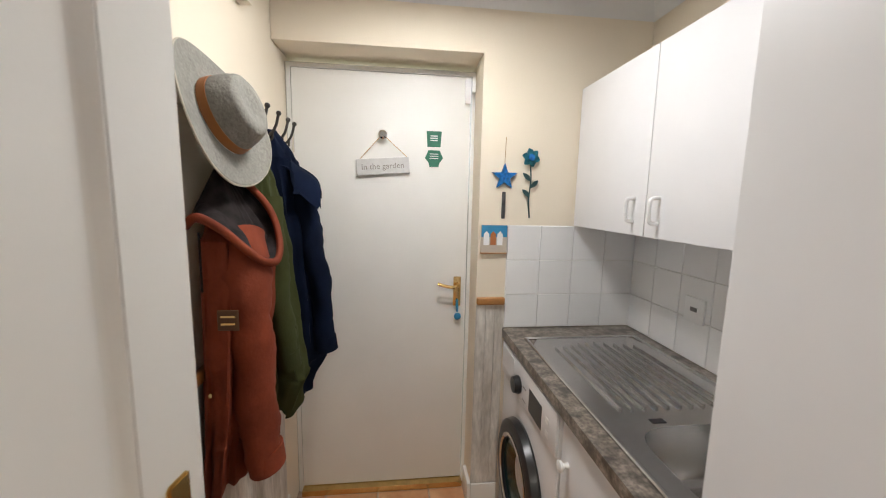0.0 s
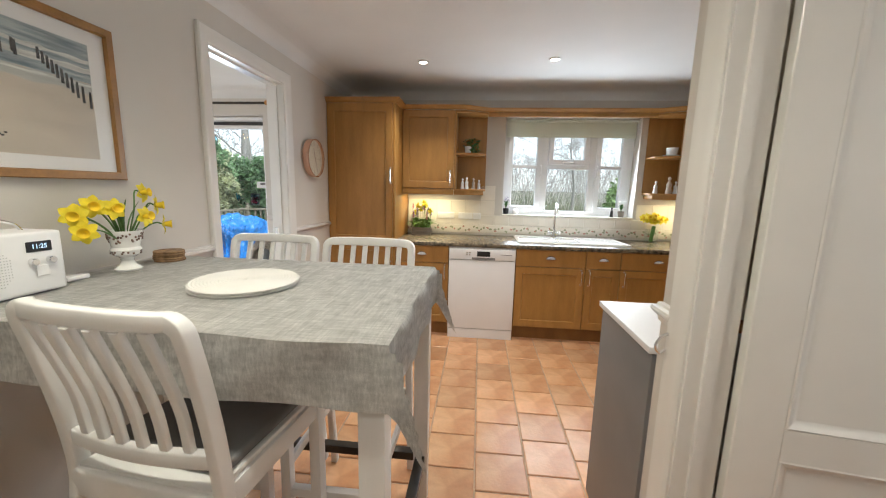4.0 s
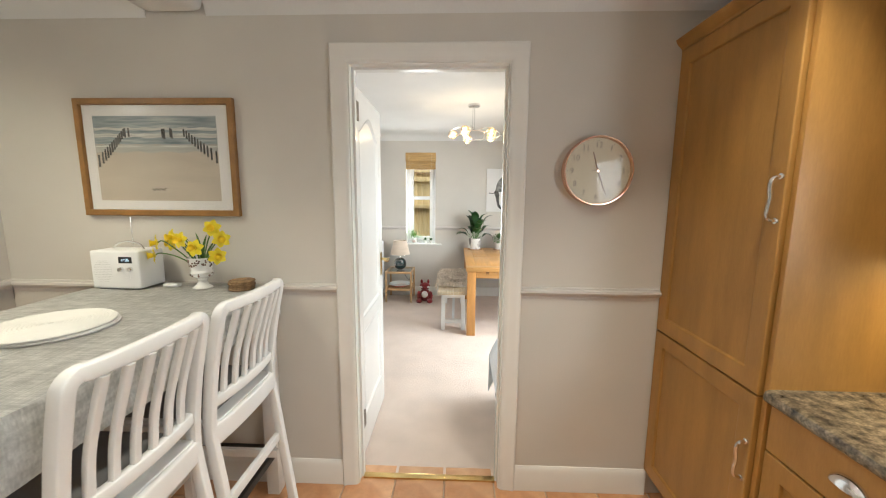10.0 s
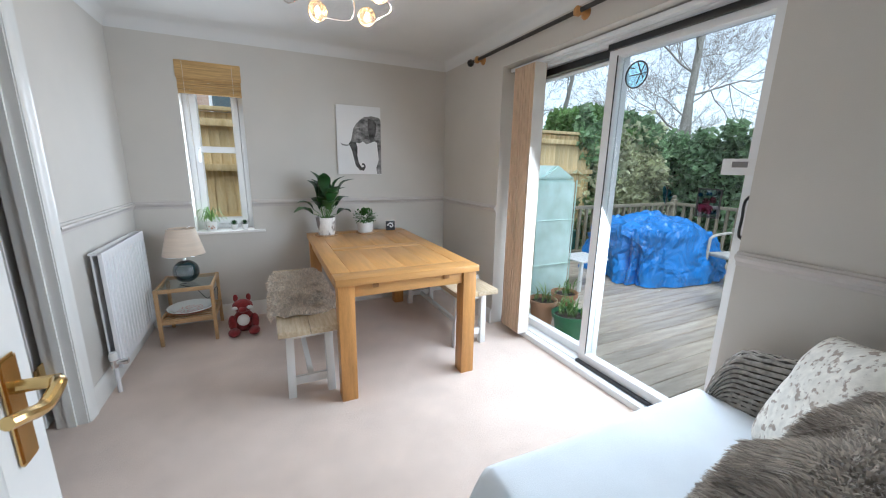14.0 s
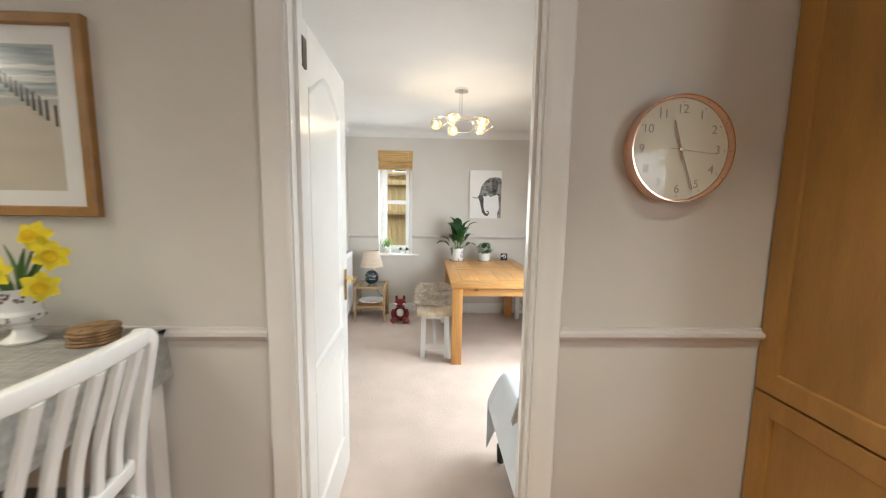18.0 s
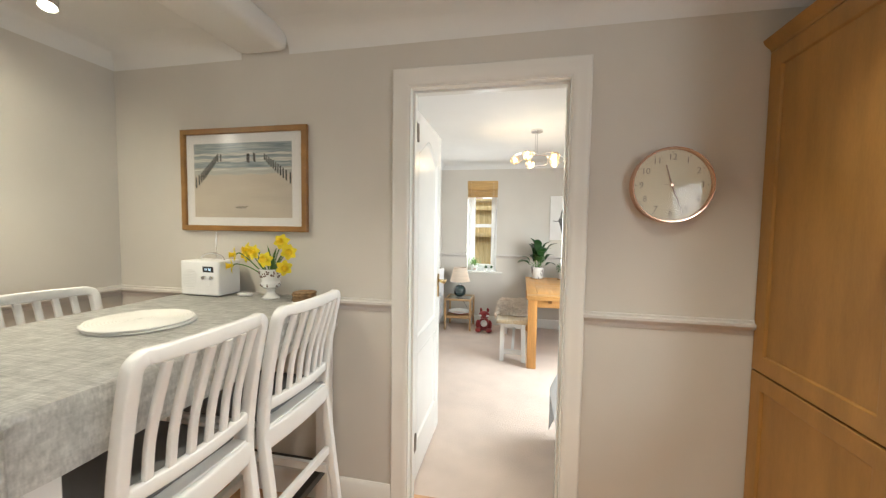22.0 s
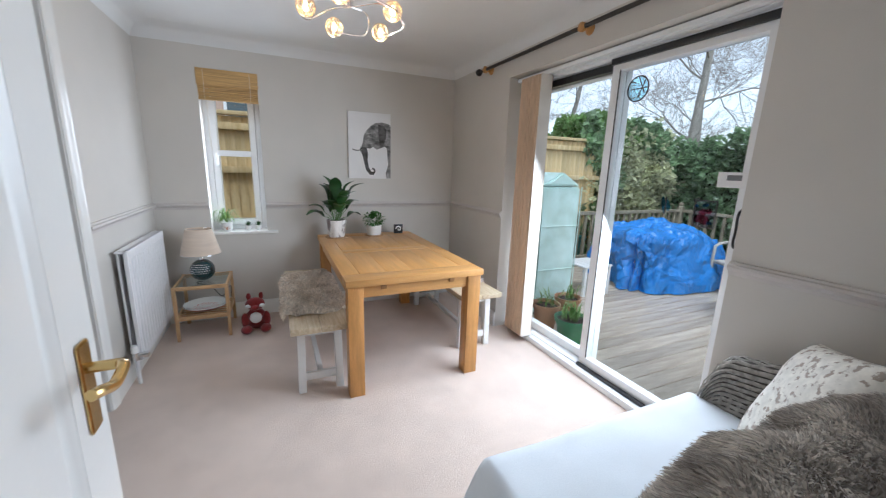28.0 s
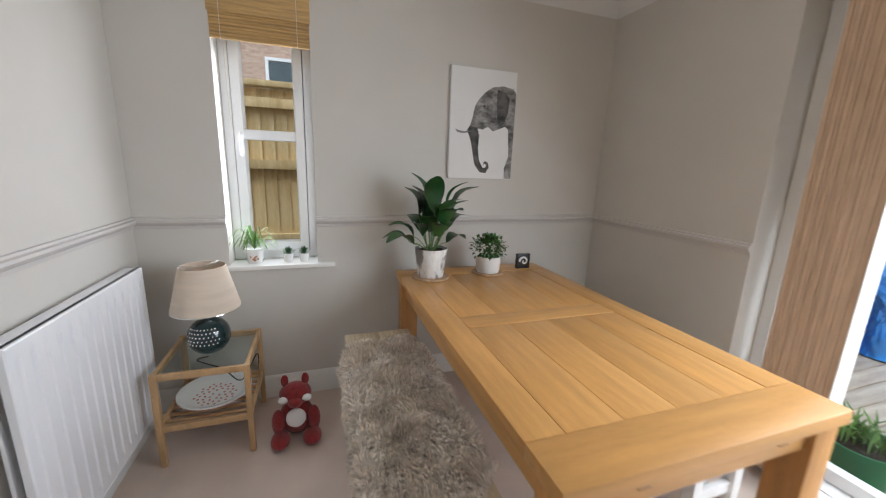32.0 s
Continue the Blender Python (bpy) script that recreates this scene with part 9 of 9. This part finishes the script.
# plastic greenhouse
green_film = mat("green_film", (0.68, 0.92, 0.84), 0.30, vary=0.08, scale=7, bump=0.6, bscale=14, trans=0.12)
u = thing("mini_greenhouse", (-3.85, -5.15, DZ), "small upright greenhouse with pale green plastic cover", "greenhouse")
bm = bmesh.new()
gx0, gx1, gy0, gy1 = -4.10, -3.60, -5.40, -4.90
for z0, z1 in ((DZ + 0.02, 0.36), (0.36, 0.82), (0.82, 1.22)):
    raw_box(bm, gx0, gx1, gy0, gy1, z0, z1)
bmesh.ops.remove_doubles(bm, verts=bm.verts, dist=1e-4)
bmesh.ops.bevel(bm, geom=bm.edges[:], offset=0.02, segments=2, affect="EDGES")
for v in bm.verts:
    v.co += Vector((0.012 * noise.noise(v.co * 7), 0.012 * noise.noise(v.co * 7 + Vector((3, 3, 3))), 0))
part("cover", bm, green_film, u)
bm = bmesh.new()
v = [bm.verts.new(p) for p in ((gx0, gy0, 1.225), (gx1, gy0, 1.225), (gx1, gy1, 1.225), (gx0, gy1, 1.225), (-3.85, gy0, 1.37), (-3.85, gy1, 1.37))]
for q in ((0, 1, 4), (2, 3, 5), (1, 2, 5, 4), (3, 0, 4, 5), (0, 3, 2, 1)):
    bm.faces.new([v[i] for i in q])
bmesh.ops.bevel(bm, geom=bm.edges[:], offset=0.02, segments=2, affect="EDGES")
part("roof", bm, green_film, u)
for z in (0.36, 0.82):
    part("shelf_tube", tube([(gx1 + 0.006, gy1 + 0.006, z), (gx0, gy1 + 0.006, z)], 0.006, 8), green_film, u)
for x in (gx0, gx1):
    part("frame_tube", tube([(x, gy1 + 0.005, DZ), (x, gy1 + 0.005, 1.22)], 0.006, 8), green_film, u)
clay = mat("clay", (0.42, 0.22, 0.12), 0.85, vary=0.1, scale=9, fine=0.12)
green_plastic = mat("green_plastic", (0.02, 0.16, 0.06), 0.45, vary=0.08)
rng = random.Random(40)
for x, y, r, h, mt, lab in ((-3.54, -4.62, 0.125, 0.24, clay, "terracotta pot with dry stems on the deck"), (-3.90, -4.72, 0.125, 0.23, clay, "terracotta pot with a low herb on the deck"), (-3.56, -4.29, 0.145, 0.22, green_plastic, "green plastic pot of grassy shoots on the deck")):
    u = thing("garden_pot", (x, y, DZ), lab, "plant pot", "pots by the patio door")
    pot_part(u, [(0, 0), (r * 0.72, 0), (r * 0.95, h * 0.82), (r * 1.05, h * 0.83), (r * 1.08, h), (r, h), (r * 0.92, h * 0.85), (0, h * 0.85)], (x, y, DZ), mt)
    part("soil", turned([(0, 0), (r * 0.9, 0), (r * 0.8, 0.01), (0, 0.014)], (x, y, DZ + h * 0.86), 18), soil, u)
    bm = bmesh.new()
    for k in range(60 if mt is green_plastic else 26):
        a = rng.uniform(0, 6.28)
        c = Vector((x + rng.uniform(-0.6, 0.6) * r, y + rng.uniform(-0.6, 0.6) * r, DZ + h * 0.88))
        leaf(bm, c, c + Vector((math.cos(a) * 0.09, math.sin(a) * 0.09, rng.uniform(0.08, 0.20))), 0.006, 0.25, n=3)
    part("shoots", bm, leaf_light, u, smooth=60)
u = thing("garden_side_table", (-4.75, -5.35, DZ), "small white slatted garden table", "table")
for k in range(5):
    part("slat", box(-4.97 + k * 0.09, -4.89 + k * 0.09, -5.55, -5.13, 0.24, 0.26, 0.003), white_plastic, u)
for x in (-4.94, -4.56):
    for y in (-5.52, -5.16):
        part("leg", box(x - 0.018, x + 0.018, y - 0.018, y + 0.018, DZ, 0.2395, 0.003), white_plastic, u)
u = thing("deck_box", (-5.0, -6.35, DZ), "dark green plastic storage box against the fence", "storage box")
teal_box = mat("teal_box", (0.03, 0.14, 0.12), 0.5, vary=0.06)
part("body", box(-5.75, -4.45, -6.62, -6.40, DZ, 0.30, 0.01), teal_box, u)
part("lid", box(-5.77, -4.43, -6.64, -6.38, 0.301, 0.36, 0.012), teal_box, u)
pale_wicker = mat("pale_wicker", (0.46, 0.43, 0.38), 0.75, vary=0.08, scale=20, fine=0.2, fscale=90, bump=0.9, bscale=120)


def garden_chair(m):
    u = thing("garden_chair", (0, 0, 0), "pale grey wicker garden armchair on the deck", "chair", "wicker garden chairs")
    def back(a, b_):
        x = -0.26 + 0.52 * a
        return Vector((x * (1 + 0.08 * b_), 0.25 + 0.10 * b_ - 0.05 * math.cos((a - 0.5) * 3), 0.42 + 0.48 * b_ + 0.03 * math.sin(math.pi * a) * b_))
    part("back", sheet(back, 20, 16, 0.03), pale_wicker, u, smooth=60)
    part("seat", box(-0.27, 0.27, -0.26, 0.24, 0.38, 0.43, 0.02, 3), pale_wicker, u)
    for s in (-1, 1):
        part("arm", tube(bow([(s * 0.28, 0.28, 0.66), (s * 0.31, 0.05, 0.66), (s * 0.30, -0.20, 0.62), (s * 0.28, -0.26, 0.50), (s * 0.27, -0.27, 0.0)], 6), 0.018, 10), pale_wicker, u)
        part("back_leg", tube([(s * 0.26, 0.22, 0.42), (s * 0.27, 0.33, 0.0)], 0.016, 8), pale_wicker, u)
    u.matrix_basis = m
    return u


gc = garden_chair(pose(-6.55, -4.45, DZ + 0.002, 0, 0, 75))
copy_thing(gc, pose(-5.72, -3.80, DZ + 0.002, 0, 0, 195))

# hedge and ivy
def leaf_mass(name, count, place, size, mt, label, category, seed, core=None):
    """A mass of small folded leaves placed by a function, in one mesh."""
    rng = random.Random(seed)
    verts, faces = [], []
    for _ in range(count):
        p, out = place(rng)
        d = (Vector(out) * 0.6 + Vector((rng.gauss(0, 0.6), rng.gauss(0, 0.6), rng.gauss(-0.2, 0.6)))).normalized()
        s = d.cross(Vector((rng.gauss(0, 1), rng.gauss(0, 1), rng.gauss(0, 1)))).normalized()
        L, w = size * rng.uniform(0.6, 1.3), size * rng.uniform(0.30, 0.5)
        nn = d.cross(s) * w * 0.35
        i = len(verts)
        verts += [p, p + d * L * 0.45 + s * w + nn, p + d * L, p + d * L * 0.45 - s * w + nn, p + d * L * 0.5]
        faces += [(i, i + 1, i + 4), (i + 1, i + 2, i + 4), (i + 2, i + 3, i + 4), (i + 3, i, i + 4)]
    base = Vector((sum(v.x for v in verts) / len(verts), sum(v.y for v in verts) / len(verts), min(v.z for v in verts)))
    me = bpy.data.meshes.new(name)
    me.from_pydata([tuple(v - base) for v in verts], [], faces)
    me.materials.append(mt)
    ob = new(name, me)
    ob.location = base
    return tagged(ob, label, category, kind="stuff")


ivy_dark = mat("ivy_dark", (0.29, 0.41, 0.23), 0.30, vary=0.2, scale=2, random_value=0.45, island=True)
ivy_pale = mat("ivy_pale", (0.56, 0.57, 0.37), 0.5, vary=0.15, scale=2, random_value=0.4, island=True)
shrub_green = mat("shrub_green", (0.20, 0.32, 0.11), 0.5, vary=0.2, scale=2, random_value=0.4, island=True)

for m in (ivy_dark, ivy_pale, shrub_green):
    leafy(m)


def hedge_place(rng):
    t = rng.random()
    if t < 0.42:
        x, y = -6.1 - rng.random() * 2.4, -7.05
        out = (0.2, 1, 0.2)
    else:
        x, y = -8.45, -7.0 + rng.random() * 6.5
        out = (1, 0.1, 0.2)
    top = 2.15 + 0.45 * noise.noise((x * 0.9, y * 0.9, 3)) + 0.25 * noise.noise((x * 3, y * 3, 1))
    z = -0.5 + (top + 0.5) * rng.random() ** 0.85
    bulge = 0.35 * noise.noise((x * 1.3, y * 1.3, z * 1.3)) + 0.12 * noise.noise((x * 5, y * 5, z * 5)) + rng.uniform(-0.12, 0.05)
    return Vector((x + out[0] * bulge, y + out[1] * bulge, z)), out


def pale_place(rng):
    x, z = -7.35 + rng.gauss(0, 0.42), 1.05 + rng.gauss(0, 0.38)
    y = -6.88 + 0.30 * noise.noise((x * 2, z * 2, 5)) + rng.uniform(-0.12, 0.12)
    return Vector((x, y, max(-0.4, z))), (0.2, 1, 0.2)


leaf_mass("ivy_hedge", 26000, hedge_place, 0.125, ivy_dark, "thick dark green ivy hedge behind the deck", "hedge", 51)
leaf_mass("variegated_ivy", 5000, pale_place, 0.11, ivy_pale, "pale variegated ivy growing through the hedge", "hedge", 52)
# solid boxes, much darker than the leaves, fill the hedge behind them
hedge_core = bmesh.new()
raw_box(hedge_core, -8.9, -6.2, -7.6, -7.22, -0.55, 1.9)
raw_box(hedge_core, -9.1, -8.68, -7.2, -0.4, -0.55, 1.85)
solo("hedge_core", hedge_core, mat("core_dark", (0.035, 0.045, 0.022), 0.95, vary=0.3, scale=8), "plain dark core behind the hedge leaves", "hedge", kind="stuff")


def shrub_place(c, r):
    def place(rng):
        d = Vector((rng.gauss(0, 1), rng.gauss(0, 1), rng.gauss(0.2, 1))).normalized()
        k = (0.75 + 0.25 * rng.random()) * (1 + 0.25 * noise.noise(d * 2.5 + Vector(c)))
        return Vector(c) + Vector((d.x * r[0] * k, d.y * r[1] * k, d.z * r[2] * k)), tuple(d)
    return place


leaf_mass("evergreen_shrub", 5000, shrub_place((-6.9, -7.6, 1.85), (1.0, 0.7, 0.62)), 0.11, shrub_green, "tall evergreen shrub over the fence", "shrub", 61)
leaf_mass("evergreen_shrub", 5000, shrub_place((-9.2, 3.5, 0.7), (0.9, 0.75, 1.3)), 0.10, mat("conifer_green", (0.30, 0.42, 0.17), 0.55, vary=0.15, scale=2, random_value=0.4, island=True), "bright green conifer shrub beyond the kitchen window", "shrub", 62)

# bare winter trees
bark = mat("bark", (0.26, 0.24, 0.21), 0.9, color2=(0.42, 0.40, 0.36), scale=6, stretch=(4, 4, 1), fine=0.2, bump=0.5, bscale=30)


def bare_tree(name, at, height, girth, seed, spread=1.0, depth=4):
    """Trunk and forking bare limbs; the limbs and twigs are one joined mesh."""
    rng = random.Random(seed)
    u = thing(name, at, "tall leafless winter tree with forking branches", "tree", "bare trees round the garden")
    at = Vector(at)
    trunk = bow([at, at + Vector((rng.uniform(-.2, .2), rng.uniform(-.2, .2), height * 0.3)), at + Vector((rng.uniform(-.4, .4), rng.uniform(-.4, .4), height * 0.65)), at + Vector((rng.uniform(-.5, .5), rng.uniform(-.5, .5), height))], 6)
    part("trunk", tube(trunk, girth, 12, taper=0.12), bark, u, smooth=60)
    verts, faces = [], []
    def limb(p0, d, length, r, level):
        pts = [p0]
        dd = d.copy()
        n = 5 if level < 3 else 3
        for k in range(n):
            dd = (dd + Vector((rng.gauss(0, 0.17), rng.gauss(0, 0.17), rng.gauss(0.03, 0.14)))).normalized()
            pts.append(pts[-1] + dd * length / n)
        sides = 6 if level < 2 else (4 if level < 3 else 3)
        prev = None
        side = dd.orthogonal().normalized()
        for i, p in enumerate(pts):
            rr = max(0.0035, r * (1 - 0.75 * i / n))
            up = dd.cross(side)
            i0 = len(verts)
            verts.extend(p + rr * (math.cos(6.283 * k / sides) * side + math.sin(6.283 * k / sides) * up) for k in range(sides))
            if prev is not None:
                faces.extend((prev + k, prev + (k + 1) % sides, i0 + (k + 1) % sides, i0 + k) for k in range(sides))
            prev = i0
        if level < depth:
            for i in range(1, n + 1):
                for _ in range(2 if level > 1 else 1 + (rng.random() < 0.6)):
                    s = Vector((rng.gauss(0, 1), rng.gauss(0, 1), rng.gauss(0.15, 0.7))).normalized()
                    limb(pts[i], (dd * 0.75 + s * 0.75 * spread).normalized(), length * rng.uniform(0.42, 0.66), r * (1 - 0.7 * i / n) * 0.6, level + 1)
    for k in range(9):
        t = 0.38 + 0.6 * k / 9
        p = trunk[int(t * (len(trunk) - 1))]
        a = k * 2.4 + rng.uniform(-0.4, 0.4)
        limb(p, Vector((math.cos(a) * spread, math.sin(a) * spread, rng.uniform(0.1, 0.6))).normalized(), height * rng.uniform(0.22, 0.36) * (1.15 - t * 0.5), girth * 0.27 * (1 - t * 0.7), 1)
    me = bpy.data.meshes.new("branches")
    me.from_pydata([tuple(v - at) for v in verts], [], faces)
    me.materials.append(bark)
    me.shade_smooth()
    ob = new("branches", me)
    ob.parent = u
    return u


t1 = bare_tree("bare_tree", (-12.0, -9.1, -0.56), 9.5, 0.17, 3, 1.0, 4)
t2 = bare_tree("bare_tree", (-10.5, -12.5, -0.56), 8.0, 0.13, 9, 1.1, 4)
for x, y, a, tree in ((-14.5, -5.0, 70, t2), (-17.0, -12.0, 200, t1), (-24.0, 3.2, 40, t2), (-29.0, 6.6, 150, t2), (-31.0, 0.5, 250, t2), (-33.0, 9.0, 80, t1), (-22.0, -4.0, 10, t1)):
    copy_thing(tree, pose(x, y, -0.56, 0, 0, a))
u = thing("woodland_edge", (-34, 4, -0.56), "far woodland of bare brown trees", "woodland", kind="stuff")
verts, faces = [], []
rng = random.Random(77)
for k in range(6500):
    x, y = -32 - rng.random() * 26, -30 + rng.random() * 76
    h = rng.uniform(0.8, 4.0)
    lean, w = rng.uniform(-0.7, 0.7), rng.uniform(0.008, 0.03)
    z0 = rng.uniform(-0.5, 3.5)
    i = len(verts)
    verts += [Vector((x, y - w, z0)), Vector((x, y + w, z0)), Vector((x, y + lean * h * 0.4 + w * 0.7, z0 + h * 0.5)), Vector((x, y + lean * h * 0.4 - w * 0.7, z0 + h * 0.5)), Vector((x, y + lean * h, z0 + h))]
    faces += [(i, i + 1, i + 2, i + 3), (i + 3, i + 2, i + 4)]
me = bpy.data.meshes.new("thicket")
me.from_pydata([tuple(v - Vector((-34, 4, -0.56))) for v in verts], [], faces)
me.materials.append(mat("thicket_brown", (0.50, 0.46, 0.41), 0.95, vary=0.2, scale=0.4, random_value=0.4, island=True))
ob = new("thicket", me)
ob.parent = u

# neighbouring house seen over the side fence
brick_pale = mat("brick_pale", (0.42, 0.27, 0.20), 0.85, color2=(0.60, 0.45, 0.36), scale=9, stretch=(1, 1, 3), fine=0.12)
u = thing("neighbour_house", (-1.5, -13.5, -0.56), "pale brick house beyond the fence", "house")
part("wall", box(-7.0, 3.5, -17.0, -13.0, -0.56, 5.2, 0), brick_pale, u)
bm = bmesh.new()
v = [bm.verts.new(p) for p in ((-7.4, -12.7, 5.2), (3.9, -12.7, 5.2), (3.9, -17.3, 5.2), (-7.4, -17.3, 5.2), (-7.4, -15, 7.6), (3.9, -15, 7.6))]
for q in ((0, 1, 5, 4), (2, 3, 4, 5), (0, 4, 3), (1, 2, 5), (3, 2, 1, 0)):
    bm.faces.new([v[i] for i in q])
part("roof", bm, mat("roof_tile", (0.16, 0.09, 0.07), 0.85, vary=0.12, scale=3), u)
for x in (-0.6, -3.4, 1.6):
    w = part("window", frame_bars("y", -13.0, -12.94, x - 0.45, x + 0.45, 2.4, 3.5, 0.07), upvc, u)
    part("pane", box(x - 0.39, x + 0.39, -12.99, -12.97, 2.46, 3.44, 0), dark_glass, w)

# stickers and hangings on the patio glass
GX = -3.086
u = thing("suncatcher", (GX, -3.62, 1.78), "round blue stained glass suncatcher on the patio door", "ornament")
blue_glass = glass("blue_glass", (0.74, 0.90, 0.95), 0.05, 0.4)
part("disc", turned([(0, 0), (0.065, 0), (0.065, 0.004), (0, 0.004)], (GX + 0.004, -3.518, 1.832), 32, axis="x"), blue_glass, u)
bm = tube([(GX + 0.006, -3.518 + 0.066 * math.cos(a), 1.832 + 0.066 * math.sin(a)) for a in [k * math.pi / 16 for k in range(32)]], 0.004, 6, closed=True)
for k in range(4):
    tube([(GX + 0.007, -3.518 + 0.065 * math.cos(k * 0.8), 1.832 + 0.065 * math.sin(k * 0.8)), (GX + 0.007, -3.518 - 0.045 * math.cos(k * 1.7), 1.832 - 0.05 * math.sin(k * 1.3))], 0.003, 6, bm)
part("leading", bm, ink_dark, u)

glass_blue = glass("film_blue", (0.25, 0.55, 0.85), 0.1, 0.3)
glass_pink = glass("film_pink", (0.85, 0.35, 0.50), 0.1, 0.3)
glass_dark = glass("film_dark", (0.72, 0.74, 0.84), 0.1, 0.3)
u = thing("butterfly_sticker", (GX, -3.251, 1.18), "blue butterfly sticker on the patio glass", "sticker")
for sy, h, tilt in ((-1, 0.075, 0.030), (1, 0.050, 0.020)):
    bm = bmesh.new()
    ring = [bm.verts.new((GX + 0.004, -3.251 + sy * (0.012 + 0.012 * math.cos(a)) + tilt * math.sin(a) * -0.3, 1.212 + h * 0.6 * math.sin(a))) for a in [k * math.pi / 10 for k in range(20)]]
    bm.faces.new(ring)
    bmesh.ops.solidify(bm, geom=bm.faces[:], thickness=0.0015)
    part("wing", bm, glass_blue, u, smooth=0)
part("wing_edge", tube([(GX + 0.005, -3.251, 1.165), (GX + 0.006, -3.251, 1.255)], 0.003, 6), ink_dark, u)
u = thing("glass_picture", (GX, -3.057, 1.126), "small dark stained glass picture of pink flowers on the patio door", "ornament")
part("panel", box(GX + 0.002, GX + 0.005, -3.098, -3.000, 1.126, 1.253, 0.001, 1), glass_dark, u)
part("border", frame_bars("x", GX + 0.001, GX + 0.008, -3.101, -2.997, 1.123, 1.256, 0.006), ink_dark, u)
for y, z, r in ((-3.075, 1.165, 0.020), (-3.045, 1.160, 0.022), (-3.058, 1.195, 0.018), (-3.030, 1.205, 0.014)):
    part("petal", turned([(0, 0), (r, 0), (r, 0.002), (0, 0.002)], (GX + 0.0055, y, z), 10, axis="x"), glass_pink, u)
for y, z in ((-3.09, 1.225), (-3.02, 1.150), (-3.05, 1.232)):
    part("leaf_piece", box(GX + 0.0055, GX + 0.0072, y - 0.012, y + 0.012, z - 0.008, z + 0.008, 0.002, 1), glass_blue, u)
u = thing("paper_label", (GX, -2.98, 1.318), "white paper notice stuck to the patio glass", "notice")
part("sheet", box(GX + 0.002, GX + 0.0035, -3.020, -2.885, 1.320, 1.389, 0.0004, 1), white_plastic, u)
part("printed_block", box(GX + 0.0036, GX + 0.0044, -2.98, -2.92, 1.352, 1.376, 0), grey_paint, u, smooth=0)
# ---------- tiled floors and walls ----------
def tile_set(parent, name, me, places):
    for p in places:
        ob = new(name, me)
        ob.parent = parent
        ob.location = p


def tile_mesh(name, w, h, t, mt, axis="z", bev=0.004):
    if axis == "z":
        return mesh_of(name, box(-w / 2, w / 2, -h / 2, h / 2, -t, 0, bev, 1), mt)
    if axis == "y":
        return mesh_of(name, box(-w / 2, w / 2, -t, 0, -h / 2, h / 2, bev, 1), mt)
    return mesh_of(name, box(-t, 0, -w / 2, w / 2, -h / 2, h / 2, bev, 1), mt)


P = 0.2545
tm = tile_mesh("floor_tile", P - 0.007, P - 0.007, 0.010, terracotta)
rng = random.Random(2)
spots = []
rest = bmesh.new()
for j in range(17):
    y = -0.503 + (j - 6) * P + 0.127
    for i in range(20):
        x = -2.50 + i * P + (0.5 * P if j % 2 else 0.0) - 0.02
        if y < -1.96 or y > 2.1 or x > 2.1:
            continue
        if x > 0.9 or (y > 0.2 and x < -0.3 and y > 1.35) or (-0.3 < x and y > 0.0 and (x > 0.95)):
            raw_box(rest, x - P / 2 + 0.0035, x + P / 2 - 0.0035, y - P / 2 + 0.0035, y + P / 2 - 0.0035, -0.010, 0.0)
        else:
            spots.append((x, y, rng.uniform(-0.0008, 0.0006)))
tile_set(kitchen_floor, "tile", tm, spots)
tagged(part("far_tiles", rest, terracotta, kitchen_floor), kind="stuff")
wt_ = structure("wall_tiles_utility", box(0.850, 1.4545, 1.9095, 1.9118, 0.897, 1.362, 0), tile_grout)
tw = tile_mesh("white_tile_back", 0.1492, 0.1527, 0.006, wall_tile, "y", 0.0015)
tile_set(wt_, "tile", tw, [(0.927 + 0.151 * i, 1.9094, 0.975 + 0.1545 * j) for i in range(4) for j in range(3)])
ws_ = structure("wall_tiles_sink_side", box(1.4525, 1.4548, 0.73, 1.909, 0.897, 1.371, 0), tile_grout)
tw2 = mesh_of("white_tile_side", box(0, 0.006, -0.0746, 0.0746, -0.0763, 0.0763, 0.0015, 1), wall_tile)
tile_set(ws_, "tile", tw2, [(1.4464, 1.826 - 0.151 * i, 0.975 + 0.1545 * j) for i in range(7) for j in range(3)])
wk_ = structure("wall_tiles_kitchen", box(-2.9898, -2.9878, -1.280, 1.944, 0.891, 1.097, 0), tile_grout)
tk = tile_mesh("cream_tile_mesh", 0.148, 0.098, 0.006, cream_tile, "x", 0.0025)
tile_set(wk_, "tile", tk, [(-2.9820, -1.205 + 0.151 * i, 1.047) for i in range(21)])
tk2 = tile_mesh("cream_tile_upper", 0.148, 0.148, 0.006, cream_tile, "x", 0.0025)
tile_set(wk_, "tile", tk2, [(-2.9820, y, z) for z in (1.172, 1.323) for y in [-1.205 + 0.151 * i for i in range(6)] + [1.10 + 0.151 * i for i in range(6)] if not (z > 1.3 and (y < -0.47 or y > 1.05))])
